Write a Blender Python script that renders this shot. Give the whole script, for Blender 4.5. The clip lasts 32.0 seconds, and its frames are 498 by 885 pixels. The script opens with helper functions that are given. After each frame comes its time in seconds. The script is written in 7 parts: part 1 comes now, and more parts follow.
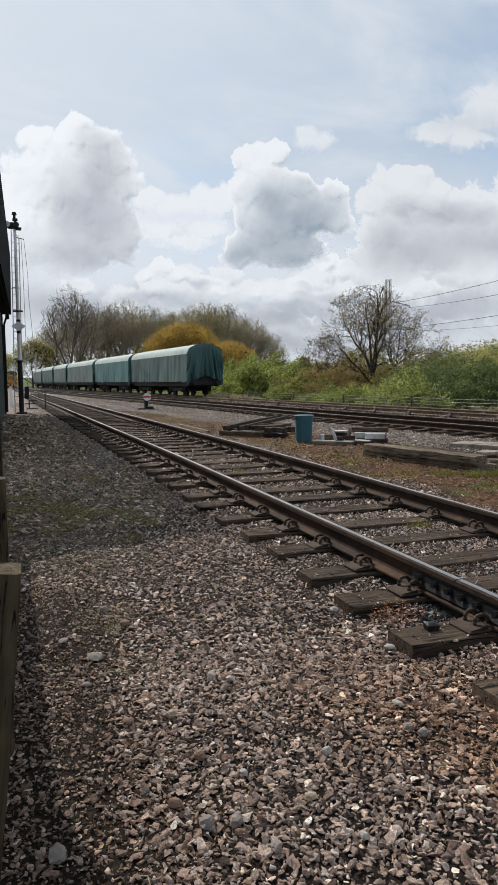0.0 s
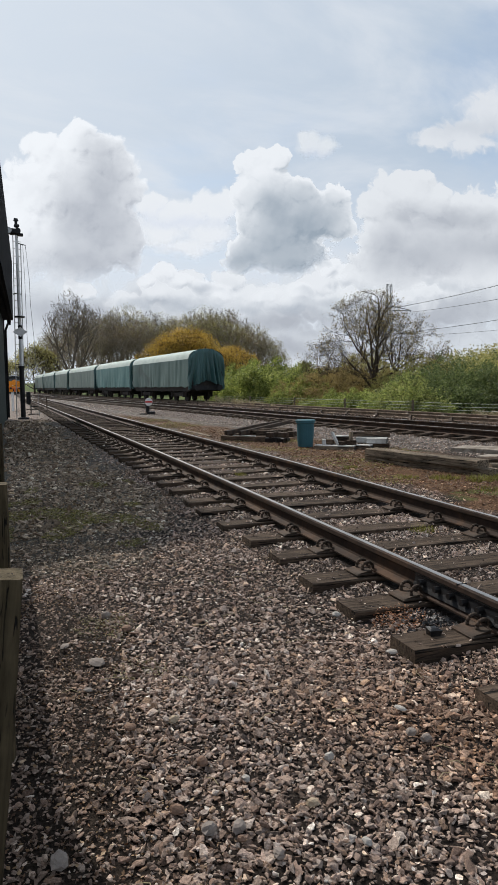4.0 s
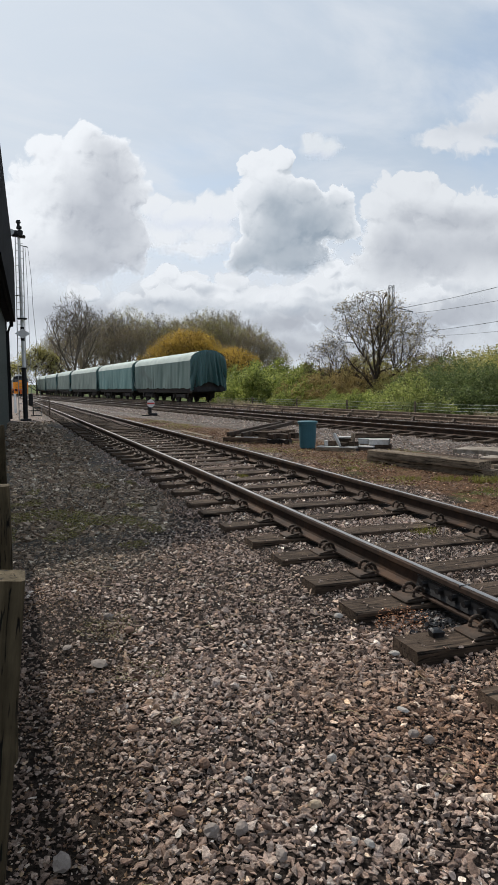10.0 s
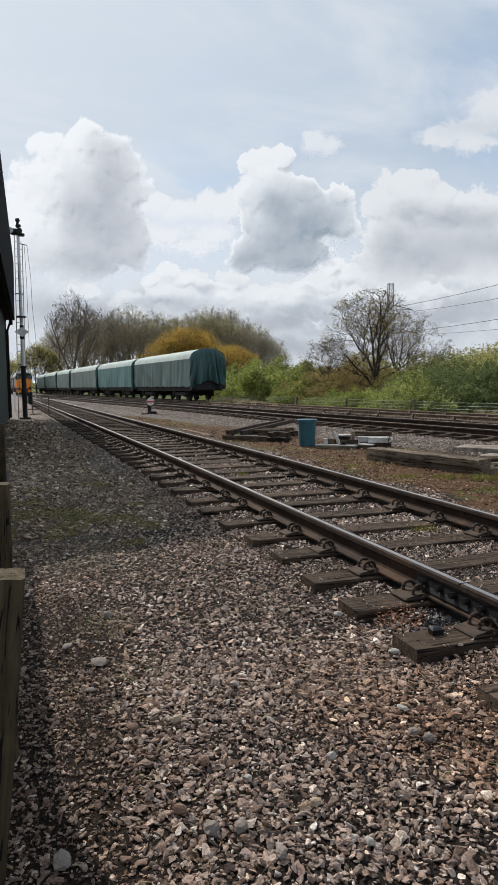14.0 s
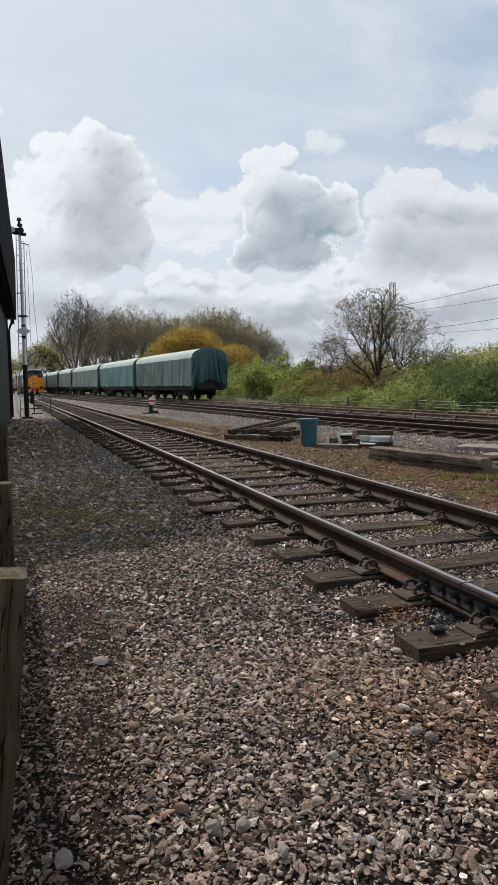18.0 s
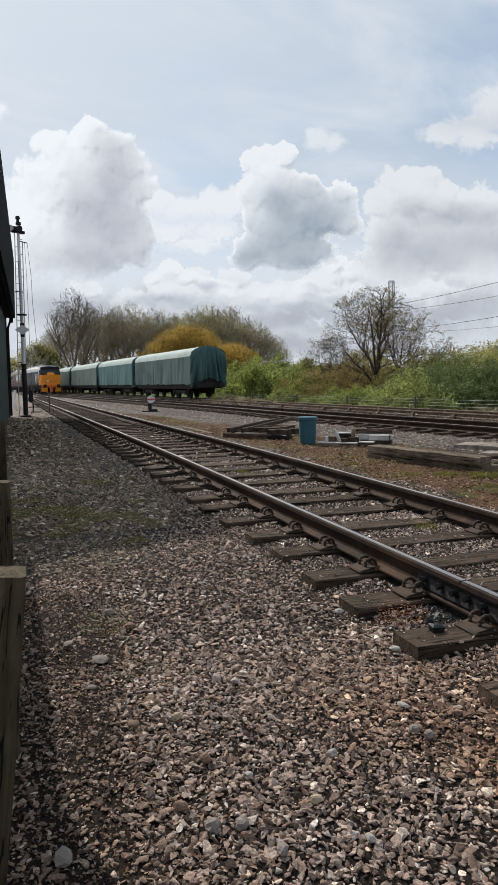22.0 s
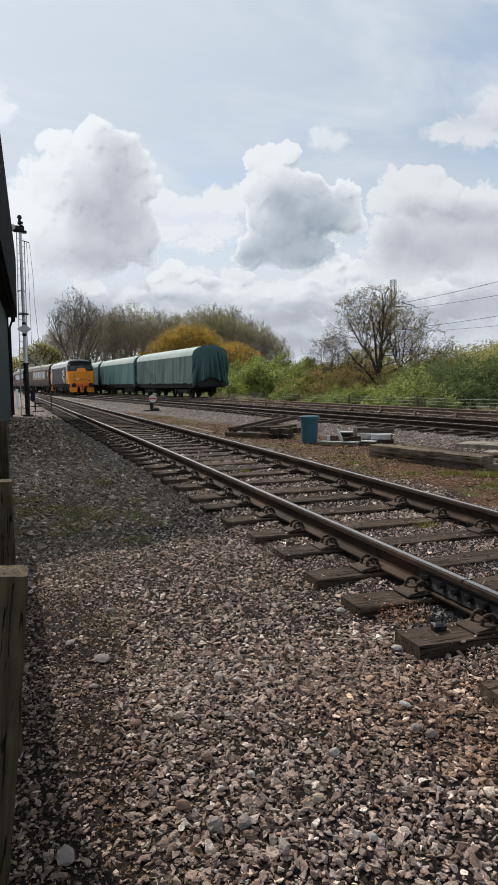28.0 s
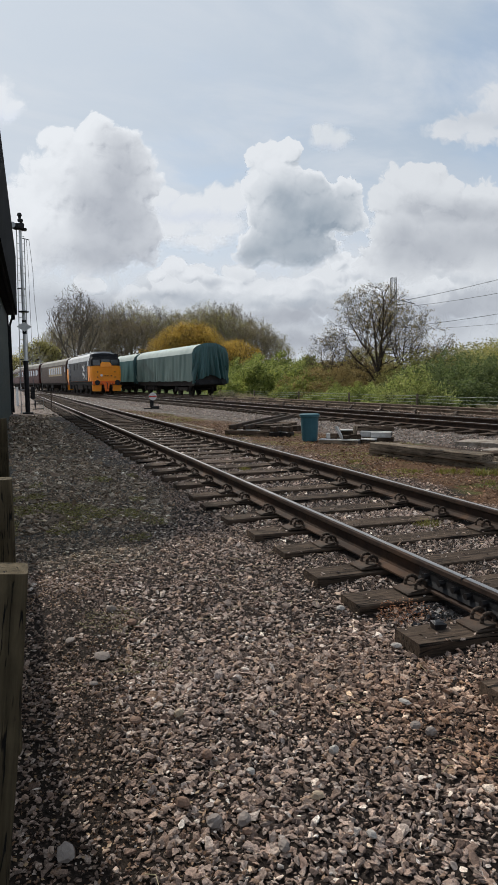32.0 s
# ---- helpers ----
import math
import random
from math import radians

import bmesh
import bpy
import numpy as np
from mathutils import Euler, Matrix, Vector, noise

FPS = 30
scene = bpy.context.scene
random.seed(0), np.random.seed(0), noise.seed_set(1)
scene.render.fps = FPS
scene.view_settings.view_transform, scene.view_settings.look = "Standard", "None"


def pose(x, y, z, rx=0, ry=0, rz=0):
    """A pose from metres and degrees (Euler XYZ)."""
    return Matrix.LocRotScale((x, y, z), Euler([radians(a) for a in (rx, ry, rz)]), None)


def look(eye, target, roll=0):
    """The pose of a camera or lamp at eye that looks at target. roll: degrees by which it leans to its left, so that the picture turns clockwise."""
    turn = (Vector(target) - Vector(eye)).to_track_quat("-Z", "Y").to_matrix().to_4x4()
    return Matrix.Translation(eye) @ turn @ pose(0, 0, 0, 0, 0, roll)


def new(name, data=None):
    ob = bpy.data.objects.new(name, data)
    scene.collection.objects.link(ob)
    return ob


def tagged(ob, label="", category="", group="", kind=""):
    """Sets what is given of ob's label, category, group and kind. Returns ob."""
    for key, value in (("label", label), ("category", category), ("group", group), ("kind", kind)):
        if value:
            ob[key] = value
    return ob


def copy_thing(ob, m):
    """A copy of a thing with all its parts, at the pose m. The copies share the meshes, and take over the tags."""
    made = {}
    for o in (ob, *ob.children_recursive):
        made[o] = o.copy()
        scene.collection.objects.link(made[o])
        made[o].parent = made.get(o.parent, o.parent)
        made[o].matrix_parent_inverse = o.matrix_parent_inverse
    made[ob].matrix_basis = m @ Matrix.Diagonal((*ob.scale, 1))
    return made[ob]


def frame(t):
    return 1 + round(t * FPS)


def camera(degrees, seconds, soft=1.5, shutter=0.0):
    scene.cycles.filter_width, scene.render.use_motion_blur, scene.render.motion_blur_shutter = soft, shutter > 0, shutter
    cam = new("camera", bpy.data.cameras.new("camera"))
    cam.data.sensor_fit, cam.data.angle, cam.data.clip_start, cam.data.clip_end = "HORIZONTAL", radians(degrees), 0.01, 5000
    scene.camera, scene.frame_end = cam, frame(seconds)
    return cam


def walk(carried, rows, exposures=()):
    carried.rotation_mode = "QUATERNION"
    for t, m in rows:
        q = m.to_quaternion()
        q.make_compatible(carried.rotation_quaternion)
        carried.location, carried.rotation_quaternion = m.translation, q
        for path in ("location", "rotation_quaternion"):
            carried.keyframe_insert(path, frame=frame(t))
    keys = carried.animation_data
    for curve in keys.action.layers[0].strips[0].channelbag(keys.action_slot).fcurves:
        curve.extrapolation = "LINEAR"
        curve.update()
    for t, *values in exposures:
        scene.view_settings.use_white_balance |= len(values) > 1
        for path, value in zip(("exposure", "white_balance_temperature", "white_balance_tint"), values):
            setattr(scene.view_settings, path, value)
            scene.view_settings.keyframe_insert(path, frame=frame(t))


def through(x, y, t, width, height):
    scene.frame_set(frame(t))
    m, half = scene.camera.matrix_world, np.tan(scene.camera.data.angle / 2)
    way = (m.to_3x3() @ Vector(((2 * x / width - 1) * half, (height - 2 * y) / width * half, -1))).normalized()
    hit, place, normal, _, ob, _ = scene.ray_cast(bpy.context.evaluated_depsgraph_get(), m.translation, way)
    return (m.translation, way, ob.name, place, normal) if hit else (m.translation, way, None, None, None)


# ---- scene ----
EYE = (0.004, -0.003, 1.376)


def aim(turn, tilt, lean):
    """The camera's pose: degrees to the right of the track's line, upwards, and of lean."""
    return pose(*EYE, 90 + tilt, 0, -turn) @ pose(0, 0, 0, 0, 0, lean)


cam = camera(40.24, 32.0, 1.0)
walk(cam, [
    (0, aim(19.762, -5.593, -0.37)), (0.5, aim(19.717, -5.490, -0.44)), (1, aim(19.749, -5.383, -0.44)), (1.5, aim(19.586, -5.199, -0.52)), 
    (2, aim(19.548, -5.185, -0.55)), (2.5, aim(19.518, -5.058, -0.51)), (3, aim(19.609, -5.179, -0.52)), (3.5, aim(19.639, -5.194, -0.52)), 
    (5.5, aim(19.620, -5.124, -0.56)), (6, aim(19.624, -5.179, -0.58)), (6.5, aim(19.572, -5.035, -0.60)), (7, aim(19.501, -5.016, -0.63)), 
    (7.5, aim(19.504, -5.125, -0.53)), (8, aim(19.495, -5.270, -0.55)), (8.5, aim(19.513, -5.345, -0.54)), (9, aim(19.478, -5.145, -0.59)), 
    (9.5, aim(19.464, -5.051, -0.58)), (10, aim(19.457, -5.064, -0.58)), (10.5, aim(19.487, -5.184, -0.58)), (11, aim(19.496, -5.260, -0.59)), 
    (11.5, aim(19.500, -5.145, -0.60)), (12, aim(19.468, -5.099, -0.65)), (12.5, aim(19.431, -5.090, -0.65)), (13, aim(19.421, -5.058, -0.60)), 
    (13.5, aim(19.430, -5.285, -0.54)), (14, aim(19.491, -5.217, -0.63)), (14.5, aim(19.383, -5.107, -0.64)), (16.5, aim(19.345, -5.340, -0.60)), 
    (17, aim(19.348, -5.248, -0.66)), (17.5, aim(19.348, -5.298, -0.66)), (18, aim(19.356, -5.280, -0.65)), (18.5, aim(19.405, -5.343, -0.60)), 
    (19, aim(19.555, -5.614, -0.56)), (19.5, aim(19.496, -5.466, -0.61)), (20, aim(19.422, -5.445, -0.62)), (20.5, aim(19.336, -5.417, -0.64)), 
    (21, aim(19.445, -5.474, -0.60)), (21.5, aim(19.420, -5.524, -0.61)), (22, aim(19.437, -5.414, -0.69)), (22.5, aim(19.355, -5.368, -0.70)), 
    (23, aim(19.323, -5.305, -0.73)), (23.5, aim(19.365, -5.291, -0.71)), (24, aim(19.430, -5.425, -0.69)), (24.5, aim(19.412, -5.469, -0.65)), 
    (25, aim(19.364, -5.412, -0.69)), (25.5, aim(19.285, -5.315, -0.73)), (27.5, aim(19.333, -5.495, -0.70)), (28, aim(19.282, -5.483, -0.72)), 
    (28.5, aim(19.299, -5.492, -0.72)), (29, aim(19.346, -5.549, -0.70)), (29.5, aim(19.341, -5.458, -0.70)), (30, aim(19.212, -5.474, -0.70)), 
    (30.5, aim(19.172, -5.518, -0.74)), (31, aim(19.325, -5.667, -0.68)), (31.5, aim(19.391, -5.770, -0.65)), (32, aim(19.276, -5.660, -0.68))
], [(0, 0.0), (27.5, 0.0), (28.5, -0.04), (30, -0.11), (32, -0.12)])

# ---- light ----
SUN_AZ, SUN_EL = -16.0, 43.0  # degrees clockwise from +y, and up
world = bpy.data.worlds.new("sky")
scene.world = world
world.use_nodes = True


class N:
    """Short hand for node trees."""

    def __init__(self, tree):
        self.t = tree

    def node(self, kind):
        return self.t.nodes.new(kind)

    def put(self, sock, v):
        if hasattr(v, "is_output"):
            self.t.links.new(v, sock)
        elif isinstance(v, (tuple, list)) and sock.type == "RGBA" and len(v) == 3:
            sock.default_value = (*v, 1)
        else:
            sock.default_value = v

    def math(self, op, a, b=None, clamp=False):
        n = self.node("ShaderNodeMath")
        n.operation, n.use_clamp = op, clamp
        self.put(n.inputs[0], a)
        if b is not None:
            self.put(n.inputs[1], b)
        return n.outputs[0]

    def mix(self, fac, a, b, blend="MIX"):
        n = self.node("ShaderNodeMix")
        n.data_type, n.blend_type = "RGBA", blend
        self.put(n.inputs[0], fac)
        self.put(n.inputs[6], a)
        self.put(n.inputs[7], b)
        return n.outputs[2]

    def noise(self, vec, scale, detail=4, rough=0.55, dist=0.0):
        n = self.node("ShaderNodeTexNoise")
        if vec is not None:
            self.put(n.inputs["Vector"], vec)
        n.inputs["Scale"].default_value = scale
        n.inputs["Detail"].default_value = detail
        n.inputs["Roughness"].default_value = rough
        n.inputs["Distortion"].default_value = dist
        return n.outputs["Fac"]

    def voronoi(self, vec, scale, feature="F1", out="Distance"):
        n = self.node("ShaderNodeTexVoronoi")
        n.feature = feature
        self.put(n.inputs["Vector"], vec)
        n.inputs["Scale"].default_value = scale
        return n.outputs[out]

    def ramp(self, fac, *stops):
        n = self.node("ShaderNodeValToRGB")
        e = n.color_ramp.elements
        while len(e) < len(stops):
            e.new(0.5)
        for el, (pos, col) in zip(e, stops):
            el.position = pos
            el.color = (*col, 1) if isinstance(col, (tuple, list)) else (col, col, col, 1)
        self.put(n.inputs[0], fac)
        return n.outputs[0]

    def step(self, v, lo, hi):
        n = self.node("ShaderNodeMapRange")
        n.interpolation_type = "SMOOTHSTEP"
        self.put(n.inputs[0], v)
        for i, x in ((1, lo), (2, hi), (3, 0.0), (4, 1.0)):
            n.inputs[i].default_value = x
        return n.outputs[0]

    def mapping(self, vec, scale=(1, 1, 1), loc=(0, 0, 0)):
        n = self.node("ShaderNodeMapping")
        self.put(n.inputs[0], vec)
        n.inputs["Location"].default_value = loc
        n.inputs["Scale"].default_value = scale
        return n.outputs[0]

    def xyz(self, vec):
        n = self.node("ShaderNodeSeparateXYZ")
        self.put(n.inputs[0], vec)
        return n.outputs

    def join(self, x, y, z):
        n = self.node("ShaderNodeCombineXYZ")
        for i, v in enumerate((x, y, z)):
            self.put(n.inputs[i], v)
        return n.outputs[0]


def build_world():
    n = N(world.node_tree)
    sky = n.node("ShaderNodeTexSky")
    sky.sky_type, sky.sun_disc = "NISHITA", False
    sky.sun_elevation, sky.sun_rotation = radians(SUN_EL), radians(SUN_AZ)
    sky.air_density, sky.dust_density, sky.ozone_density = 1.0, 1.5, 1.0
    clear = n.mix(1.0, sky.outputs[0], (0.100, 0.117, 0.127), "MULTIPLY")
    d = n.node("ShaderNodeTexCoord").outputs["Generated"]
    x, y, z = n.xyz(d)
    # high veil, flattened as a layer overhead
    zz = n.math("ADD", n.math("MAXIMUM", z, 0.0), 0.25)
    flat = n.join(n.math("DIVIDE", x, zz), n.math("DIVIDE", y, zz), 0.0)
    veil = n.noise(n.mapping(flat, (1.0, 0.62, 1.0), (3.1, 0.4, 0)), 1.5, 7, 0.55, 0.5)
    fine = n.noise(n.mapping(flat, (0.7, 1.2, 1.0), (7.7, 2.0, 0)), 4.0, 6, 0.6, 0.3)
    v = n.math("ADD", n.math("MULTIPLY", veil, 0.75), n.math("MULTIPLY", fine, 0.25))
    # the veil is thicker round the sun
    sd = Vector((math.sin(radians(SUN_AZ)) * math.cos(radians(SUN_EL)), math.cos(radians(SUN_AZ)) * math.cos(radians(SUN_EL)), math.sin(radians(SUN_EL))))
    dot = n.node("ShaderNodeVectorMath")
    dot.operation = "DOT_PRODUCT"
    n.put(dot.inputs[0], d)
    dot.inputs[1].default_value = sd
    near = n.step(dot.outputs["Value"], 0.6, 1.0)
    cover = n.step(n.math("ADD", v, n.math("MULTIPLY", near, 0.18)), 0.40, 0.60)
    cover = n.math("ADD", n.math("MULTIPLY", cover, 0.32), 0.61, True)
    glow = n.math("MULTIPLY", near, 0.35)
    white = n.mix(glow, (0.49, 0.58, 0.69), (1.02, 1.03, 1.04))
    col = n.mix(cover, clear, white)
    streak = n.noise(n.mapping(flat, (0.8, 1.25, 1.0), (1.3, 5.0, 0)), 2.4, 7, 0.58, 0.5)
    col = n.mix(n.math("MULTIPLY", n.step(streak, 0.42, 0.70), 0.6), col, (0.76, 0.80, 0.855))
    # whiter towards the horizon, where the layers pile up behind one another
    haze = n.math("ADD", n.step(z, 0.34, 0.10), n.math("MULTIPLY", n.math("SUBTRACT", fine, 0.5), 0.5))
    col = n.mix(n.math("MULTIPLY", haze, 0.9, True), col, (0.72, 0.775, 0.85))
    bg = world.node_tree.nodes["Background"]
    n.put(bg.inputs[0], col)
    bg.inputs[1].default_value = 1.0


build_world()
sun = new("sun", bpy.data.lights.new("sun", "SUN"))
sun.data.energy, sun.data.angle, sun.data.color = 4.3, radians(0.7), (1.0, 0.95, 0.87)
sun.matrix_world = look((-30, 100, 100), (-30 - 50 * math.sin(radians(SUN_AZ)), 100 - 50 * math.cos(radians(SUN_AZ)), 100 - 50 * math.tan(radians(SUN_EL))))

# ---- materials ----
def material(name):
    m = bpy.data.materials.new(name)
    m.use_nodes = True
    return m, N(m.node_tree), m.node_tree.nodes["Principled BSDF"]


def bump(n, bsdf, height, strength, dist):
    b = n.node("ShaderNodeBump")
    n.put(b.inputs["Height"], height)
    b.inputs["Strength"].default_value, b.inputs["Distance"].default_value = strength, dist
    n.put(bsdf.inputs["Normal"], b.outputs[0])


def where(n, obj=True):
    return n.node("ShaderNodeTexCoord").outputs["Object"] if obj else n.node("ShaderNodeNewGeometry").outputs["Position"]


def plain(name, dark, light, rough=0.6, metal=0.0, scale=6.0, stretch=(1, 1, 1), dirt=None, dirt_amount=0.5, depth=0.004, vary=0.0):
    """A surface of two tones with grain, blotches of dirt and fine relief."""
    m, n, b = material(name)
    p = n.mapping(where(n), stretch)
    a = n.noise(p, scale, 5, 0.6)
    fine = n.noise(p, scale * 9, 4, 0.65)
    f = n.math("ADD", n.math("MULTIPLY", a, 0.6), n.math("MULTIPLY", fine, 0.4))
    col = n.ramp(f, (0.32, dark), (0.68, light))
    if dirt:
        k = n.step(n.noise(where(n), scale * 0.45, 6, 0.65, 0.6), 0.48, 0.68)
        col = n.mix(n.math("MULTIPLY", k, dirt_amount), col, dirt)
    if vary:
        r = n.node("ShaderNodeObjectInfo").outputs["Random"]
        col = n.mix(1.0, col, n.ramp(r, (0, 1 - vary), (1, 1 + vary)), "MULTIPLY")
    n.put(b.inputs["Base Color"], col)
    n.put(b.inputs["Roughness"], n.ramp(fine, (0.3, max(0.05, rough - 0.1)), (0.7, min(1, rough + 0.12))))
    b.inputs["Metallic"].default_value = metal
    b.inputs["Specular IOR Level"].default_value = 0.5 if rough < 0.5 else 0.2
    bump(n, b, f, 0.5, depth)
    return m


def glass(name, tint=(0.02, 0.025, 0.03)):
    m, n, b = material(name)
    b.inputs["Base Color"].default_value = (*tint, 1)
    n.put(b.inputs["Roughness"], n.ramp(n.noise(where(n), 3.0, 3), (0.3, 0.05), (0.7, 0.14)))
    b.inputs["Specular IOR Level"].default_value = 0.8
    return m


def leafy(name, tones, through=0.42):
    """Leaves or clumps: each piece its own tone, some light shining through."""
    m, n, b = material(name)
    r = n.node("ShaderNodeNewGeometry").outputs["Random Per Island"]
    k = len(tones) - 1
    col = n.ramp(r, *[(i / k, t) for i, t in enumerate(tones)])
    big = n.noise(where(n, False), 0.35, 3)
    col = n.mix(1.0, col, n.ramp(big, (0.3, 0.72), (0.7, 1.25)), "MULTIPLY")
    n.put(b.inputs["Base Color"], col)
    b.inputs["Roughness"].default_value = 0.6
    t = n.node("ShaderNodeBsdfTranslucent")
    n.put(t.inputs[0], col)
    mx = n.node("ShaderNodeMixShader")
    mx.inputs[0].default_value = through
    n.put(mx.inputs[1], b.outputs[0])
    n.put(mx.inputs[2], t.outputs[0])
    n.put(m.node_tree.nodes["Material Output"].inputs[0], mx.outputs[0])
    return m


def zones(n):
    """Where the ground is ballast, fine cinders, brown moss or grass, from the plan."""
    p = where(n, False)
    x, y, z = n.xyz(p)
    w = n.math("MULTIPLY", n.math("SUBTRACT", n.noise(p, 0.9, 5, 0.6), 0.5), 2.2)
    xw = n.math("ADD", x, w)
    # cinders: beside the building, from 5.5 m on
    cind = n.math("MULTIPLY", n.step(n.math("SUBTRACT", xw, n.math("MULTIPLY", n.math("MINIMUM", y, 8.0), 0.25)), 0.0, -0.7), n.step(n.math("ADD", y, n.math("MULTIPLY", w, 0.6)), 4.6, 6.2))
    # brown strip between the first and the second track (the second runs aslant)
    s2 = n.math("ADD", x, n.math("MULTIPLY", y, 0.12))
    brown = n.math("MULTIPLY", n.step(xw, 4.7, 5.3), n.step(n.math("ADD", s2, n.math("MULTIPLY", w, 0.5)), 9.7, 8.8))
    grass = n.step(n.math("ADD", n.math("ADD", x, n.math("MULTIPLY", y, 0.06)), n.math("MULTIPLY", w, 0.5)), 18.0, 19.0)
    path = n.math("MULTIPLY", n.step(x, 1.9, 1.3), n.step(y, 29.0, 29.6))
    rust = n.math("MULTIPLY", n.step(n.math("ABSOLUTE", n.math("SUBTRACT", xw, 1.95)), 1.05, 0.35), n.step(y, 3.6, 2.0))
    # dark soil along the fence foot; the boards' shade is put into its colour
    shaded_soil = n.math("MULTIPLY", n.step(n.math("ADD", x, n.math("MULTIPLY", w, 0.22)), 0.62, 0.24), n.step(y, 5.2, 3.6))
    return p, cind, brown, grass, path, rust, shaded_soil


def ground_material():
    m, n, b = material("ground")
    p, cind, brown, grass, path, rust, shaded_soil = zones(n)
    x, y, z = n.xyz(p)
    grit = n.noise(p, 45.0, 6, 0.8)
    # nearly black under the loose stones: shade of the gaps put into the colour
    bal = n.ramp(grit, (0.34, (0.012, 0.009, 0.007)), (0.54, (0.032, 0.024, 0.020)), (0.70, (0.10, 0.08, 0.066)))
    # past the reach of single stones the ballast is a mottle of tones
    cell = n.xyz(n.voronoi(p, 17.0, "F1", "Color"))[0]
    mott = n.ramp(cell, (0.0, (0.030, 0.024, 0.020)), (0.5, (0.115, 0.097, 0.085)), (0.85, (0.21, 0.182, 0.162)), (1.0, (0.37, 0.335, 0.305)))
    bal = n.mix(n.step(y, 9.0, 14.0), bal, mott)
    cin = n.ramp(n.noise(p, 55.0, 6, 0.75), (0.36, (0.018, 0.016, 0.013)), (0.52, (0.105, 0.094, 0.078)), (0.68, (0.30, 0.275, 0.24)))
    moss = n.step(n.noise(p, 0.55, 5, 0.65), 0.53, 0.66)
    cin = n.mix(n.math("MULTIPLY", moss, 0.6), cin, n.ramp(n.noise(p, 60, 4, 0.7), (0.35, (0.03, 0.026, 0.010)), (0.7, (0.10, 0.085, 0.03))))
    col = n.mix(cind, bal, cin)
    col = n.mix(shaded_soil, col, n.ramp(n.noise(p, 50, 6, 0.8), (0.35, (0.009, 0.007, 0.006)), (0.6, (0.045, 0.033, 0.025)), (0.75, (0.12, 0.09, 0.068))))
    br = n.ramp(n.noise(p, 22.0, 7, 0.75), (0.32, (0.022, 0.011, 0.006)), (0.5, (0.105, 0.055, 0.029)), (0.7, (0.24, 0.15, 0.085)))
    gr = n.ramp(n.noise(p, 30.0, 5, 0.7), (0.3, (0.035, 0.045, 0.010)), (0.7, (0.15, 0.16, 0.045)))
    br = n.mix(n.step(n.noise(p, 0.8, 5, 0.6), 0.54, 0.66), br, gr)
    col = n.mix(brown, col, br)
    pt = n.ramp(n.noise(p, 12.0, 6, 0.7), (0.3, (0.12, 0.09, 0.075)), (0.7, (0.30, 0.25, 0.22)))
    col = n.mix(path, col, pt)
    gg = n.ramp(n.noise(p, 3.0, 7, 0.7), (0.3, (0.02, 0.035, 0.008)), (0.7, (0.10, 0.13, 0.035)))
    col = n.mix(grass, col, gg)
    n.put(b.inputs["Base Color"], col)
    b.inputs["Roughness"].default_value = 0.92
    b.inputs["Specular IOR Level"].default_value = 0.1
    bump(n, b, n.noise(p, 40, 6, 0.75), 1.0, 0.035)
    return m


def stone_material(name, tint=(1.0, 1.0, 1.0)):
    m, n, b = material(name)
    p, cind, brown, grass, path, rust, shaded_soil = zones(n)
    r = n.node("ShaderNodeNewGeometry").outputs["Random Per Island"]
    r2 = n.math("FRACT", n.math("MULTIPLY", r, 37.7))
    tone = n.ramp(r, (0.0, (0.125, 0.097, 0.083)), (0.35, (0.235, 0.188, 0.163)), (0.70, (0.33, 0.272, 0.24)), (0.93, (0.47, 0.41, 0.37)), (1.0, (0.80, 0.75, 0.69)))
    tone = n.mix(1.0, tone, tint, "MULTIPLY")
    hue = n.ramp(r2, (0.0, (1.10, 0.95, 0.88)), (0.35, (1.0, 0.985, 0.98)), (0.62, (1.05, 0.98, 0.93)), (0.88, (1.10, 0.96, 0.88)), (1.0, (1.18, 1.0, 0.80)))
    col = n.mix(1.0, tone, hue, "MULTIPLY")
    g = n.noise(p, 90.0, 5, 0.7)
    col = n.mix(1.0, col, n.ramp(g, (0.34, 0.55), (0.66, 1.35)), "MULTIPLY")
    col = n.mix(n.math("MULTIPLY", cind, 0.8), col, n.mix(1.0, col, (1.04, 0.99, 0.86), "MULTIPLY"))
    # stones on that strip are darkened too, soil and fence shade in one tint
    col = n.mix(n.math("MULTIPLY", shaded_soil, 0.42), col, n.mix(1.0, col, (0.42, 0.36, 0.31), "MULTIPLY"))
    col = n.mix(n.math("MULTIPLY", brown, 0.8), col, n.mix(1.0, col, (0.75, 0.5, 0.32), "MULTIPLY"))
    col = n.mix(n.math("MULTIPLY", rust, 0.65), col, n.mix(1.0, col, (0.86, 0.66, 0.49), "MULTIPLY"))
    dust = n.step(n.noise(p, 1.1, 4, 0.6), 0.5, 0.68)
    col = n.mix(n.math("MULTIPLY", dust, 0.28), col, (0.13, 0.092, 0.066))
    b.inputs["Specular IOR Level"].default_value = 0.15
    n.put(b.inputs["Base Color"], col)
    b.inputs["Roughness"].default_value = 0.85
    bump(n, b, g, 0.9, 0.008)
    return m


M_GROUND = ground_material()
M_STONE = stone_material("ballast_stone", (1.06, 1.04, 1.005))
M_GREYSTONE = stone_material("grey_ballast_stone", (1.20, 1.22, 1.21))
M_SLATE = stone_material("slate_chip", (0.86, 0.90, 0.88))


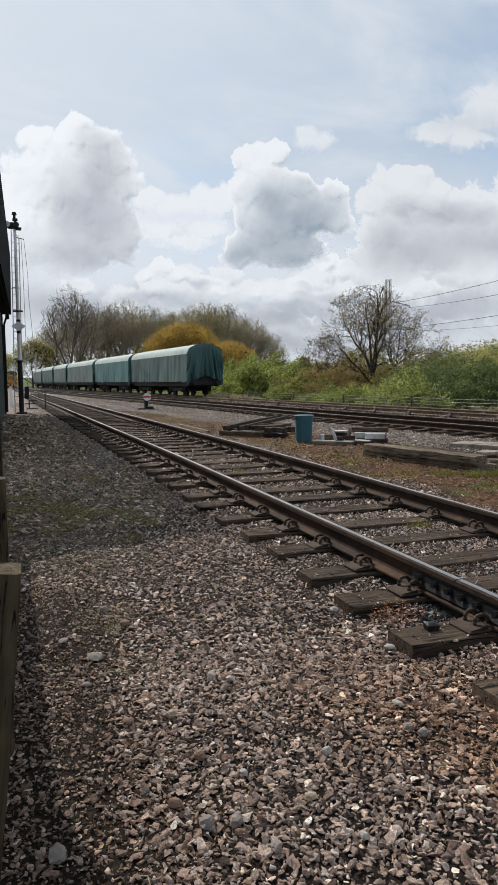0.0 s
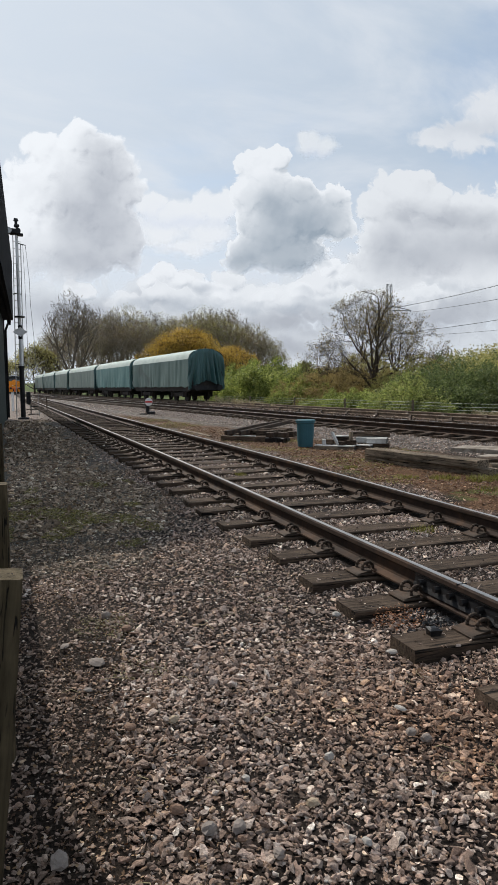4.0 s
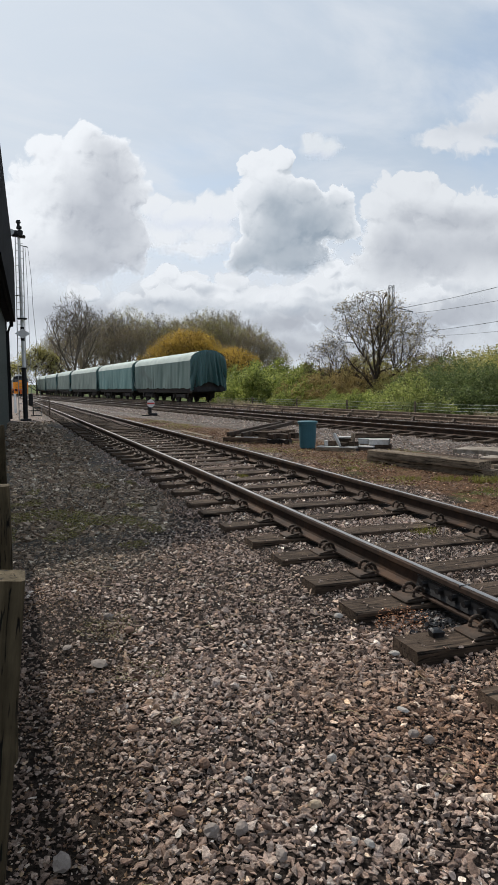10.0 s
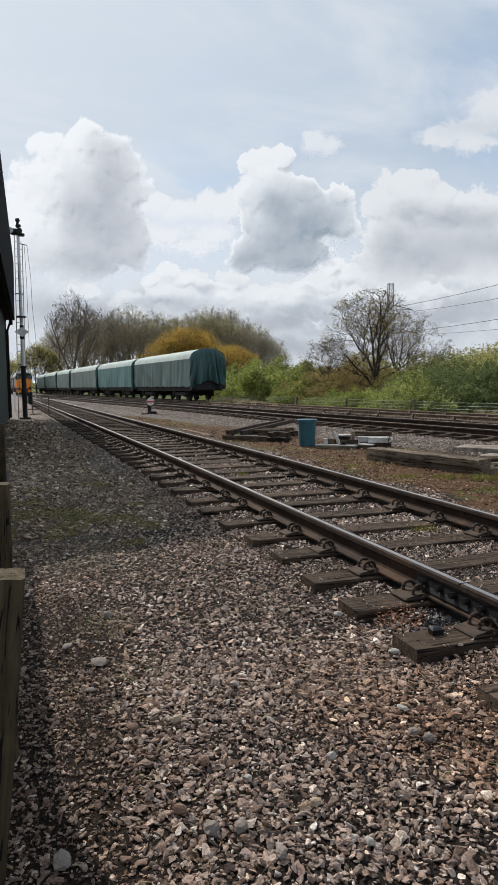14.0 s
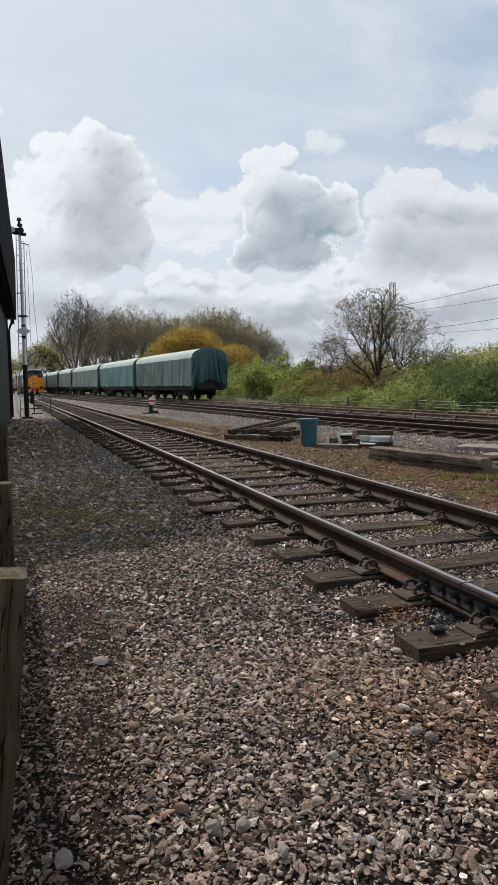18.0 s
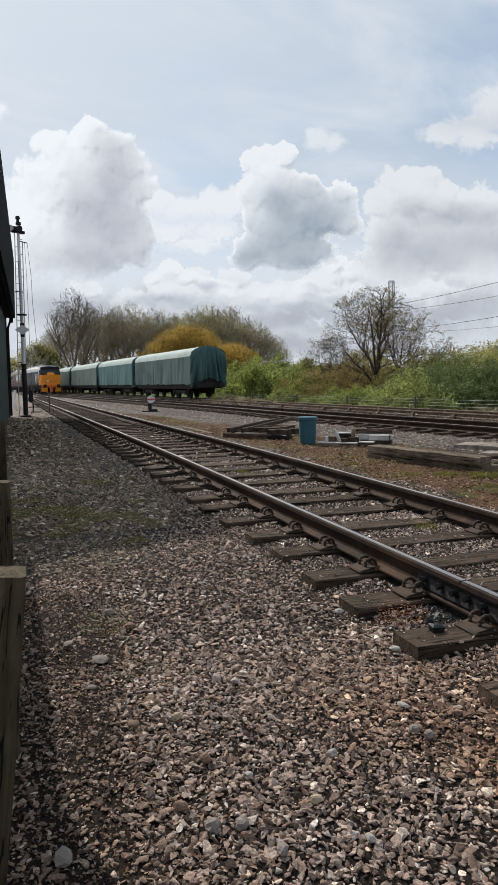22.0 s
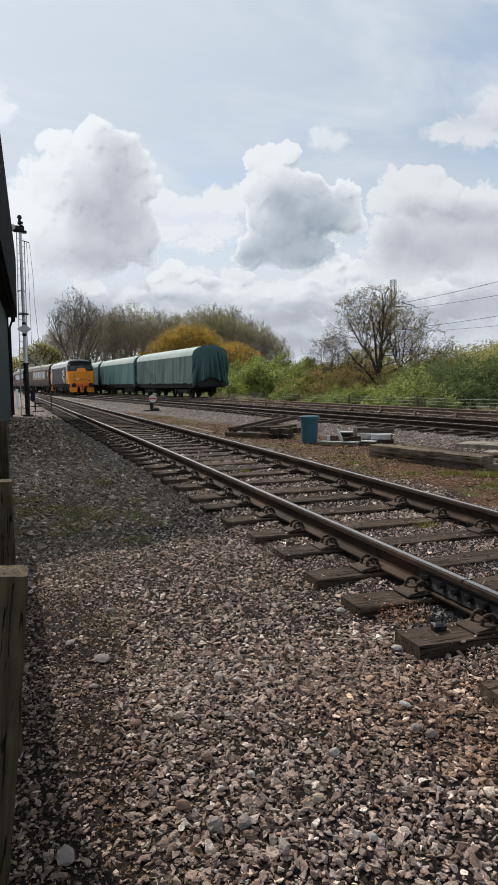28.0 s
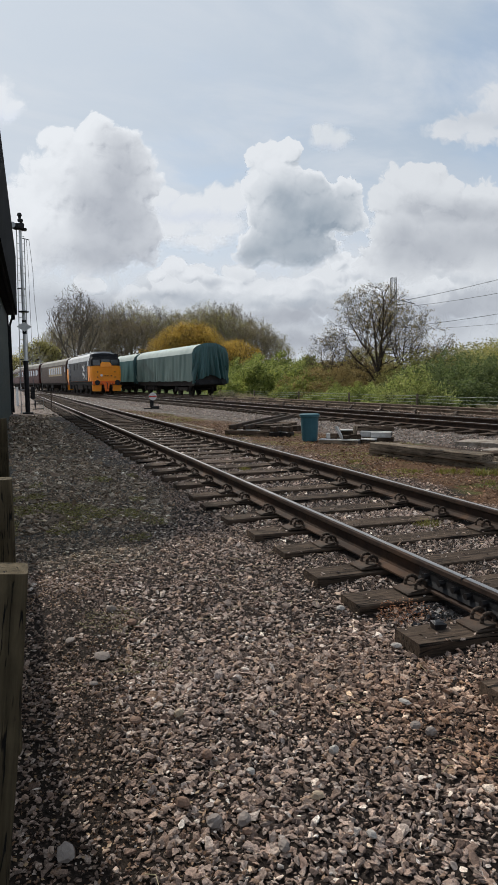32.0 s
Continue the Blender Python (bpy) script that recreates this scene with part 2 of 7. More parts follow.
def wood_material(name, dark, light, vary=0.25, along="x", split=26.0):
    m, n, b = material(name)
    o = where(n)
    st = (0.06, 1, 1) if along == "x" else (1, 0.06, 1) if along == "y" else (1, 1, 0.06)
    p = n.mapping(o, st)
    rnd = n.node("ShaderNodeObjectInfo").outputs["Random"]
    off = n.node("ShaderNodeVectorMath")
    off.operation = "ADD"
    n.put(off.inputs[0], p)
    n.put(off.inputs[1], n.join(n.math("MULTIPLY", rnd, 31.0), n.math("MULTIPLY", rnd, 17.0), 0.0))
    q = off.outputs[0]
    grain = n.noise(q, 42.0, 6, 0.7, 0.4)
    broad = n.noise(o, 3.5, 5, 0.6)
    crack = n.step(n.noise(q, split, 3, 0.5, 0.8), 0.42, 0.35)
    col = n.ramp(grain, (0.3, dark), (0.72, light))
    col = n.mix(1.0, col, n.ramp(broad, (0.3, 0.55), (0.55, 1.0), (0.72, 1.6)), "MULTIPLY")
    col = n.mix(crack, col, (0.008, 0.007, 0.006))
    col = n.mix(1.0, col, n.ramp(rnd, (0, 1 - vary), (1, 1 + vary)), "MULTIPLY")
    n.put(b.inputs["Base Color"], col)
    n.put(b.inputs["Roughness"], n.ramp(grain, (0.3, 0.98), (0.7, 0.8)))
    b.inputs["Specular IOR Level"].default_value = 0.12
    bump(n, b, n.math("SUBTRACT", grain, crack), 0.8, 0.006)
    return m


M_SLEEPER = wood_material("sleeper_wood", (0.014, 0.010, 0.008), (0.135, 0.096, 0.068), split=45.0)
M_TIMBER = wood_material("weathered_timber", (0.050, 0.038, 0.027), (0.30, 0.235, 0.17), split=45.0)
M_POST = wood_material("post_wood", (0.030, 0.023, 0.013), (0.088, 0.068, 0.040), along="z", split=110.0)
M_PALE = plain("pale_planed_timber", (0.30, 0.29, 0.27), (0.60, 0.59, 0.565), 0.6, 0, 9, dirt=(0.26, 0.23, 0.19), dirt_amount=0.45)
M_RAIL = plain("rail_rust", (0.010, 0.007, 0.006), (0.060, 0.036, 0.024), 0.8, 0.1, 7, dirt=(0.105, 0.056, 0.031), dirt_amount=0.5)
M_HEAD = plain("rail_running_face", (0.28, 0.27, 0.26), (0.50, 0.485, 0.47), 0.38, 1.0, 3, (1, 0.05, 1), depth=0.0008)
M_DULLHEAD = plain("rail_rusted_top", (0.30, 0.235, 0.175), (0.50, 0.42, 0.33), 0.6, 0.2, 3, (1, 0.1, 1), depth=0.001)
M_TANRAIL = plain("rail_tan_rust", (0.085, 0.060, 0.042), (0.24, 0.18, 0.13), 0.85, 0.1, 6, dirt=(0.05, 0.035, 0.028), dirt_amount=0.5)
M_PLATE = plain("baseplate_iron", (0.024, 0.018, 0.014), (0.085, 0.062, 0.047), 0.75, 0.3, 14, dirt=(0.12, 0.07, 0.045))
M_GREASE = plain("oily_iron", (0.010, 0.010, 0.011), (0.035, 0.033, 0.033), 0.35, 0.5, 12)
M_BLACK = plain("black_paint", (0.010, 0.010, 0.011), (0.028, 0.028, 0.030), 0.55, 0, 8, dirt=(0.05, 0.045, 0.04), dirt_amount=0.4)
M_WHITE = plain("white_paint", (0.66, 0.66, 0.65), (0.80, 0.80, 0.79), 0.5, 0, 7, dirt=(0.42, 0.40, 0.37), dirt_amount=0.5)
M_GREYPAINT = plain("grey_paint", (0.36, 0.37, 0.37), (0.48, 0.49, 0.49), 0.55, 0, 7, dirt=(0.25, 0.24, 0.22))
M_RED = plain("red_paint", (0.45, 0.03, 0.025), (0.6, 0.05, 0.04), 0.45, 0, 9)
M_ORANGE = plain("yellow_orange_paint", (0.84, 0.26, 0.006), (0.95, 0.33, 0.012), 0.4, 0, 2.0, dirt=(0.55, 0.2, 0.02), dirt_amount=0.25)
M_PLOUGH = plain("orange_red_paint", (0.80, 0.13, 0.008), (0.92, 0.19, 0.014), 0.45, 0, 3.0, dirt=(0.35, 0.10, 0.03), dirt_amount=0.3)
M_LOCOGREY = plain("dark_grey_paint", (0.020, 0.022, 0.026), (0.038, 0.041, 0.046), 0.55, 0, 2.5, dirt=(0.08, 0.075, 0.07), dirt_amount=0.3)
M_LOCOROOF = plain("light_grey_roof", (0.40, 0.41, 0.41), (0.54, 0.55, 0.55), 0.7, 0, 2.0, dirt=(0.22, 0.21, 0.2))
M_BROWN = plain("coach_brown", (0.035, 0.018, 0.012), (0.065, 0.034, 0.022), 0.55, 0, 2.0, dirt=(0.06, 0.045, 0.035))
M_MAROON = plain("coach_maroon", (0.045, 0.012, 0.011), (0.075, 0.020, 0.017), 0.55, 0, 2.0, dirt=(0.07, 0.04, 0.035))
M_CREAM = plain("coach_cream", (0.30, 0.235, 0.14), (0.38, 0.30, 0.18), 0.6, 0, 3.0)
M_COACHROOF = plain("coach_roof", (0.16, 0.15, 0.13), (0.27, 0.255, 0.22), 0.7, 0, 1.5, dirt=(0.12, 0.11, 0.1))
M_CHASSIS = plain("underframe", (0.014, 0.012, 0.011), (0.045, 0.038, 0.033), 0.8, 0.1, 5, dirt=(0.06, 0.04, 0.03))
M_GLASS = glass("dark_glass")
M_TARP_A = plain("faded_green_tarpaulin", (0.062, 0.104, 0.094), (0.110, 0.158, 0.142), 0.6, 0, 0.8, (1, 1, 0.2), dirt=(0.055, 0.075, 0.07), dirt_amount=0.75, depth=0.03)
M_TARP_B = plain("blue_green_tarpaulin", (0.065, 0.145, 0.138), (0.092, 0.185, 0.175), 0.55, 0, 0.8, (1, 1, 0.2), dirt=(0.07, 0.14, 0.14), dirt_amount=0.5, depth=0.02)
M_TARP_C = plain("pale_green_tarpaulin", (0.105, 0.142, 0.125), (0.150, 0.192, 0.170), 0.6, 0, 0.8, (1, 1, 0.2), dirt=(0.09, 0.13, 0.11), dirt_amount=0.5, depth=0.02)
M_TARP_END = plain("dark_green_tarpaulin", (0.014, 0.052, 0.052), (0.036, 0.105, 0.10), 0.42, 0, 1.3, (1, 1, 0.3), depth=0.02)
M_TARP_TOP = plain("pale_tarpaulin", (0.25, 0.305, 0.28), (0.40, 0.45, 0.42), 0.7, 0, 1.2, (1, 0.5, 1), dirt=(0.24, 0.285, 0.265), depth=0.02)
M_BIN = plain("teal_plastic", (0.028, 0.088, 0.108), (0.048, 0.125, 0.148), 0.55, 0, 3.0, dirt=(0.06, 0.12, 0.12), dirt_amount=0.5)
M_WALL = plain("dark_green_cladding", (0.040, 0.050, 0.047), (0.060, 0.072, 0.067), 0.6, 0, 1.2, dirt=(0.05, 0.055, 0.05))
M_ROOF = plain("dark_slate_fascia", (0.010, 0.010, 0.011), (0.024, 0.024, 0.026), 0.9, 0, 2.0)
for dull in (M_ROOF, M_WALL):
    dull.node_tree.nodes["Principled BSDF"].inputs["Specular IOR Level"].default_value = 0.04
M_BARK = plain("oak_bark", (0.030, 0.022, 0.017), (0.085, 0.066, 0.052), 0.9, 0, 8, (1, 1, 0.3), depth=0.02)
M_TWIG = plain("bare_twigs", (0.17, 0.138, 0.100), (0.37, 0.305, 0.228), 0.9, 0, 2)
M_TALLTWIG = plain("dark_bare_twigs", (0.085, 0.070, 0.055), (0.21, 0.175, 0.14), 0.9, 0, 2)
M_PYLON = plain("galvanised_steel", (0.07, 0.075, 0.08), (0.12, 0.125, 0.13), 0.6, 0.4, 2)
M_WIRE = plain("wire", (0.20, 0.23, 0.20), (0.32, 0.35, 0.31), 0.5, 0.4, 3)
M_CABLE = plain("overhead_cable", (0.10, 0.105, 0.11), (0.17, 0.175, 0.18), 0.5, 0.5, 3)
M_CONC = plain("weathered_concrete", (0.13, 0.105, 0.082), (0.37, 0.325, 0.275), 0.9, 0, 7, dirt=(0.10, 0.075, 0.05), dirt_amount=0.75, depth=0.02)
L_OAK = leafy("oak_buds", [(0.19, 0.14, 0.045), (0.30, 0.225, 0.07), (0.39, 0.305, 0.10)])
L_GOLD = leafy("golden_leaves", [(0.32, 0.20, 0.03), (0.48, 0.31, 0.05), (0.58, 0.40, 0.085)])
L_OLIVE = leafy("olive_leaves", [(0.20, 0.18, 0.055), (0.36, 0.33, 0.10), (0.48, 0.44, 0.15)])
L_GREEN = leafy("fresh_green_leaves", [(0.06, 0.09, 0.02), (0.18, 0.22, 0.05), (0.30, 0.335, 0.08), (0.42, 0.435, 0.12)], 0.48)
L_SPRAY = leafy("pale_green_leaves", [(0.10, 0.14, 0.035), (0.25, 0.29, 0.075), (0.38, 0.41, 0.12), (0.50, 0.50, 0.17)], 0.5)
L_DARK = leafy("dark_green_leaves", [(0.04, 0.06, 0.02), (0.115, 0.15, 0.045), (0.22, 0.26, 0.085)])
L_RUSSET = leafy("russet_leaves", [(0.19, 0.13, 0.045), (0.32, 0.23, 0.08), (0.40, 0.31, 0.12)])
L_DRY = leafy("dry_grass", [(0.22, 0.17, 0.09), (0.36, 0.29, 0.16), (0.46, 0.39, 0.23)], 0.15)
L_MOSS = leafy("moss", [(0.10, 0.09, 0.012), (0.19, 0.17, 0.025), (0.27, 0.24, 0.045), (0.16, 0.19, 0.03)], 0.2)
L_LITTER = leafy("brown_litter", [(0.045, 0.021, 0.010), (0.11, 0.050, 0.022), (0.18, 0.095, 0.042), (0.30, 0.20, 0.105)], 0.15)
L_RUST = leafy("rusty_grit", [(0.15, 0.052, 0.018), (0.27, 0.10, 0.035), (0.34, 0.17, 0.08)], 0.05)
L_DULL = leafy("brown_moss", [(0.06, 0.048, 0.018), (0.125, 0.10, 0.036), (0.19, 0.155, 0.06)], 0.1)
L_VERGE = leafy("dull_moss", [(0.09, 0.08, 0.018), (0.19, 0.165, 0.035), (0.28, 0.245, 0.055)], 0.1)


# ---- mesh helpers ----
class Geo:
    """Vertices and faces of one mesh."""

    def __init__(self):
        self.v, self.f = [], []

    def add(self, vs, fs):
        k = len(self.v)
        self.v += [tuple(p) for p in vs]
        self.f += [tuple(i + k for i in f) for f in fs]
        return self

    def box(self, c, s, m=None, ch=0.0):
        """A box of size s round c, its edges cut by ch, posed by m."""
        x, y, z = (a / 2 for a in s)
        if ch <= 0:
            vs = [(i * x, j * y, k * z) for k in (-1, 1) for j in (-1, 1) for i in (-1, 1)]
            fs = [(0, 2, 3, 1), (4, 5, 7, 6), (0, 1, 5, 4), (2, 6, 7, 3), (0, 4, 6, 2), (1, 3, 7, 5)]
        else:
            ch = min(ch, x * 0.9, y * 0.9, z * 0.9)
            ring = lambda a, b, h: [(a, -b + ch, h), (a, b - ch, h), (a - ch, b, h), (-a + ch, b, h), (-a, b - ch, h), (-a, -b + ch, h), (-a + ch, -b, h), (a - ch, -b, h)]
            rings = [ring(x - ch, y - ch, -z), ring(x, y, -z + ch), ring(x, y, z - ch), ring(x - ch, y - ch, z)]
            vs = [p for r in rings for p in r]
            fs = [tuple(range(7, -1, -1)), tuple(range(24, 32))]
            fs += [(8 * r + i, 8 * r + (i + 1) % 8, 8 * r + 8 + (i + 1) % 8, 8 * r + 8 + i) for r in range(3) for i in range(8)]
        vs = [Vector(p) + Vector(c) for p in vs]
        if m is not None:
            vs = [m @ p for p in vs]
        return self.add(vs, fs)

    def tube(self, a, b, r0, r1=None, n=8, caps=True):
        a, b = Vector(a), Vector(b)
        r1 = r0 if r1 is None else r1
        d = (b - a).normalized()
        s = d.orthogonal().normalized()
        t = d.cross(s)
        vs = []
        for p, r in ((a, r0), (b, r1)):
            vs += [p + (s * math.cos(q) + t * math.sin(q)) * r for q in (2 * math.pi * i / n for i in range(n))]
        fs = [(i, (i + 1) % n, n + (i + 1) % n, n + i) for i in range(n)]
        if caps:
            fs += [tuple(range(n - 1, -1, -1)), tuple(range(n, 2 * n))]
        return self.add(vs, fs)

    def loft(self, rings, closed=True, caps=True):
        n = len(rings[0])
        vs = [p for r in rings for p in r]
        last = n if closed else n - 1
        fs = [(k * n + i, k * n + (i + 1) % n, (k + 1) * n + (i + 1) % n, (k + 1) * n + i) for k in range(len(rings) - 1) for i in range(last)]
        if caps and closed:
            fs += [tuple(range(n - 1, -1, -1)), tuple(range((len(rings) - 1) * n, len(rings) * n))]
        return self.add(vs, fs)

    def bend(self, pts, r, n=6):
        for a, b in zip(pts, pts[1:]):
            self.tube(a, b, r, r, n)
        return self

    def mesh(self, name, smooth=False):
        me = bpy.data.meshes.new(name)
        me.from_pydata(self.v, [], self.f)
        if smooth:
            me.polygons.foreach_set("use_smooth", [True] * len(me.polygons))
        me.validate()
        return me


def part(name, geo, mat, parent=None, label="", m=None, smooth=False):
    me = geo if isinstance(geo, bpy.types.Mesh) else geo.mesh(name, smooth)
    if not me.materials:
        me.materials.append(mat)
    ob = new(name, me)
    if parent is not None:
        ob.parent = parent
    if m is not None:
        ob.matrix_basis = m
    if label:
        ob["label"] = label
    return ob


def thing(name, m=None, label="", category="", group="", kind=""):
    ob = new(name)
    ob.empty_display_size = 0.2
    if m is not None:
        ob.matrix_basis = m
    return tagged(ob, label, category, group, kind)


GROUND = -0.07


# ---- the three tracks: centre lines x(y), smooth through a few knots ----
KNOTS_2 = ((-10, 13.6), (0, 12.6), (13, 11.45), (21.6, 10.65), (30, 10.2), (42, 9.4), (60.5, 8.0), (86, 6.25), (100, 4.6), (111, 3.3), (120, 2.75), (135, 2.3), (165, 1.8), (220, 1.2), (300, 0.0))
KNOTS_3 = ((-10, 17.2), (0, 16.5), (20, 15.0), (33, 14.2), (46.5, 13.45), (61.5, 12.2), (108, 8.75), (148, 7.1), (190, 6.0), (240, 4.9))


def smooth_line(knots, y):
    k = max(1, min(len(knots) - 2, sum(1 for q in knots if q[0] <= y)))
    k = max(1, min(k, len(knots) - 1))
    slope = lambda i: (knots[min(i + 1, len(knots) - 1)][1] - knots[max(i - 1, 0)][1]) / (knots[min(i + 1, len(knots) - 1)][0] - knots[max(i - 1, 0)][0])
    (y0, x0), (y1, x1) = knots[k - 1], knots[k]
    h = y1 - y0
    t = max(-1.0, min(2.0, (y - y0) / h))
    a, b = slope(k - 1) * h, slope(k) * h
    return (2 * t ** 3 - 3 * t * t + 1) * x0 + (t ** 3 - 2 * t * t + t) * a + (3 * t * t - 2 * t ** 3) * x1 + (t ** 3 - t * t) * b


def drop(y):
    """The yard falls away gently from 11 m on."""
    q = max(0.0, y - 9.0)
    return -0.0066 * q * q / (q + 2.0)


def away(x, y):
    """A place of the level plan carried out along its line of sight to the falling ground."""
    k = 1.0
    for _ in range(6):
        k = (1.445 - drop(y * k)) / 1.445
    return x * k, y * k


def track_1(y):
    return 3.236 - 0.00007 * max(y, 0) ** 2


def track_2(y):
    return smooth_line(KNOTS_2, y)


def track_3(y):
    return smooth_line(KNOTS_3, y)


def ground_z(x, y):
    k = math.exp(-(x * x + y * y) / 900)
    z = GROUND + k * (0.022 * noise.noise((x * 0.5, y * 0.5, 0)) + 0.016 * noise.noise((x * 1.7, y * 1.7, 3)))
    if y < 110:
        z += 0.032 * max(0.0, min(1.0, (1.3 - abs(x - track_1(y))) / 0.35))
    far = x + 0.06 * y - 18.8
    if far > 0 and y < 400:
        z -= min(far * 0.12, 1.0)
    return z + drop(min(y, 170.0))


def on_track(line, y, z=0.0):
    """A pose on a centre line, its y axis along the line."""
    dx = (line(y + 0.5) - line(y - 0.5))
    tilt = math.atan(drop(y + 0.5) - drop(y - 0.5))
    return Matrix.Translation((line(y), y, z + drop(y))) @ Matrix.Rotation(-math.atan(dx), 4, "Z") @ Matrix.Rotation(tilt, 4, "X")


# ---- ground ----
def build_ground():
    def steps(lo, hi, first, grow, start):
        out, v, s = [start], start, first
        while v < hi:
            v += s
            s *= grow
            out.append(min(v, hi))
        v, s = start, first
        while v > lo:
            v -= s
            s *= grow
            out.insert(0, max(v, lo))
        return out

    xs, ys = steps(-3000, 3000, 0.12, 1.07, 1.5), steps(-600, 4500, 0.12, 1.06, 3.0)
    vs, fs = [], []
    for y in ys:
        for x in xs:
            vs.append((x, y, ground_z(x, y)))
    w = len(xs)
    fs = [(j * w + i, j * w + i + 1, (j + 1) * w + i + 1, (j + 1) * w + i) for j in range(len(ys) - 1) for i in range(w - 1)]
    me = bpy.data.meshes.new("ground")
    me.from_pydata(vs, [], fs)
    me.polygons.foreach_set("use_smooth", [True] * len(me.polygons))
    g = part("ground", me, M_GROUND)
    tagged(g, "railway yard ground of grey-brown ballast, cinders and moss", "ground", kind="structure")


build_ground()


# ---- rails, sleepers and fastenings ----
RAIL_Z = 0.02  # foot of the rail over the sleeper's top
PROFILE = [(-0.07, 0), (0.07, 0), (0.07, 0.011), (0.016, 0.028), (0.010, 0.05), (0.010, 0.105), (0.035, 0.122), (0.035, 0.150), (0.028, 0.1575), (-0.028, 0.1575), (-0.035, 0.150), (-0.035, 0.122), (-0.010, 0.105), (-0.010, 0.05), (-0.016, 0.028), (-0.07, 0.011)]
TOPS = [(-0.020, 0.1576), (0.014, 0.1576), (0.014, 0.1590), (-0.020, 0.1590)]


def sweep(profile, line, off, ys, dz=RAIL_Z):
    g, rings = Geo(), []
    for y in ys:
        dx = line(y + 0.5) - line(y - 0.5)
        c, s = 1 / math.hypot(1, dx), dx / math.hypot(1, dx)
        rings.append([(line(y) + (off + a) * c, y - (off + a) * s, dz + h + drop(y)) for a, h in profile])
    return g.loft(rings)


def sleeper_mesh(seed, length=2.6, w=0.255, h=0.13):
    rnd = random.Random(seed)
    g = Geo()
    ch, n = 0.008, 7
    rings = []
    for i in range(n):
        x = -length / 2 + length * i / (n - 1)
        dy, dz = rnd.uniform(-0.006, 0.006), rnd.uniform(-0.006, 0.003)
        a = w / 2 + rnd.uniform(-0.005, 0.004)
        if i in (0, n - 1):
            a -= 0.006
        rings.append([(x + rnd.uniform(-0.006, 0.006), -a + dy, -h), (x, a + dy, -h), (x + rnd.uniform(-0.004, 0.004), a + dy, dz - ch), (x, a - ch + dy, dz), (x, -a + ch + dy, dz), (x + rnd.uniform(-0.004, 0.004), -a + dy, dz - ch)])
    return g.loft(rings).mesh("sleeper")


def plate_mesh():
    g = Geo()
    g.box((0, 0, 0.008), (0.42, 0.19, 0.016), ch=0.005)
    for s in (-1, 1):
        g.add([(s * 0.205, -0.085, 0.017), (s * 0.205, 0.085, 0.017), (s * 0.085, 0.085, 0.036), (s * 0.085, -0.085, 0.036), (s * 0.085, -0.085, 0.016), (s * 0.085, 0.085, 0.016)],
              [(0, 1, 2, 3), (3, 2, 5, 4), (0, 3, 4), (1, 5, 2)])
    return g.mesh("baseplate")


def clip_mesh(n=7):
    """A spring spike: a round bar bent into a loop that bears on the rail's foot."""
    g = Geo()
    pts = [(0.132, 0, 0.008), (0.136, 0, 0.036), (0.128, 0.004, 0.060), (0.106, 0.006, 0.072), (0.080, 0.006, 0.068), (0.062, 0.004, 0.050), (0.054, 0.0, 0.030), (0.060, 0, 0.022)]
    g.bend(pts, 0.0115, 6)
    return g.mesh("clip", True)


SLEEPERS = [sleeper_mesh(i) for i in range(6)]
PLATE, CLIP = plate_mesh(), clip_mesh()


def chair_mesh():
    """A cast-iron rail chair: a broad base with an upright jaw on either side of the rail."""
    g = Geo().box((0, 0, 0.02), (0.40, 0.20, 0.04), ch=0.01)
    for s in (-1, 1):
        g.loft([[(s * 0.16, y * 0.09, 0.04), (s * 0.085, y * 0.07, 0.04), (s * 0.05, y * 0.055, 0.135), (s * 0.095, y * 0.05, 0.14)] for y in (-1, 1)])
    g.box((0.11, 0, 0.11), (0.09, 0.22, 0.07), ch=0.01)
    return g.mesh("chair")


CHAIR = chair_mesh()


def build_track(name, line, y0, y1, rows, label, plates_to, clips_to, head, rail_step=2.0, steel=None, chair=None):
    tr = thing(name, label=label, category="railway track", kind="structure")
    ys = list(np.arange(y0, y1 + 0.01, rail_step))
    for off in (-0.7525, 0.7525):
        r = part("rail", sweep(PROFILE, line, off, ys), steel or M_RAIL, tr, "rust-brown flat-bottomed rail")
        part("running_face", sweep(TOPS, line, off, ys), head, r, "polished steel top of the rail")
    rnd = random.Random(name)
    for i, y in enumerate(rows):
        m = on_track(line, y) @ pose(rnd.uniform(-0.03, 0.03), 0, rnd.uniform(-0.006, 0.004), 0, 0, rnd.uniform(-0.8, 0.8))
        s = part("sleeper", SLEEPERS[rnd.randrange(6)], M_SLEEPER, tr, m=m)
        if y < plates_to and not (chair and i % 3):
            for off in (-0.7525, 0.7525):
                pl = part("rail_chair" if chair else "baseplate", chair or PLATE, M_PLATE, tr, m=on_track(line, y, 0.001) @ pose(off, 0, 0))
                if y < clips_to:
                    for sx in (0, 180):
                        for dy in (-0.045, 0.045):
                            part("spring_clip", CLIP, M_PLATE, pl, m=pose(0, 0, 0.012, 0, 0, sx) @ pose(0.0, dy, 0, 0, 0, rnd.uniform(-6, 6)))
    return tr


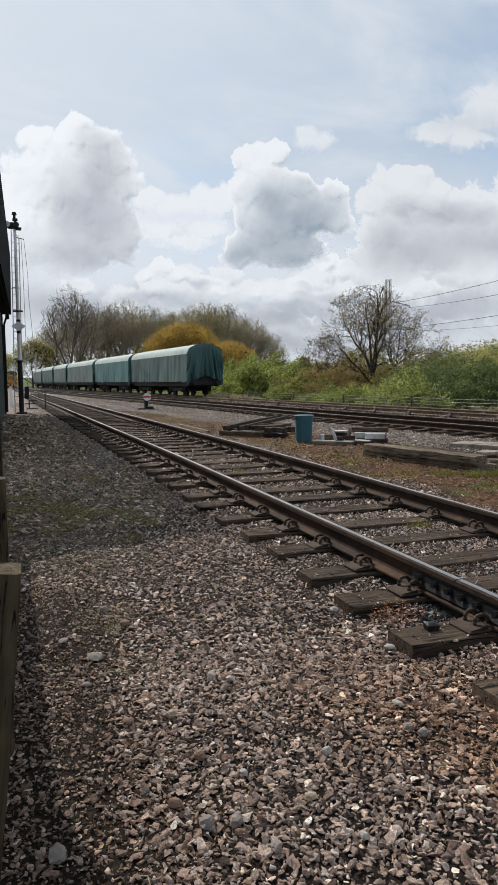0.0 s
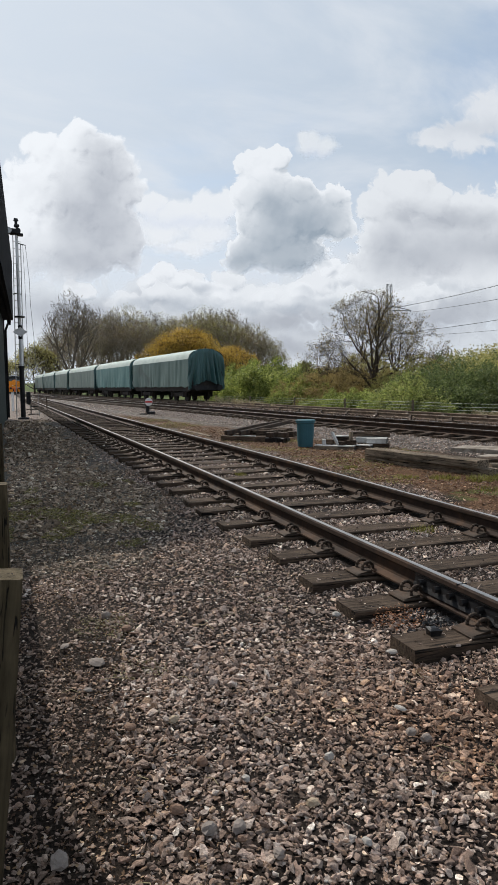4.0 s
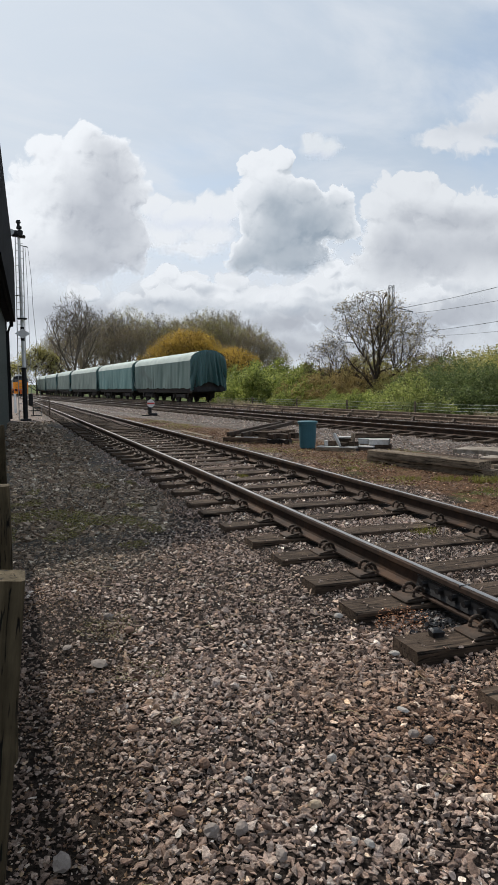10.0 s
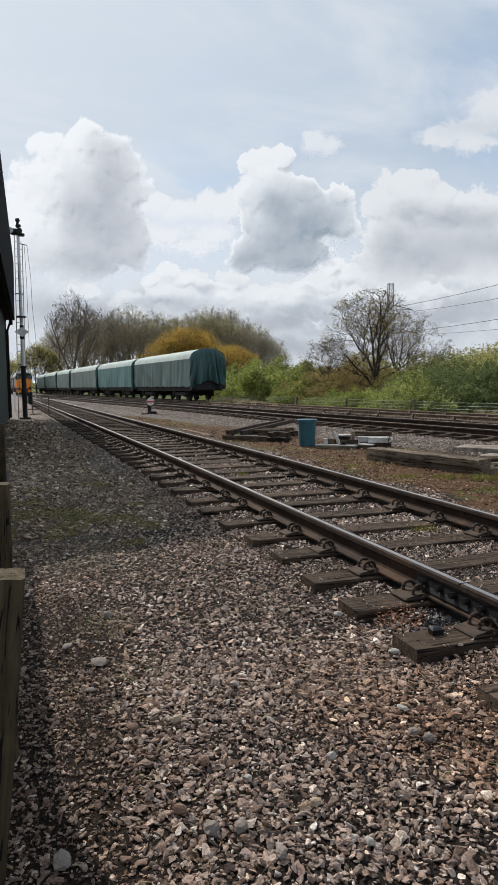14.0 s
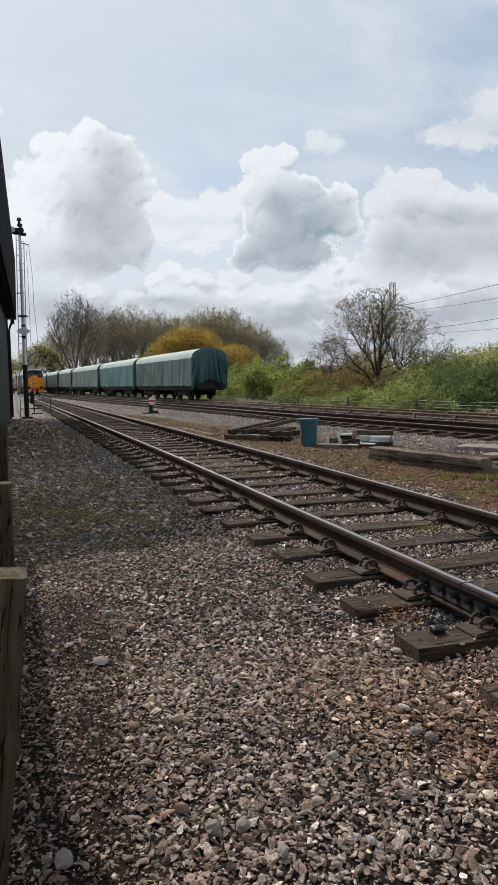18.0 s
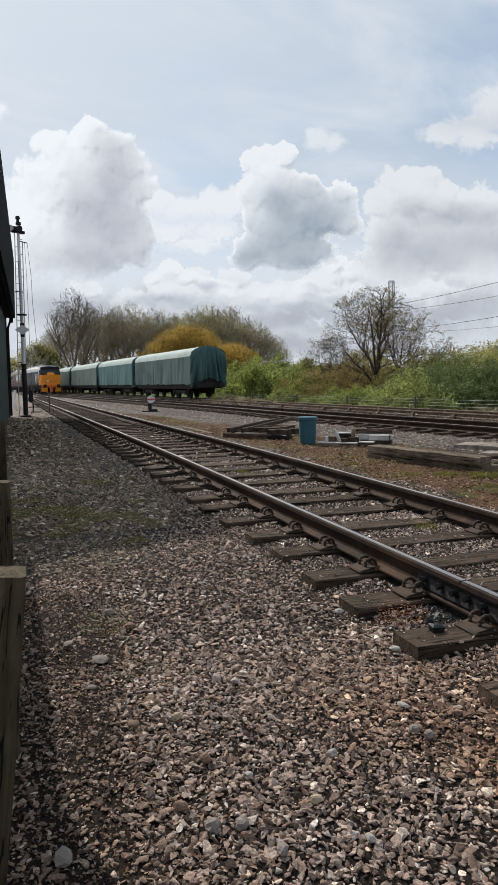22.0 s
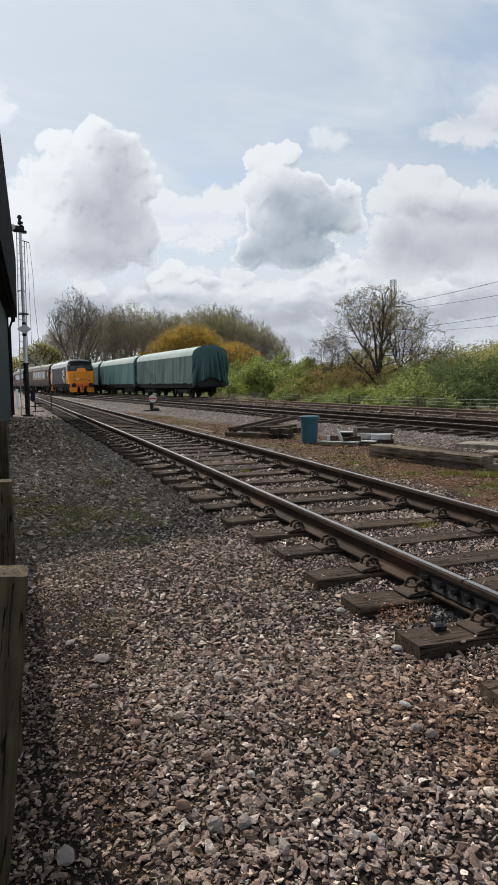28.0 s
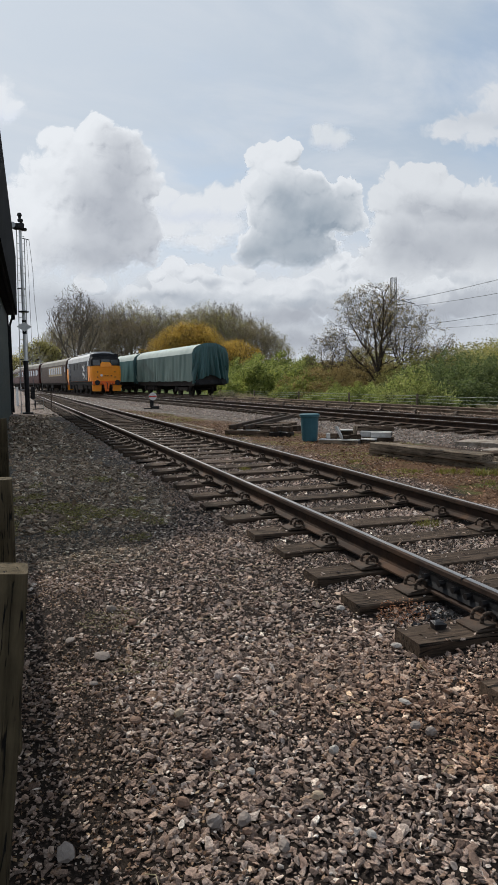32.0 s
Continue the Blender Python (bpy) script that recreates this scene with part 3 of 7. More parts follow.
ROWS_1 = [1.62 - 0.68 * i for i in range(13, 0, -1)] + [1.62, 2.30, 2.97, 3.63, 4.22, 4.88, 5.54, 6.24, 6.98, 7.60, 8.42, 9.12]
ROWS_1 += [9.12 + 0.68 * i for i in range(1, 105)]
near_track = build_track("near_track", track_1, -8, 112, ROWS_1, "railway track of rusty rails spiked to dark timber sleepers", 45, 22, M_HEAD)
middle_track = build_track("middle_track", track_2, -6, 260, [-5 + 0.72 * i for i in range(160)], "railway track on which the locomotive comes", 60, 0, M_HEAD)
far_track = build_track("far_track", track_3, -6, 230, [-5 + 0.74 * i for i in range(122)], "rusty siding with the covered vans standing on it", 60, 0, M_DULLHEAD, steel=M_TANRAIL, chair=CHAIR)


def build_joint(y, off):
    """The bolted fishplates of a rail joint, black with grease."""
    j = tagged(new("rail_joint"), "greasy black bolted fishplate on the rail joint", "rail joint")
    j.matrix_basis = on_track(track_1, y) @ pose(off, 0, RAIL_Z)
    for s in (-1, 1):
        g = Geo().loft([[(s * 0.012, q, 0.036), (s * 0.058, q, 0.030), (s * 0.040, q, 0.062), (s * 0.032, q, 0.098), (s * 0.040, q, 0.116), (s * 0.012, q, 0.112)] for q in (-0.46, 0.46)])
        part("fishplate", g, M_GREASE, j, "black greasy fishplate")
        for q in (-0.36, -0.20, -0.06, 0.06, 0.20, 0.36):
            part("bolt", Geo().tube((s * 0.03, q, 0.080), (s * 0.075, q, 0.080), 0.021, n=6), M_GREASE, j)
    part("gap", Geo().box((0, 0.03, 0.150), (0.0715, 0.008, 0.022)), M_GREASE, j, "dark gap between the rail ends")


build_joint(3.22, -0.7525)


# ---- covered vans ----
def van_ring(y, half, wob, lo=1.05, top=3.72, eave=3.0, n=9, seed=0):
    """One cross-section of a sheeted van, from the skirt on one side over the roof to the other."""
    pts = []
    for s, z in ((-1, lo), (-1, lo + 0.5), (-1, lo + 1.1), (-1, eave - 0.3), (-1, eave)):
        k = wob * (noise.noise((y * 0.55, z * 0.5, seed + s)) + 0.35 * noise.noise((y * 1.9, z * 0.6, seed - s)) + 0.10 * noise.noise((y * 5.0, z * 0.4, seed)) + 0.25 * noise.noise((y * 3.1 + 0.8 * z, z * 0.5, seed + 4)) + 0.9 * (abs(noise.noise((y * 1.1 + z * 0.25, z * 0.5, seed + 8))) - 0.2)) * (1.2 - 0.4 * (z - lo))
        pts.append((s * (half + k), y, z + (0.10 * noise.noise((y * 1.3, 5, seed)) if z == lo else 0)))
    for i in range(1, n):
        a = math.pi * i / n
        pts.append((-half * math.cos(a) * (1 - 0.02 * math.sin(a)), y, eave + (top - eave) * math.sin(a) ** 0.8 + 0.015 * noise.noise((y * 3, i, seed))))
    for s, z in ((1, eave), (1, eave - 0.3), (1, lo + 1.1), (1, lo + 0.5), (1, lo)):
        k = wob * noise.noise((y * 2.3, z * 0.6, seed + s))
        pts.append((s * (half + k), y, z + (0.10 * noise.noise((y * 1.3, 9, seed)) if z == lo else 0)))
    return pts


def build_van(y0, y1, tarp, seed, label, end_sheet=False):
    yc, ln = (y0 + y1) / 2, y1 - y0
    v = thing("covered_van", on_track(track_3, yc, 0.18), label, "railway van", "covered vans")
    ys = np.linspace(-ln / 2, ln / 2, 170)
    rings = [van_ring(y, 1.34, 0.10, seed=seed) for y in ys]
    side = [(0, 5), (13, 18)]
    for a, b in side:
        g = Geo()
        g.loft([r[a:b] for r in rings], closed=False, caps=False)
        part("side_sheet", g, tarp, v, smooth=True)
    # the roof sheet has a paler tone than the sides
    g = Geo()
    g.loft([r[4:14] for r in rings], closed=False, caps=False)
    part("roof_sheet", g, M_TARP_TOP, v, "pale tarpaulin roof", smooth=True)
    # the sheet hung over each end in upright folds, its hem uneven and open in the middle
    for s in (-1, 1):
        g = Geo()
        nx, nz = 72, 14
        for j in range(nz + 1):
            for i in range(nx + 1):
                q = -1 + 2 * i / nx
                x = 1.37 * q
                crown = 3.0 + 0.74 * max(0.0, 1 - abs(q) ** 2.4) ** 0.8
                hem = 1.50 - 0.66 * abs(q) ** 1.3 + 0.16 * noise.noise((q * 4, seed, s))
                z = hem + (crown - hem) * j / nz
                free = (1 - j / nz)
                sway = q * (3.2 + 1.6 * j / nz)
                fold = (0.55 * (abs(noise.noise((sway, j * 0.05, seed + 0.3))) - 0.22) + 0.34 * (abs(noise.noise((sway * 2.3, j * 0.06, seed + 3.3))) - 0.22)) * (0.25 + 0.95 * free)
                y = s * (ln / 2 + 0.10 + fold + 0.12 * free * (1 - abs(q)) - (0.12 if abs(q) > 0.985 or j == nz else 0))
                g.v.append((x * (1 + 0.02 * free), y, z))
        g.f += [(j * (nx + 1) + i, j * (nx + 1) + i + 1, (j + 1) * (nx + 1) + i + 1, (j + 1) * (nx + 1) + i) for j in range(nz) for i in range(nx)]
        part("end_sheet", g, M_TARP_END, v, "dark green tarpaulin hung over the van's end", smooth=True)
        part("end_wall", Geo().box((0, s * (ln / 2 - 0.05), 2.1), (2.5, 0.08, 2.1)), M_CHASSIS, v)
    g = Geo().box((0, 0, 0.98), (2.4, ln, 0.22))
    for s in (-1, 1):
        g.box((s * 1.15, 0, 0.85), (0.08, ln - 0.6, 0.25))
    for k in range(5):
        g.box((0, -ln / 2 + ln * (k + 0.5) / 5, 0.78), (2.0, 0.3, 0.3))
    part("underframe", g, M_CHASSIS, v)
    for s in (-1, 1):
        g = Geo().box((0, s * ln / 2, 0.98), (2.5, 0.14, 0.34))
        part("buffer_beam", g, M_BLACK, v)
        for bx in (-0.87, 0.87):
            g = Geo().tube((bx, s * ln / 2, 0.98), (bx, s * (ln / 2 + 0.38), 0.98), 0.09, 0.07, 10).tube((bx, s * (ln / 2 + 0.36), 0.98), (bx, s * (ln / 2 + 0.42), 0.98), 0.2, 0.19, 14)
            part("buffer", g, M_BLACK, v)
        g = Geo()
        for sx in (-1, 1):
            g.box((sx * 0.98, s * (ln / 2 - 3.2), 0.5), (0.12, 3.4, 0.28), ch=0.04)
            for ax in (-1.3, 1.3):
                g.box((sx * 1.05, s * (ln / 2 - 3.2) + ax, 0.48), (0.2, 0.32, 0.36), ch=0.03)
        g.box((0, s * (ln / 2 - 3.2), 0.55), (1.9, 0.5, 0.2))
        bogie = part("bogie", g, M_CHASSIS, v)
        for ax in (-1.3, 1.3):
            part("wheelset", wheelset(0.46), M_CHASSIS, bogie, m=pose(0, s * (ln / 2 - 3.2) + ax, 0.46))
    return v


def wheelset(r):
    """An axle with its two wheels, turned as one piece."""
    half = [(0.95, 0.0), (0.95, 0.07), (0.84, 0.07), (0.835, 0.15), (0.80, 0.16), (0.79, r - 0.10), (0.82, r - 0.07), (0.82, r), (0.69, r), (0.688, r + 0.027), (0.662, r + 0.027), (0.66, r - 0.08), (0.70, r - 0.10), (0.69, 0.16), (0.66, 0.08)]
    prof = [(-x, q) for x, q in half] + [(x, q) for x, q in reversed(half)]
    return Geo().loft([[(x, q * math.cos(2 * math.pi * i / 22), q * math.sin(2 * math.pi * i / 22)) for i in range(22)] for x, q in prof], caps=False).mesh("wheelset")


VANS = [(46.6, 61.4, M_TARP_A, "railway van under a faded grey-green tarpaulin with a dark end sheet"), (62.5, 77.4, M_TARP_B, "railway van under a blue-green tarpaulin"),
        (78.5, 95.6, M_TARP_C, "railway van under a pale green tarpaulin"), (96.9, 109.4, M_TARP_C, "railway van under a pale green tarpaulin"),
        (110.8, 127.0, M_TARP_A, "railway van under a faded grey-green tarpaulin"), (128.4, 146.5, M_TARP_C, "railway van under a pale green tarpaulin")]
for i, (a, b, mt, lb) in enumerate(VANS):
    build_van(a, b, mt, i * 7, lb)


# ---- locomotive and coaches: local y = 0 at the leading end, the body trailing to +y ----
def body_ring(y, half, lo, eave, top, n=8, lean=0.0):
    pts = [(-half + 0.04, y, lo), (-half, y, lo + 0.5), (-half, y, eave - 0.5), (-half + 0.02, y, eave)]
    for i in range(1, n):
        a = math.pi * i / n
        pts.append((-half * math.cos(a), y, eave + (top - eave) * math.sin(a) ** 0.75))
    return pts + [(half - 0.02, y, eave), (half, y, eave - 0.5), (half, y, lo + 0.5), (half - 0.04, y, lo)]


def bogie_part(parent, y, axles, r, name="bogie"):
    g = Geo()
    span = max(axles) - min(axles) + 1.2
    for s in (-1, 1):
        g.box((s * 1.02, y, 0.62), (0.12, span, 0.30), ch=0.04)
        for a in axles:
            g.box((s * 1.1, y + a, 0.56), (0.22, 0.34, 0.40), ch=0.03)
            g.tube((s * 1.14, y + a + 0.3, 0.5), (s * 1.14, y + a + 0.3, 0.85), 0.07, n=8)
            g.tube((s * 1.14, y + a - 0.3, 0.5), (s * 1.14, y + a - 0.3, 0.85), 0.07, n=8)
    g.box((0, y, 0.7), (2.0, 0.6, 0.2))
    b = part(name, g, M_CHASSIS, parent, "black bogie frame with axle boxes")
    return [(part("wheelset", wheelset(r), M_CHASSIS, b, m=pose(0, y + a, r)), r, y + a) for a in axles]


def build_loco():
    lo = thing("diesel_locomotive", None, "dark grey diesel locomotive with an orange-yellow cab front and pale roof", "locomotive")
    L, W = 14.6, 1.335
    wheels = []
    # body sides and roof
    sides = [body_ring(y, W, 1.15, 2.95, 3.75) for y in (0.95, 1.5, 4, 8, 12, L - 1.5, L - 0.95)]
    g = Geo()
    g.loft([r[0:4] for r in sides], False, False)
    g.loft([r[-4:] for r in sides], False, False)
    part("body_side", g, M_LOCOGREY, lo, "dark grey body side")
    g = Geo()
    g.loft([r[3:12] for r in sides], False, False)
    for y in (4.0, 6.5, 9.0, 11.0):
        g.box((0, y, 3.76), (1.2, 1.6, 0.08), ch=0.03)
    part("roof", g, M_LOCOROOF, lo, "light grey roof", smooth=False)
    # the two cabs: orange front with a dark window band
    for s, oy in ((1, 0.0), (-1, L)):
        q = lambda y: oy + s * y
        cab = Geo()
        r0 = [(x * 0.90, q(0.10 + 0.10 * abs(x / W) ** 2), z) for x, _, z in body_ring(0, W, 1.15, 2.46, 2.50)]
        r1 = [(x, q(0.42), z) for x, _, z in body_ring(0, W, 1.15, 2.46, 2.50)]
        r2 = [(x, q(0.95), z) for x, _, z in body_ring(0, W, 1.15, 2.46, 2.50)]
        cab.loft([r0, r1, r2])
        nose = part("cab_front", cab, M_ORANGE, lo, "orange-yellow cab front")
        band = Geo()
        b0 = [(x * 0.93, q(0.30 + 0.05 * (z - 2.5)), z) for x, _, z in body_ring(0, W, 2.45, 3.02, 3.25)]
        b1 = [(x, q(0.95), z) for x, _, z in body_ring(0, W, 2.45, 3.02, 3.66)]
        band.loft([b0, b1])
        part("window_band", band, M_BLACK, nose, "black window surround")
        brow = Geo()
        c0 = [(x * 0.88, q(0.40), z) for x, _, z in body_ring(0, W * 0.96, 3.0, 3.03, 3.42)]
        c1 = [(x * 0.93, q(0.90), z) for x, _, z in body_ring(0, W, 2.96, 3.0, 3.58)]
        brow.loft([c0, c1])
        part("cab_roof", brow, M_LOCOGREY, nose, "dark grey dome over the windscreens")
        rim = Geo().loft([[(x, q(y), z) for x, _, z in body_ring(0, W, 2.5, 2.95, 3.755)] for y in (0.88, 0.99)])
        part("roof_rim", rim, M_LOCOROOF, nose, "light grey front edge of the roof")
        for x, z, w, h in ((-0.80, 2.76, 0.62, 0.50), (0.0, 2.93, 0.74, 0.22), (0.80, 2.76, 0.62, 0.50)):
            g = Geo().box((0, 0, 0), (w, 0.04, h), pose(x, q(0.27 + 0.02), z), 0.01)
            part("windscreen", g, M_GLASS, nose, "dark glass windscreen")
        g = Geo().loft([[(-0.50, q(y), 2.40), (0.50, q(y), 2.40), (0.44, q(y + 0.05), 2.70), (0.34, q(y + 0.07), 2.80), (-0.34, q(y + 0.07), 2.80), (-0.44, q(y + 0.05), 2.70)] for y in (0.08, 0.34)])
        part("headcode_box", g, M_ORANGE, nose, "orange-yellow panel between the windscreens")
        for x, z in ((-0.75, 1.95), (0.75, 1.95), (-0.42, 1.62), (0.42, 1.62), (-0.12, 1.62), (0.12, 1.62), (0.75, 1.5), (-0.75, 1.5)):
            g = Geo().tube((x, q(0.12), z), (x, q(0.04), z), 0.05, 0.05, 12)
            part("marker_light", g, M_BLACK, nose)
        g = Geo().tube((-0.42, q(0.12), 1.66), (-0.42, q(0.02), 1.66), 0.10, 0.10, 14)
        part("headlight", g, M_WHITE, nose, "round white headlight")
        # buffer beam, buffers, valances
        g = Geo().box((0, q(0.2), 1.02), (2.4, 0.16, 0.34), ch=0.02)
        beam = part("buffer_beam", g, M_PLOUGH, lo, "orange-red buffer beam")
        for x in (-0.87, 0.87):
            g = Geo().tube((x, q(0.2), 1.02), (x, q(-0.34), 1.02), 0.11, 0.09, 12).tube((x, q(-0.30), 1.02), (x, q(-0.38), 1.02), 0.23, 0.22, 18)
            part("buffer", g, M_BLACK, beam)
            g = Geo()
            g.loft([[(x - 0.36, q(0.0), 0.28), (x + 0.36, q(0.0), 0.28), (x + 0.40, q(-0.02), 0.80), (x - 0.40, q(-0.02), 0.80)],
                    [(x - 0.36, q(0.14), 0.28), (x + 0.36, q(0.14), 0.28), (x + 0.40, q(0.14), 0.80), (x - 0.40, q(0.14), 0.80)]])
            part("snowplough", g, M_ORANGE, lo, "orange snowplough blade beside the buffers")
        g = Geo().loft([[(-0.16, q(-0.05), 0.26), (0.16, q(-0.05), 0.26), (0.24, q(-0.02), 0.95), (-0.24, q(-0.02), 0.95)], [(-0.16, q(0.12), 0.26), (0.16, q(0.12), 0.26), (0.24, q(0.12), 0.95), (-0.24, q(0.12), 0.95)]])
        part("centre_plough", g, M_PLOUGH, lo, "orange-red centre plough")
        g = Geo().bend([(0, q(0.1), 1.02), (0, q(-0.28), 0.98), (0, q(-0.32), 0.7), (0.02, q(-0.26), 0.5)], 0.035)
        for x in (-0.35, 0.35, 0.5):
            g.bend([(x, q(0.1), 0.95), (x, q(-0.12), 0.9), (x * 0.9, q(-0.15), 0.5)], 0.025)
        part("coupling", g, M_GREASE, lo)
        # cab side: yellow corner panel with side window and door
        for sx in (-1, 1):
            g = Geo().box((sx * (W + 0.004), q(1.25), 1.8), (0.014, 0.62, 1.3))
            part("cab_side_panel", g, M_ORANGE, lo, "yellow cab side panel")
            g = Geo().box((sx * (W + 0.008), q(1.45), 2.75), (0.02, 0.75, 0.48), ch=0.01)
            part("cab_side_window", g, M_GLASS, lo)
            g = Geo().box((sx * (W + 0.006), q(2.35), 2.05), (0.014, 0.62, 1.75))
            part("cab_door", g, M_LOCOGREY, lo, "dark grey cab door")
            g = Geo().tube((sx * (W + 0.05), q(2.0), 1.3), (sx * (W + 0.05), q(2.0), 2.6), 0.02, n=6).tube((sx * (W + 0.05), q(2.72), 1.3), (sx * (W + 0.05), q(2.72), 2.6), 0.02, n=6)
            part("handrail", g, M_WHITE, lo, "white handrail")
    # side windows, and the white emblem as plain bars
    for sx in (-1, 1):
        for y, w in ((5.6, 0.8), (7.4, 0.8), (9.4, 0.8)):
            g = Geo().box((sx * (W + 0.006), y, 2.55), (0.02, w, 0.55), ch=0.008)
            part("side_window", g, M_BLACK, lo)
        em = Geo()
        for dy, dz, a, ln in ((0, 0.28, 25, 1.0), (0, -0.28, 25, 1.0), (0.25, 0, -40, 0.8), (-0.25, 0.46, -40, 0.55), (-0.2, -0.46, -40, 0.55)):
            em.box((0, 0, 0), (0.012, ln, 0.17), pose(sx * (W + 0.012), 3.75 + dy, 2.02 + dz, a))
        part("side_emblem", em, M_WHITE, lo, "large plain white emblem on the side")
        g = Geo().box((sx * (W + 0.004), L / 2, 1.24), (0.012, L - 5.8, 0.10))
        part("solebar_stripe", g, M_BLACK, lo)
    # tanks and boxes below
    g = Geo().box((0, L / 2, 0.95), (2.3, L - 1.2, 0.36)).box((0, L / 2, 0.66), (2.3, 3.6, 0.6), ch=0.06)
    part("underframe", g, M_CHASSIS, lo, "black underframe with fuel tank")
    wheels += bogie_part(lo, 3.5, (-2.1, 0, 2.1), 0.52) + bogie_part(lo, L - 3.5, (-2.1, 0, 2.1), 0.52)
    return lo, L, wheels


def build_coach(paint, windows, label):
    co = thing("passenger_coach", None, label, "railway coach", "coaches of the train")
    L, W = 19.8, 1.37
    wheels = []
    rings = [body_ring(y, W, 1.0, 3.0, 3.78) for y in (0, 5, 10, 15, L)]
    g = Geo()
    g.loft([r[0:4] for r in rings], False, False)
    g.loft([r[-4:] for r in rings], False, False)
    for y, s in ((0, 1), (L, -1)):
        g.add(body_ring(y, W, 1.0, 3.0, 3.78), [tuple(range(15)) if s > 0 else tuple(range(14, -1, -1))])
    part("body", g, paint, co)
    g = Geo().loft([r[3:12] for r in rings], False, False)
    for y in np.arange(1.5, L, 2.8):
        g.box((0, y, 3.79), (0.3, 0.4, 0.10), ch=0.03)
    part("roof", g, M_COACHROOF, co, "grey-brown roof with ventilators", smooth=False)
    for sx in (-1, 1):
        if windows == "cream":
            g = Geo().box((sx * (W + 0.004), L / 2 - 2.4, 2.32), (0.014, 9.8, 1.05))
            part("window_panel", g, M_CREAM, co, "cream band round the windows")
        for i in range(8 if windows != "cream" else 7):
            y = 1.9 + i * 2.25 if windows != "cream" else 3.3 + i * 1.4
            w = 1.25 if windows != "cream" else 0.85
            g = Geo().box((sx * (W + 0.012), y, 2.38), (0.024, w, 0.78), ch=0.01)
            part("window", g, M_GLASS, co, "dark glass coach window")
        for y in (0.75, L - 0.75):
            g = Geo().box((sx * (W + 0.008), y, 2.0), (0.018, 0.62, 1.9), ch=0.006)
            d = part("door", g, paint, co)
            g = Geo().box((sx * (W + 0.02), y, 2.45), (0.02, 0.42, 0.6))
            part("door_window", g, M_GLASS, d)
    g = Geo().box((0, L / 2, 0.92), (2.3, L - 0.3, 0.2)).box((0.5, L / 2 - 1, 0.62), (1.2, 2.4, 0.45), ch=0.03).box((-0.6, L / 2 + 2, 0.62), (1.0, 1.8, 0.45), ch=0.03)
    part("underframe", g, M_CHASSIS, co)
    g = Geo().box((0, -0.25, 2.0), (0.9, 0.5, 2.0)).box((0, L + 0.05, 2.0), (0.9, 0.1, 2.0))
    part("gangway", g, M_BLACK, co, "black corridor connection")
    wheels += bogie_part(co, 3.0, (-1.3, 1.3), 0.46) + bogie_part(co, L - 3.0, (-1.3, 1.3), 0.46)
    return co, L, wheels


TRAIN = [build_loco(), build_coach(M_BROWN, "cream", "dark brown coach with cream panels round its windows"),
         build_coach(M_MAROON, "plain", "maroon passenger coach behind the brown one"), build_coach(M_MAROON, "plain", "maroon passenger coach with dark windows"), build_coach(M_MAROON, "plain", "maroon passenger coach at the end of the train")]


# ---- the yard's fixtures ----
def build_building():
    m = Matrix.Translation((0.17, 31.6, -0.14)) @ Matrix.Rotation(radians(-1.6), 4, "Z")  # the far corner; y runs back to the camera as -y
    b = thing("building", m, "dark green clad building with a deep black eaves fascia", "building")
    L = 18.6
    part("wall", Geo().box((-3.14, -L / 2, 2.3), (6.0, L, 5.6)), M_WALL, b, "smooth dark green cladding")
    part("corner_trim", Geo().box((-0.12, -0.06, 2.2), (0.06, 0.14, 4.8), ch=0.01), M_ROOF, b)
    g = Geo().loft([[(0.27, y, 4.24), (0.32, y, 6.75), (-3.0, y, 7.6), (-6.3, y, 6.75), (-6.25, y, 4.24), (-6.0, y, 4.24), (-6.0, y, 5.2), (-0.14, y, 5.2), (-0.14, y, 4.24)] for y in (0.15, -L - 0.15)])
    part("roof", g, M_ROOF, b, "black roof with a deep fascia")
    g = Geo().tube((0.14, 0.1, 4.28), (0.14, -L, 4.28), 0.07, n=10)
    part("gutter", g, M_ROOF, b)
    g = Geo().bend([(0.14, 0.0, 4.22), (0.04, 0.04, 4.05), (-0.05, 0.05, 3.8), (-0.05, 0.05, 0.0)], 0.045, 8)
    part("downpipe", g, M_ROOF, b)
    part("gutter_stub", Geo().box((0.1, 0.1, 4.14), (0.16, 0.3, 0.2), ch=0.03), M_ROOF, b)


build_building()


def fence_post(x, y, top, w, d, tilt, label):
    g = Geo()
    n = 9
    rings = []
    for i in range(n):
        z = GROUND - 0.4 + (top - GROUND + 0.4) * i / (n - 1)
        k = 0.004 * noise.noise((x * 9, y * 9, z * 3))
        ch = 0.008
        a, c = w / 2 + k, d / 2 - k
        if i == n - 1:
            a, c = a - 0.006, c - 0.006
        rings.append([(a, -c + ch, z), (a, c - ch, z), (a - ch, c, z), (-a + ch, c, z), (-a, c - ch, z), (-a, -c + ch, z), (-a + ch, -c, z), (a - ch, -c, z)])
    p = part("fence_post", g.loft(rings), M_POST, m=pose(x, y, 0, 0, tilt, -1))
    tagged(p, label, "fence post", "fence posts beside the building")


fence_post(-0.129, 1.42, 1.002, 0.10, 0.10, 6.2, "square weathered timber fence post with mossy streaks")
fence_post(-0.054, 2.66, 1.005, 0.09, 0.09, 0.6, "square weathered timber fence post")
fence_post(-0.09, 7.2, 0.975, 0.10, 0.10, 0.2, "square weathered timber fence post")


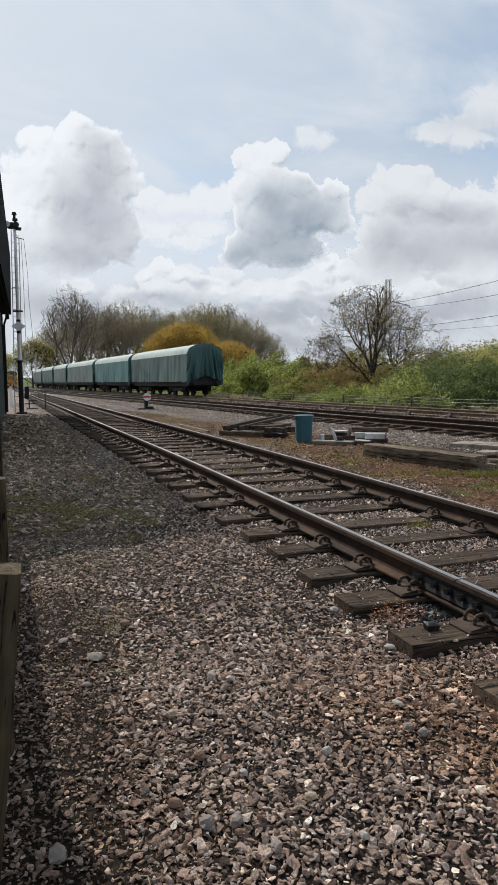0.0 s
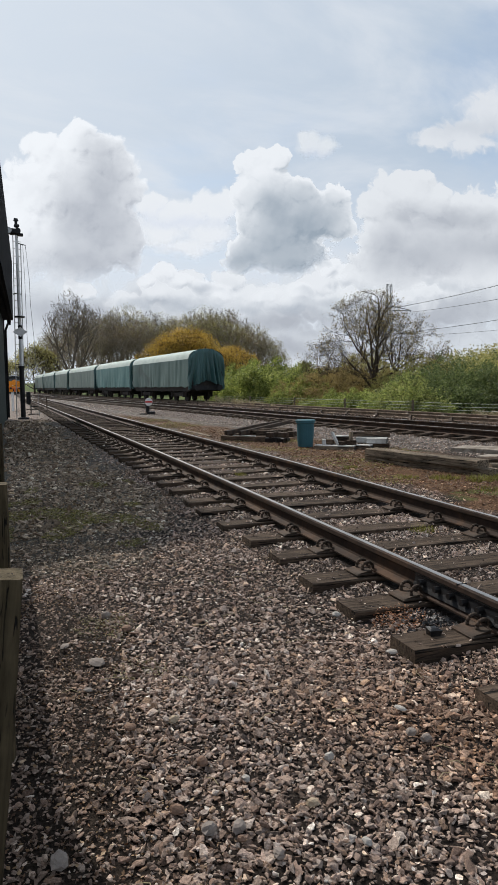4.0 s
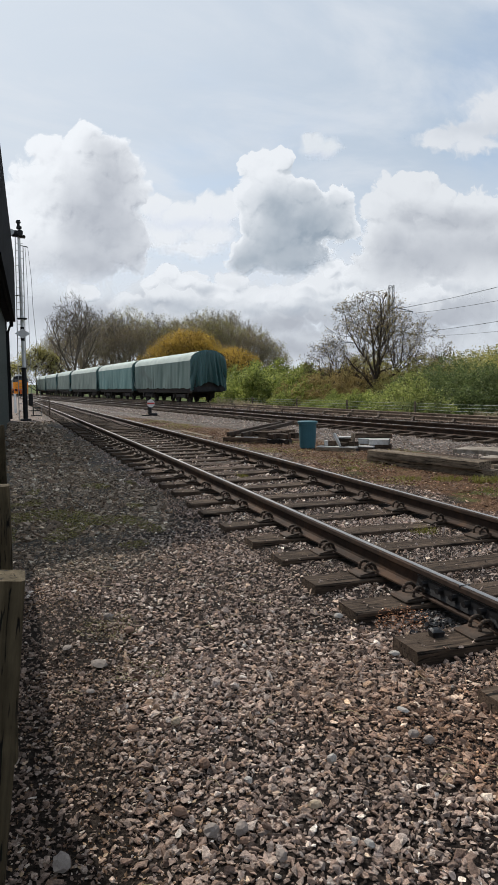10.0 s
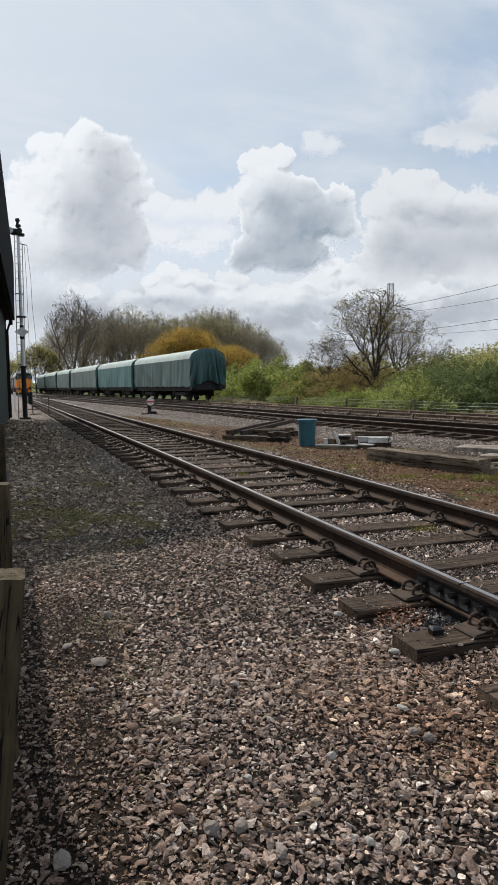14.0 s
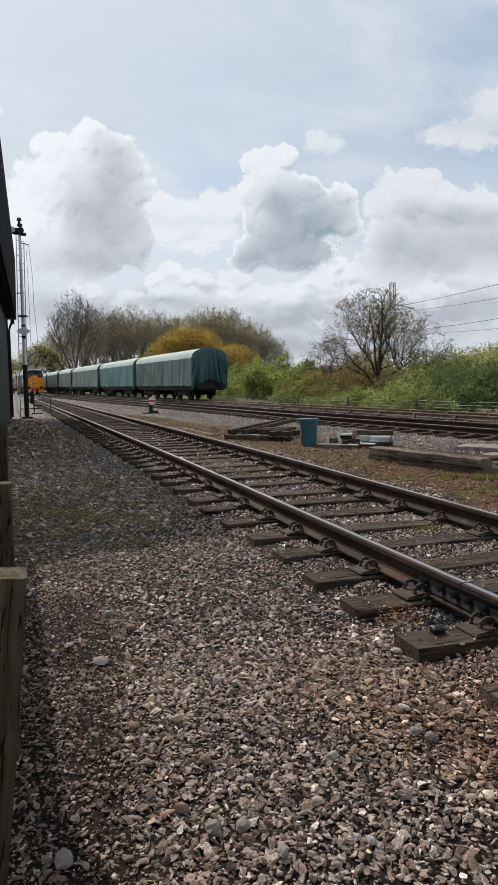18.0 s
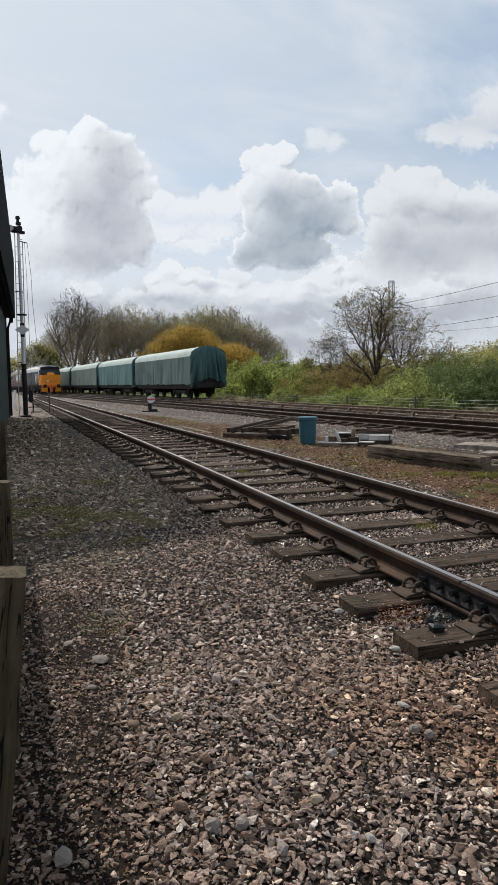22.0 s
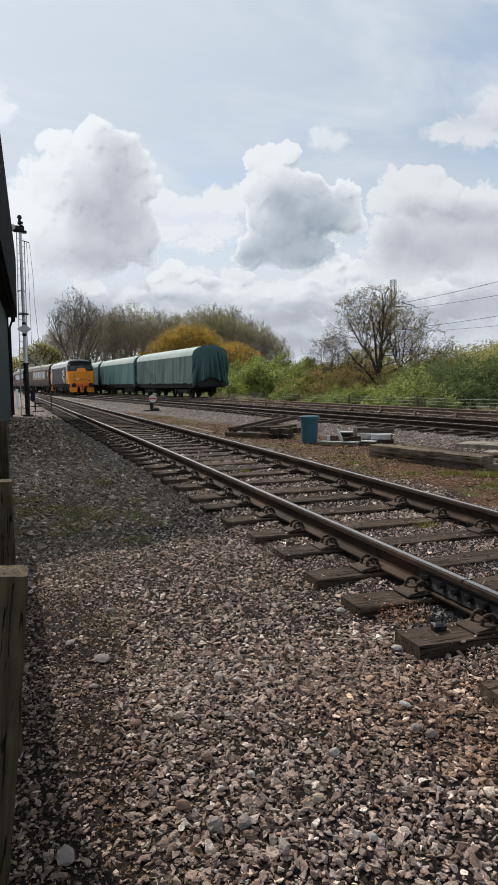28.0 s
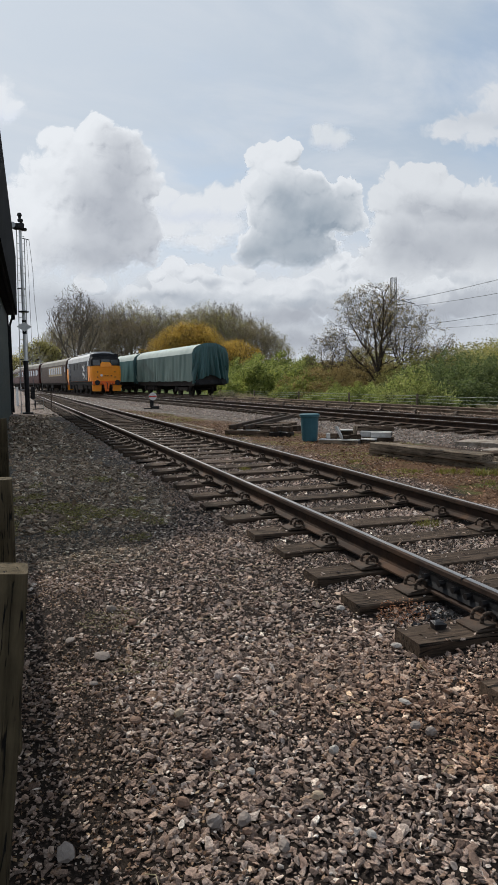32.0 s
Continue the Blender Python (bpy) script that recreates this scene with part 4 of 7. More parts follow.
def build_boards():
    """Boards nailed to the far side of the posts; they shade the strip of ground along the fence."""
    f = thing("board_fence", None, "weathered timber boards along the fence posts", "fence")
    for z, h in ((0.16, 0.17), (0.40, 0.17), (0.64, 0.17), (0.86, 0.15)):
        part("board", Geo().box((-0.175, 5.3, z), (0.025, 7.8, h), ch=0.004), M_POST, f)


build_boards()


def build_signal():
    s = thing("signal_mast", pose(*away(0.65, 28.63), GROUND + drop(31.8)), "tall white and black signal mast with ladder and lamp head", "signal")
    s.matrix_basis = s.matrix_basis @ Matrix.Scale(1.085, 4)
    part("base", Geo().tube((0, 0, -0.2), (0, 0, 2.12), 0.095, 0.095, 16).box((0, 0, 0.03), (0.42, 0.42, 0.10), ch=0.02), M_BLACK, s, "black lower mast")
    part("mast", Geo().tube((0, 0, 2.1), (0, 0, 7.3), 0.072, 0.056, 14), M_WHITE, s, "white mast")
    part("band", Geo().tube((0, 0, 3.2), (0, 0, 3.75), 0.078, 0.078, 14), M_BLACK, s, "black band")
    part("collar", Geo().tube((0, 0, 4.05), (0, 0, 4.10), 0.2, 0.2, 12).tube((0, 0, 2.06), (0, 0, 2.14), 0.13, 0.13, 12), M_BLACK, s)
    g = Geo().loft([[(0.285, y, 3.48), (0, y, 3.67), (-0.285, y, 3.48), (0, y, 3.29)] for y in (-0.13, -0.10)])
    part("diamond_sign", g, M_WHITE, s, "white diamond plate")
    # lamp head on the far side, with hood and lenses
    g = Geo().box((-0.12, 0, 7.38), (0.34, 0.24, 0.24), ch=0.05).box((0.12, 0.02, 7.28), (0.26, 0.30, 0.08), ch=0.02)
    head = part("signal_head", g, M_BLACK, s, "black signal lamp housing")
    for x in (-0.28, 0.05):
        part("lens_hood", Geo().tube((x, -0.12, 7.38), (x, -0.30, 7.38), 0.11, 0.11, 14), M_BLACK, head)
    part("lens", Geo().tube((-0.28, -0.26, 7.38), (-0.28, -0.305, 7.38), 0.09, 0.11, 14), M_GREYPAINT, head, "pale lens")
    part("finial", Geo().tube((0, 0, 7.55), (0, 0, 7.85), 0.06, 0.05, 10).tube((0, 0, 7.80), (0, 0, 7.90), 0.10, 0.07, 12).box((0.02, 0, 7.62), (0.2, 0.16, 0.10), ch=0.02), M_BLACK, s, "capped mast top")
    # ladder on its far left
    lad = part("ladder", Geo().tube((-0.25, 0.30, 0.0), (-0.13, 0.25, 7.3), 0.018, n=6).tube((0.06, 0.42, 0.0), (0.155, 0.36, 7.0), 0.018, n=6), M_GREYPAINT, s, "thin steel ladder rails")
    for k in range(24):
        z = 0.4 + k * 0.29
        part("rung", Geo().tube((-0.25 + 0.0164 * z, 0.30 - 0.0068 * z, z), (0.06 + 0.0136 * z, 0.42 - 0.0086 * z, z), 0.012, n=5), M_GREYPAINT, lad)
    for z in (2.2, 5.0):
        part("bracket", Geo().tube((0, 0, z), (-0.2, 0.28, z), 0.02, n=5).tube((0, 0, z), (0.09, 0.4, z), 0.02, n=5), M_BLACK, s)
    g = Geo().tube((0, 0, 6.95), (0.32, -0.02, 6.88), 0.018, n=5)
    part("outrigger", g, M_BLACK, s)
    g = Geo().bend([(0.32, -0.02, 6.88), (0.42, 0.0, 5.6), (0.43, 0.0, 4.6), (0.52, 0, 3.2), (0.60, 0, 1.2), (0.62, 0, 0.1)], 0.008, 5).bend([(0.22, 0, 6.9), (0.25, 0, 5.5), (0.26, 0.0, 2.4), (0.26, 0, 0.3)], 0.008, 5)
    part("stay_wire", g, M_CABLE, s, "thin hanging wires")
    g = Geo().box((0.22, -0.1, 0.85), (0.16, 0.16, 0.5), ch=0.02).tube((0.12, 0, 0.4), (0.55, -0.05, 0.4), 0.02, n=6).box((0.45, -0.05, 0.52), (0.3, 0.06, 0.04)).box((0.4, -0.05, 0.2), (0.42, 0.1, 0.04)).tube((0.3, -0.05, 0.2), (0.3, -0.05, 0.55), 0.02, n=6)
    part("control_gear", g, M_BLACK, s, "black control box and cranks")


build_signal()


def marker_post(x, y, h, w, mat, label):
    p = thing("marker_post", pose(*away(x, y), GROUND + drop(away(x, y)[1])), label, "post")
    part("shaft", Geo().box((0, 0, h / 2), (w, w, h), ch=0.01), mat, p)
    part("cap", Geo().box((0, 0, h + 0.012), (w + 0.02, w + 0.02, 0.024), ch=0.006), mat, p)


marker_post(0.35, 37.0, 1.1, 0.14, M_WHITE, "short white marker post beside the path")
marker_post(1.75, 32.0, 0.9, 0.05, M_PLATE, "thin rusty stake beside the track")


def build_disc():
    d = thing("ground_signal", pose(*away(5.95, 29.8), GROUND + drop(33.3), 0, 0, -12), "white disc ground signal with a red bar", "signal")
    part("disc", Geo().tube((0, 0, 0.62), (0, -0.03, 0.62), 0.19, 0.19, 28), M_WHITE, d, "white enamel disc")
    part("bar", Geo().box((0, -0.036, 0.62), (0.36, 0.01, 0.075)), M_RED, d, "red bar")
    part("lamp_case", Geo().box((0, 0.14, 0.62), (0.2, 0.22, 0.26), ch=0.03), M_BLACK, d)
    part("stem", Geo().box((-0.04, 0.1, 0.28), (0.14, 0.14, 0.5), ch=0.02).tube((-0.12, 0.05, 0.1), (-0.12, 0.05, 0.45), 0.025, n=6), M_BLACK, d)
    part("foot", Geo().box((0.12, 0.05, 0.07), (0.36, 0.3, 0.16), ch=0.02).box((-0.2, 0.05, 0.03), (0.5, 0.12, 0.06)), M_BLACK, d)


build_disc()


def build_bin():
    b = thing("bin", pose(*away(6.13, 13.5), GROUND + drop(13.9)), "round teal plastic bin standing by the timber heap", "bin")
    prof = [(0.15, 0.0), (0.17, 0.01), (0.185, 0.3), (0.195, 0.52), (0.20, 0.53), (0.215, 0.535), (0.215, 0.57), (0.2, 0.575)]
    ring = lambda r, z: [(r * math.cos(2 * math.pi * i / 28), r * math.sin(2 * math.pi * i / 28), z) for i in range(28)]
    part("drum", Geo().loft([ring(r, z) for r, z in prof]), M_BIN, b, smooth=False)
    part("lid", Geo().loft([ring(r, z) for r, z in ((0.218, 0.565), (0.222, 0.575), (0.222, 0.595), (0.20, 0.605), (0.02, 0.612))]), M_BIN, b, "flat lid")


build_bin()


def beam(name, a, b, w, h, mat, label, group="", roll=0.0, cat="timber"):
    """A squared beam lying from a to b (its underside's middle line)."""
    a, b = (Vector((*away(p[0], p[1]), p[2] + drop(away(p[0], p[1])[1]))) for p in (a, b))
    ln = (b - a).length
    q = (b - a).to_track_quat("X", "Z").to_matrix().to_4x4()
    g = Geo()
    rings, rnd = [], random.Random(hash((round(a.x, 2), round(a.y, 2))) & 255)
    for i in range(6):
        x = ln * i / 5
        e = [rnd.uniform(-0.006, 0.006) for _ in range(8)]
        c = 0.012
        rings.append([(x + e[0], -w / 2, 0), (x + e[1], w / 2, 0), (x + e[2], w / 2 + e[3], h - c), (x + e[2], w / 2 - c, h + e[4]), (x + e[5], -w / 2 + c, h + e[4]), (x + e[5], -w / 2 + e[6], h - c)])
    ob = part(name, g.loft(rings), mat, m=Matrix.Translation(a) @ q @ Matrix.Rotation(radians(roll), 4, "X"))
    tagged(ob, label, cat, group)
    return ob


Z0 = GROUND
# the long timbers beside the second track
TOP, LOW = "long weathered grey timber beam lying on another", "long weathered grey timber beam on the ground"
beam("timber_beam", (6.13, 10.7, Z0 - 0.02), (6.80, 8.2, Z0 - 0.02), 0.27, 0.13, M_TIMBER, LOW, "stacked timbers")
beam("timber_beam", (6.11, 10.63, Z0 + 0.115), (6.68, 8.32, Z0 + 0.115), 0.28, 0.12, M_TIMBER, TOP, "stacked timbers")
beam("timber_beam", (7.0, 8.55, Z0), (8.3, 7.9, Z0), 0.2, 0.14, M_TIMBER, "short weathered timber baulk", "stacked timbers")
beam("timber_beam", (6.98, 9.05, Z0), (8.1, 8.6, Z0 + 0.03), 0.12, 0.18, M_SLEEPER, "dark upended timber offcut", "stacked timbers", 18)
beam("timber_beam", (7.35, 8.75, Z0 + 0.1), (7.75, 8.5, Z0 + 0.26), 0.12, 0.12, M_PLATE, "rusty brown timber block", "stacked timbers", 30)
# a loose heap of squared offcuts with white-painted ends beyond the bin
HEAP_AT = Matrix.Translation((*away(6.14, 13.0), Z0 + drop(13.4) - 0.01)) @ Matrix.Rotation(radians(-29), 4, "Z")


def offcut(u, v, z, ln, w, h, turn, tilt, mat, ends=False, label=""):
    """A squared offcut in the heap: its near end's underside at (u, v, z), its length to the side, turned and tipped up."""
    m = HEAP_AT @ pose(u, v, z, 0, 0, turn) @ pose(0, 0, 0, 0, -tilt, 0)
    ob = part("timber_offcut", Geo().box((ln / 2, 0, h / 2), (ln, w, h), ch=0.005), mat, m=m)
    tagged(ob, label or ("white-painted timber offcut in a loose heap" if mat is M_PALE else "dark weathered timber offcut in a loose heap"), "timber", "heap of offcuts")
    if ends:
        for x in (0.0, ln):
            part("end_grain", Geo().box((x, 0, h / 2), (0.012, w - 0.02, h - 0.02), ch=0.003), M_BLACK, ob, "black-painted end")


offcut(0.00, 0.02, 0.00, 0.86, 0.22, 0.08, -14, 0, M_TIMBER, True)
offcut(0.01, 0.02, 0.082, 0.84, 0.24, 0.022, -14, 0, M_PALE)
offcut(0.62, 0.16, 0.00, 0.58, 0.22, 0.08, -14, 0, M_SLEEPER, True)
offcut(0.62, 0.16, 0.082, 0.58, 0.24, 0.022, -14, 0, M_PALE)
offcut(0.30, 0.30, 0.00, 0.80, 0.22, 0.10, -4, 0, M_SLEEPER)
offcut(0.90, 0.34, 0.00, 0.66, 0.24, 0.12, -6, 0, M_SLEEPER)
offcut(0.86, 0.40, 0.12, 0.66, 0.16, 0.12, -8, 0, M_PALE, True)
offcut(1.08, 0.22, 0.12, 0.42, 0.14, 0.11, -8, 0, M_PALE, True)
offcut(0.78, 0.52, 0.24, 0.80, 0.14, 0.10, -3, 0, M_SLEEPER)
offcut(0.44, 0.34, 0.10, 0.27, 0.18, 0.14, -20, 0, M_SLEEPER)
offcut(0.42, 0.30, 0.25, 0.36, 0.20, 0.03, -20, 3, M_PALE)
offcut(0.14, 0.02, 0.10, 0.07, 0.16, 0.12, 10, 0, M_PALE, False, "short white-painted block in a loose heap")
offcut(0.23, 0.08, 0.10, 0.15, 0.16, 0.11, -10, 0, M_SLEEPER)
offcut(0.47, -0.02, 0.09, 0.16, 0.14, 0.09, -24, 0, M_SLEEPER)
offcut(0.66, 0.00, 0.10, 0.13, 0.12, 0.10, -12, 0, M_SLEEPER)
offcut(0.46, -0.10, 0.10, 0.30, 0.07, 0.05, 160, 62, M_PALE, False, "white-painted plank leaning on the heap")
offcut(0.76, 0.08, 0.10, 0.27, 0.08, 0.07, 20, 84, M_TIMBER, False, "weathered stake standing in the heap")
offcut(0.72, -0.02, 0.10, 0.14, 0.10, 0.10, 8, 0, M_SLEEPER)
# old rails and sleepers heaped short of the bin
RAILS = [((4.98, 15.6), (7.35, 18.0), 0.16, 0.24), ((5.22, 15.25), (7.45, 17.5), 0.16, 0.26), ((5.1, 15.95), (7.2, 18.3), 0.12, 0.14)]
for a, b, z, z1 in RAILS:
    beam("scrap_rail", (*a, Z0 + z), (*b, Z0 + z1), 0.075, 0.10, M_PLATE, "rusty length of scrap rail in a heap", "scrap heap", cat="rail")
SCRAP = [((4.95, 15.75), (5.75, 14.85), 0.0), ((5.35, 16.3), (6.05, 15.3), 0.0), ((5.75, 16.6), (6.5, 15.6), 0.0), ((5.7, 15.6), (6.35, 15.05), 0.0), ((6.1, 16.3), (6.75, 15.5), 0.05), ((5.55, 15.75), (6.2, 15.25), 0.12), ((6.0, 15.9), (6.4, 15.3), 0.13), ((6.45, 16.7), (6.9, 16.1), 0.1)]
for a, b, z in SCRAP:
    beam("scrap_sleeper", (*a, Z0 + z), (*b, Z0 + z), 0.2, 0.13, M_SLEEPER, "dark old sleeper piece in a scrap heap", "scrap heap")
for a, b, z, w in (((5.66, 14.95), (5.92, 14.62), 0.0, 0.16), ((5.82, 14.80), (6.06, 14.50), 0.0, 0.14), ((5.97, 14.98), (6.22, 14.66), 0.0, 0.15), ((5.86, 14.90), (6.12, 14.78), 0.13, 0.10), ((6.02, 14.72), (6.10, 14.45), 0.13, 0.09), ((5.74, 14.78), (5.80, 14.62), 0.13, 0.10)):
    beam("scrap_iron", (*a, Z0 + z), (*b, Z0 + z), w, 0.12, M_PLATE if z else M_GREASE, "dark rusty iron casting in a scrap heap", "scrap heap", cat="scrap")
part("white_strip", Geo().box((0, 0, 0), (0.62, 0.05, 0.02)), M_PALE, m=pose(*away(5.32, 15.22), Z0 + drop(15.8) + 0.15, 0, 0, -48))
tagged(bpy.data.objects["white_strip"], "pale strip of wood on the scrap heap", "timber", "scrap heap")
beam("concrete_slab", (8.55, 11.4, Z0 - 0.02), (10.0, 8.9, Z0), 0.7, 0.12, M_CONC, "weathered pale concrete slab lying in the ballast", cat="slab")
beam("concrete_slab", (8.2, 10.2, Z0 - 0.04), (9.0, 8.2, Z0 - 0.03), 0.4, 0.10, M_CONC, "weathered brown concrete slab half sunk in the ground", cat="slab")
beam("old_kerb", (4.9, 19.8, Z0 - 0.02), (4.95, 16.9, Z0 - 0.02), 0.12, 0.06, M_TIMBER, "thin weathered timber edging beside the track", cat="edging")


# ---- wire fence on the bank ----
def fence_line(y):
    return 19.3 - 0.06 * y


def build_fence():
    f = thing("wire_fence", None, "wire fence with grey posts along the bank", "fence")
    ys = [6, 11, 16, 21, 27, 33, 39, 46, 53]
    for y in ys:
        part("post", Geo().box((0, 0, 0.2), (0.09, 0.09, 1.0), ch=0.01), M_TIMBER, f, m=pose(fence_line(y), y, GROUND - 0.1 + drop(y)))
    for z in (0.34, 0.48, 0.62):
        for a, b in zip(ys, ys[1:]):
            m = ((fence_line(a) + fence_line(b)) / 2, (a + b) / 2, GROUND - 0.1 + z - 0.02 + drop((a + b) / 2))
            span = Geo()
            span.bend([(fence_line(a), a, GROUND - 0.1 + z + drop(a)), m, (fence_line(b), b, GROUND - 0.1 + z + drop(b))], 0.007, 5)
            part("wire", span, M_WIRE, f, "pale green-grey wire")


build_fence()


# ---- trees and bushes ----
def from_arrays(name, v, f):
    """A mesh of triangles or quads from arrays."""
    me = bpy.data.meshes.new(name)
    v, f = np.asarray(v, np.float32), np.asarray(f, np.int32)
    k = f.shape[1]
    me.vertices.add(len(v))
    me.vertices.foreach_set("co", v.ravel())
    me.loops.add(f.size)
    me.loops.foreach_set("vertex_index", f.ravel())
    me.polygons.add(len(f))
    me.polygons.foreach_set("loop_start", np.arange(len(f), dtype=np.int32) * k)
    me.polygons.foreach_set("loop_total", np.full(len(f), k, np.int32))
    me.polygons.foreach_set("use_smooth", np.zeros(len(f), dtype=bool))
    me.update(calc_edges=True)
    return me


def leaves(centres, size, rng, flat=0.3):
    """Small four-sided leaves, each bent and turned at random."""
    n = len(centres)
    a = rng.normal(size=(n, 3))
    a /= np.linalg.norm(a, axis=1)[:, None]
    b = rng.normal(size=(n, 3))
    b -= (a * b).sum(1)[:, None] * a
    b /= np.linalg.norm(b, axis=1)[:, None]
    s = size * rng.uniform(0.6, 1.4, (n, 1))
    c = np.cross(a, b) * s * 0.25
    v = np.stack([centres - a * s, centres + b * s * 0.6 + c, centres + a * s, centres - b * s * 0.6 + c], 1).reshape(-1, 3)
    return v, np.arange(4 * n).reshape(-1, 4)


def grown(rng, crown, trunk_h, trunk_r, boughs, reach, levels, up, rise, lean, twig_r, dense):
    """A tree: a trunk, boughs that fan out of its upper part, and ever finer side shoots, all ending at the crown's
    rounded outline. crown: spheroids (x, y, z, rx, rz). Gives the limbs with their radii and the twig ends."""
    mid = np.array([c[:3] for c in crown], float)
    rad = np.array([(c[3], c[3], c[4]) for c in crown], float)
    segs, tips = [], []
    inside = lambda p: ((((p - mid) / rad) ** 2).sum(1)).min() < 1.0

    def shoot(p, d, length, r, level):
        n = max(2, int(round((9, 6, 4, 3, 2)[level] * rng.uniform(0.8, 1.2))))
        st, r0, was_in = length / n, r, inside(p)
        for i in range(n):
            t = (i + 1) / n
            d = d + rng.normal(0, (0.10, 0.15, 0.20, 0.24, 0.28)[level], 3)
            d[2] += up
            d /= np.linalg.norm(d)
            q = p + d * st * rng.uniform(0.8, 1.2)
            rr = max(twig_r, r0 * (1 - 0.72 * t))
            segs.append((p, q, r, rr))
            p, r = q, rr
            now = inside(p)
            if was_in and not now:
                break
            was_in = was_in or now
            if level < levels and i >= (2 if level == 0 else 1):
                for _ in range(1 + (rng.uniform() < (0.5, 0.3, 0.2, 0.1)[level] + dense)):
                    side = np.cross(d, rng.normal(size=3))
                    side /= np.linalg.norm(side) + 1e-9
                    a = radians(rng.uniform(28, 62))
                    shoot(p, d * math.cos(a) + side * math.sin(a), length * (0.72 - 0.36 * t) * rng.uniform(0.7, 1.15), max(twig_r, r * 0.6), level + 1)
        tips.append(p)

    p, trunk = np.array([0.0, 0.0, -0.4]), []
    for i in range(6):
        d = np.array([lean[0] + rng.normal(0, 0.07), lean[1] + rng.normal(0, 0.07), 1.0])
        q = p + d / np.linalg.norm(d) * (trunk_h + 0.4) / 6
        segs.append((p, q, trunk_r * (1.25 if i == 0 else 1 - 0.04 * (i - 1)), trunk_r * (1 - 0.04 * i)))
        trunk.append(q)
        p = q
    for k in range(boughs):
        az, el = 6.283 * k / boughs * 2.0 + rng.normal(0, 0.35), radians(rise[0] + (rise[1] - rise[0]) * (k + rng.uniform(0, 0.9)) / boughs)
        d = np.array([math.cos(az) * math.cos(el), math.sin(az) * math.cos(el), math.sin(el)])
        at = trunk[min(5, 3 + int(3 * k / boughs))]
        shoot(at, d, reach * rng.uniform(0.85, 1.1), trunk_r * rng.uniform(0.32, 0.54), 0)
    return segs, np.array(tips)


def tubes(segs, sides):
    """All limbs as one mesh of tubes."""
    n = len(segs)
    a, b = np.array([s[0] for s in segs]), np.array([s[1] for s in segs])
    ra, rb = np.array([s[2] for s in segs]), np.array([s[3] for s in segs])
    d = b - a
    d /= np.linalg.norm(d, axis=1)[:, None]
    ref = np.where(np.abs(d[:, 2:3]) < 0.9, np.array([[0, 0, 1.0]]), np.array([[1.0, 0, 0]]))
    s = np.cross(d, ref)
    s /= np.linalg.norm(s, axis=1)[:, None]
    t = np.cross(d, s)
    ang = 2 * np.pi * np.arange(sides) / sides
    off = s[:, None] * np.cos(ang)[None, :, None] + t[:, None] * np.sin(ang)[None, :, None]
    v = np.concatenate([a[:, None] + off * ra[:, None, None], b[:, None] + off * rb[:, None, None]], 1).reshape(-1, 3)
    i = np.arange(sides)
    q = np.stack([i, (i + 1) % sides, sides + (i + 1) % sides, sides + i], 1)
    f = (np.arange(n)[:, None, None] * 2 * sides + q[None]).reshape(-1, 4)
    return v, f


def make_tree(name, seed, crown, trunk_h, trunk_r, boughs, reach, leaf_mat, leaf_n, leaf_size, label, bark=None, twig_r=0.008, blob=0.2, levels=3, up=0.04, rise=(15, 85), lean=(0, 0), dense=0.0):
    rng = np.random.default_rng(seed)
    segs, tips = grown(rng, crown, trunk_h, trunk_r, boughs, reach, levels, up, rise, lean, twig_r, dense)
    t = thing(name, None, label, "tree")
    cut = trunk_r * 0.2
    part("trunk", from_arrays("trunk", *tubes([s for s in segs if s[2] > cut], 7)), bark or M_BARK, t, "crooked trunk and limbs")
    part("branchwork", from_arrays("branchwork", *tubes([s for s in segs if s[2] <= cut], 3)), bark or M_BARK, t, "fine bare branches and twigs")
    if leaf_n:
        c = tips[rng.integers(0, len(tips), leaf_n)] + rng.normal(size=(leaf_n, 3)) * blob
        part("crown", from_arrays("crown", *leaves(c, leaf_size, rng)), leaf_mat, t, "thin spring leaves")
    return t


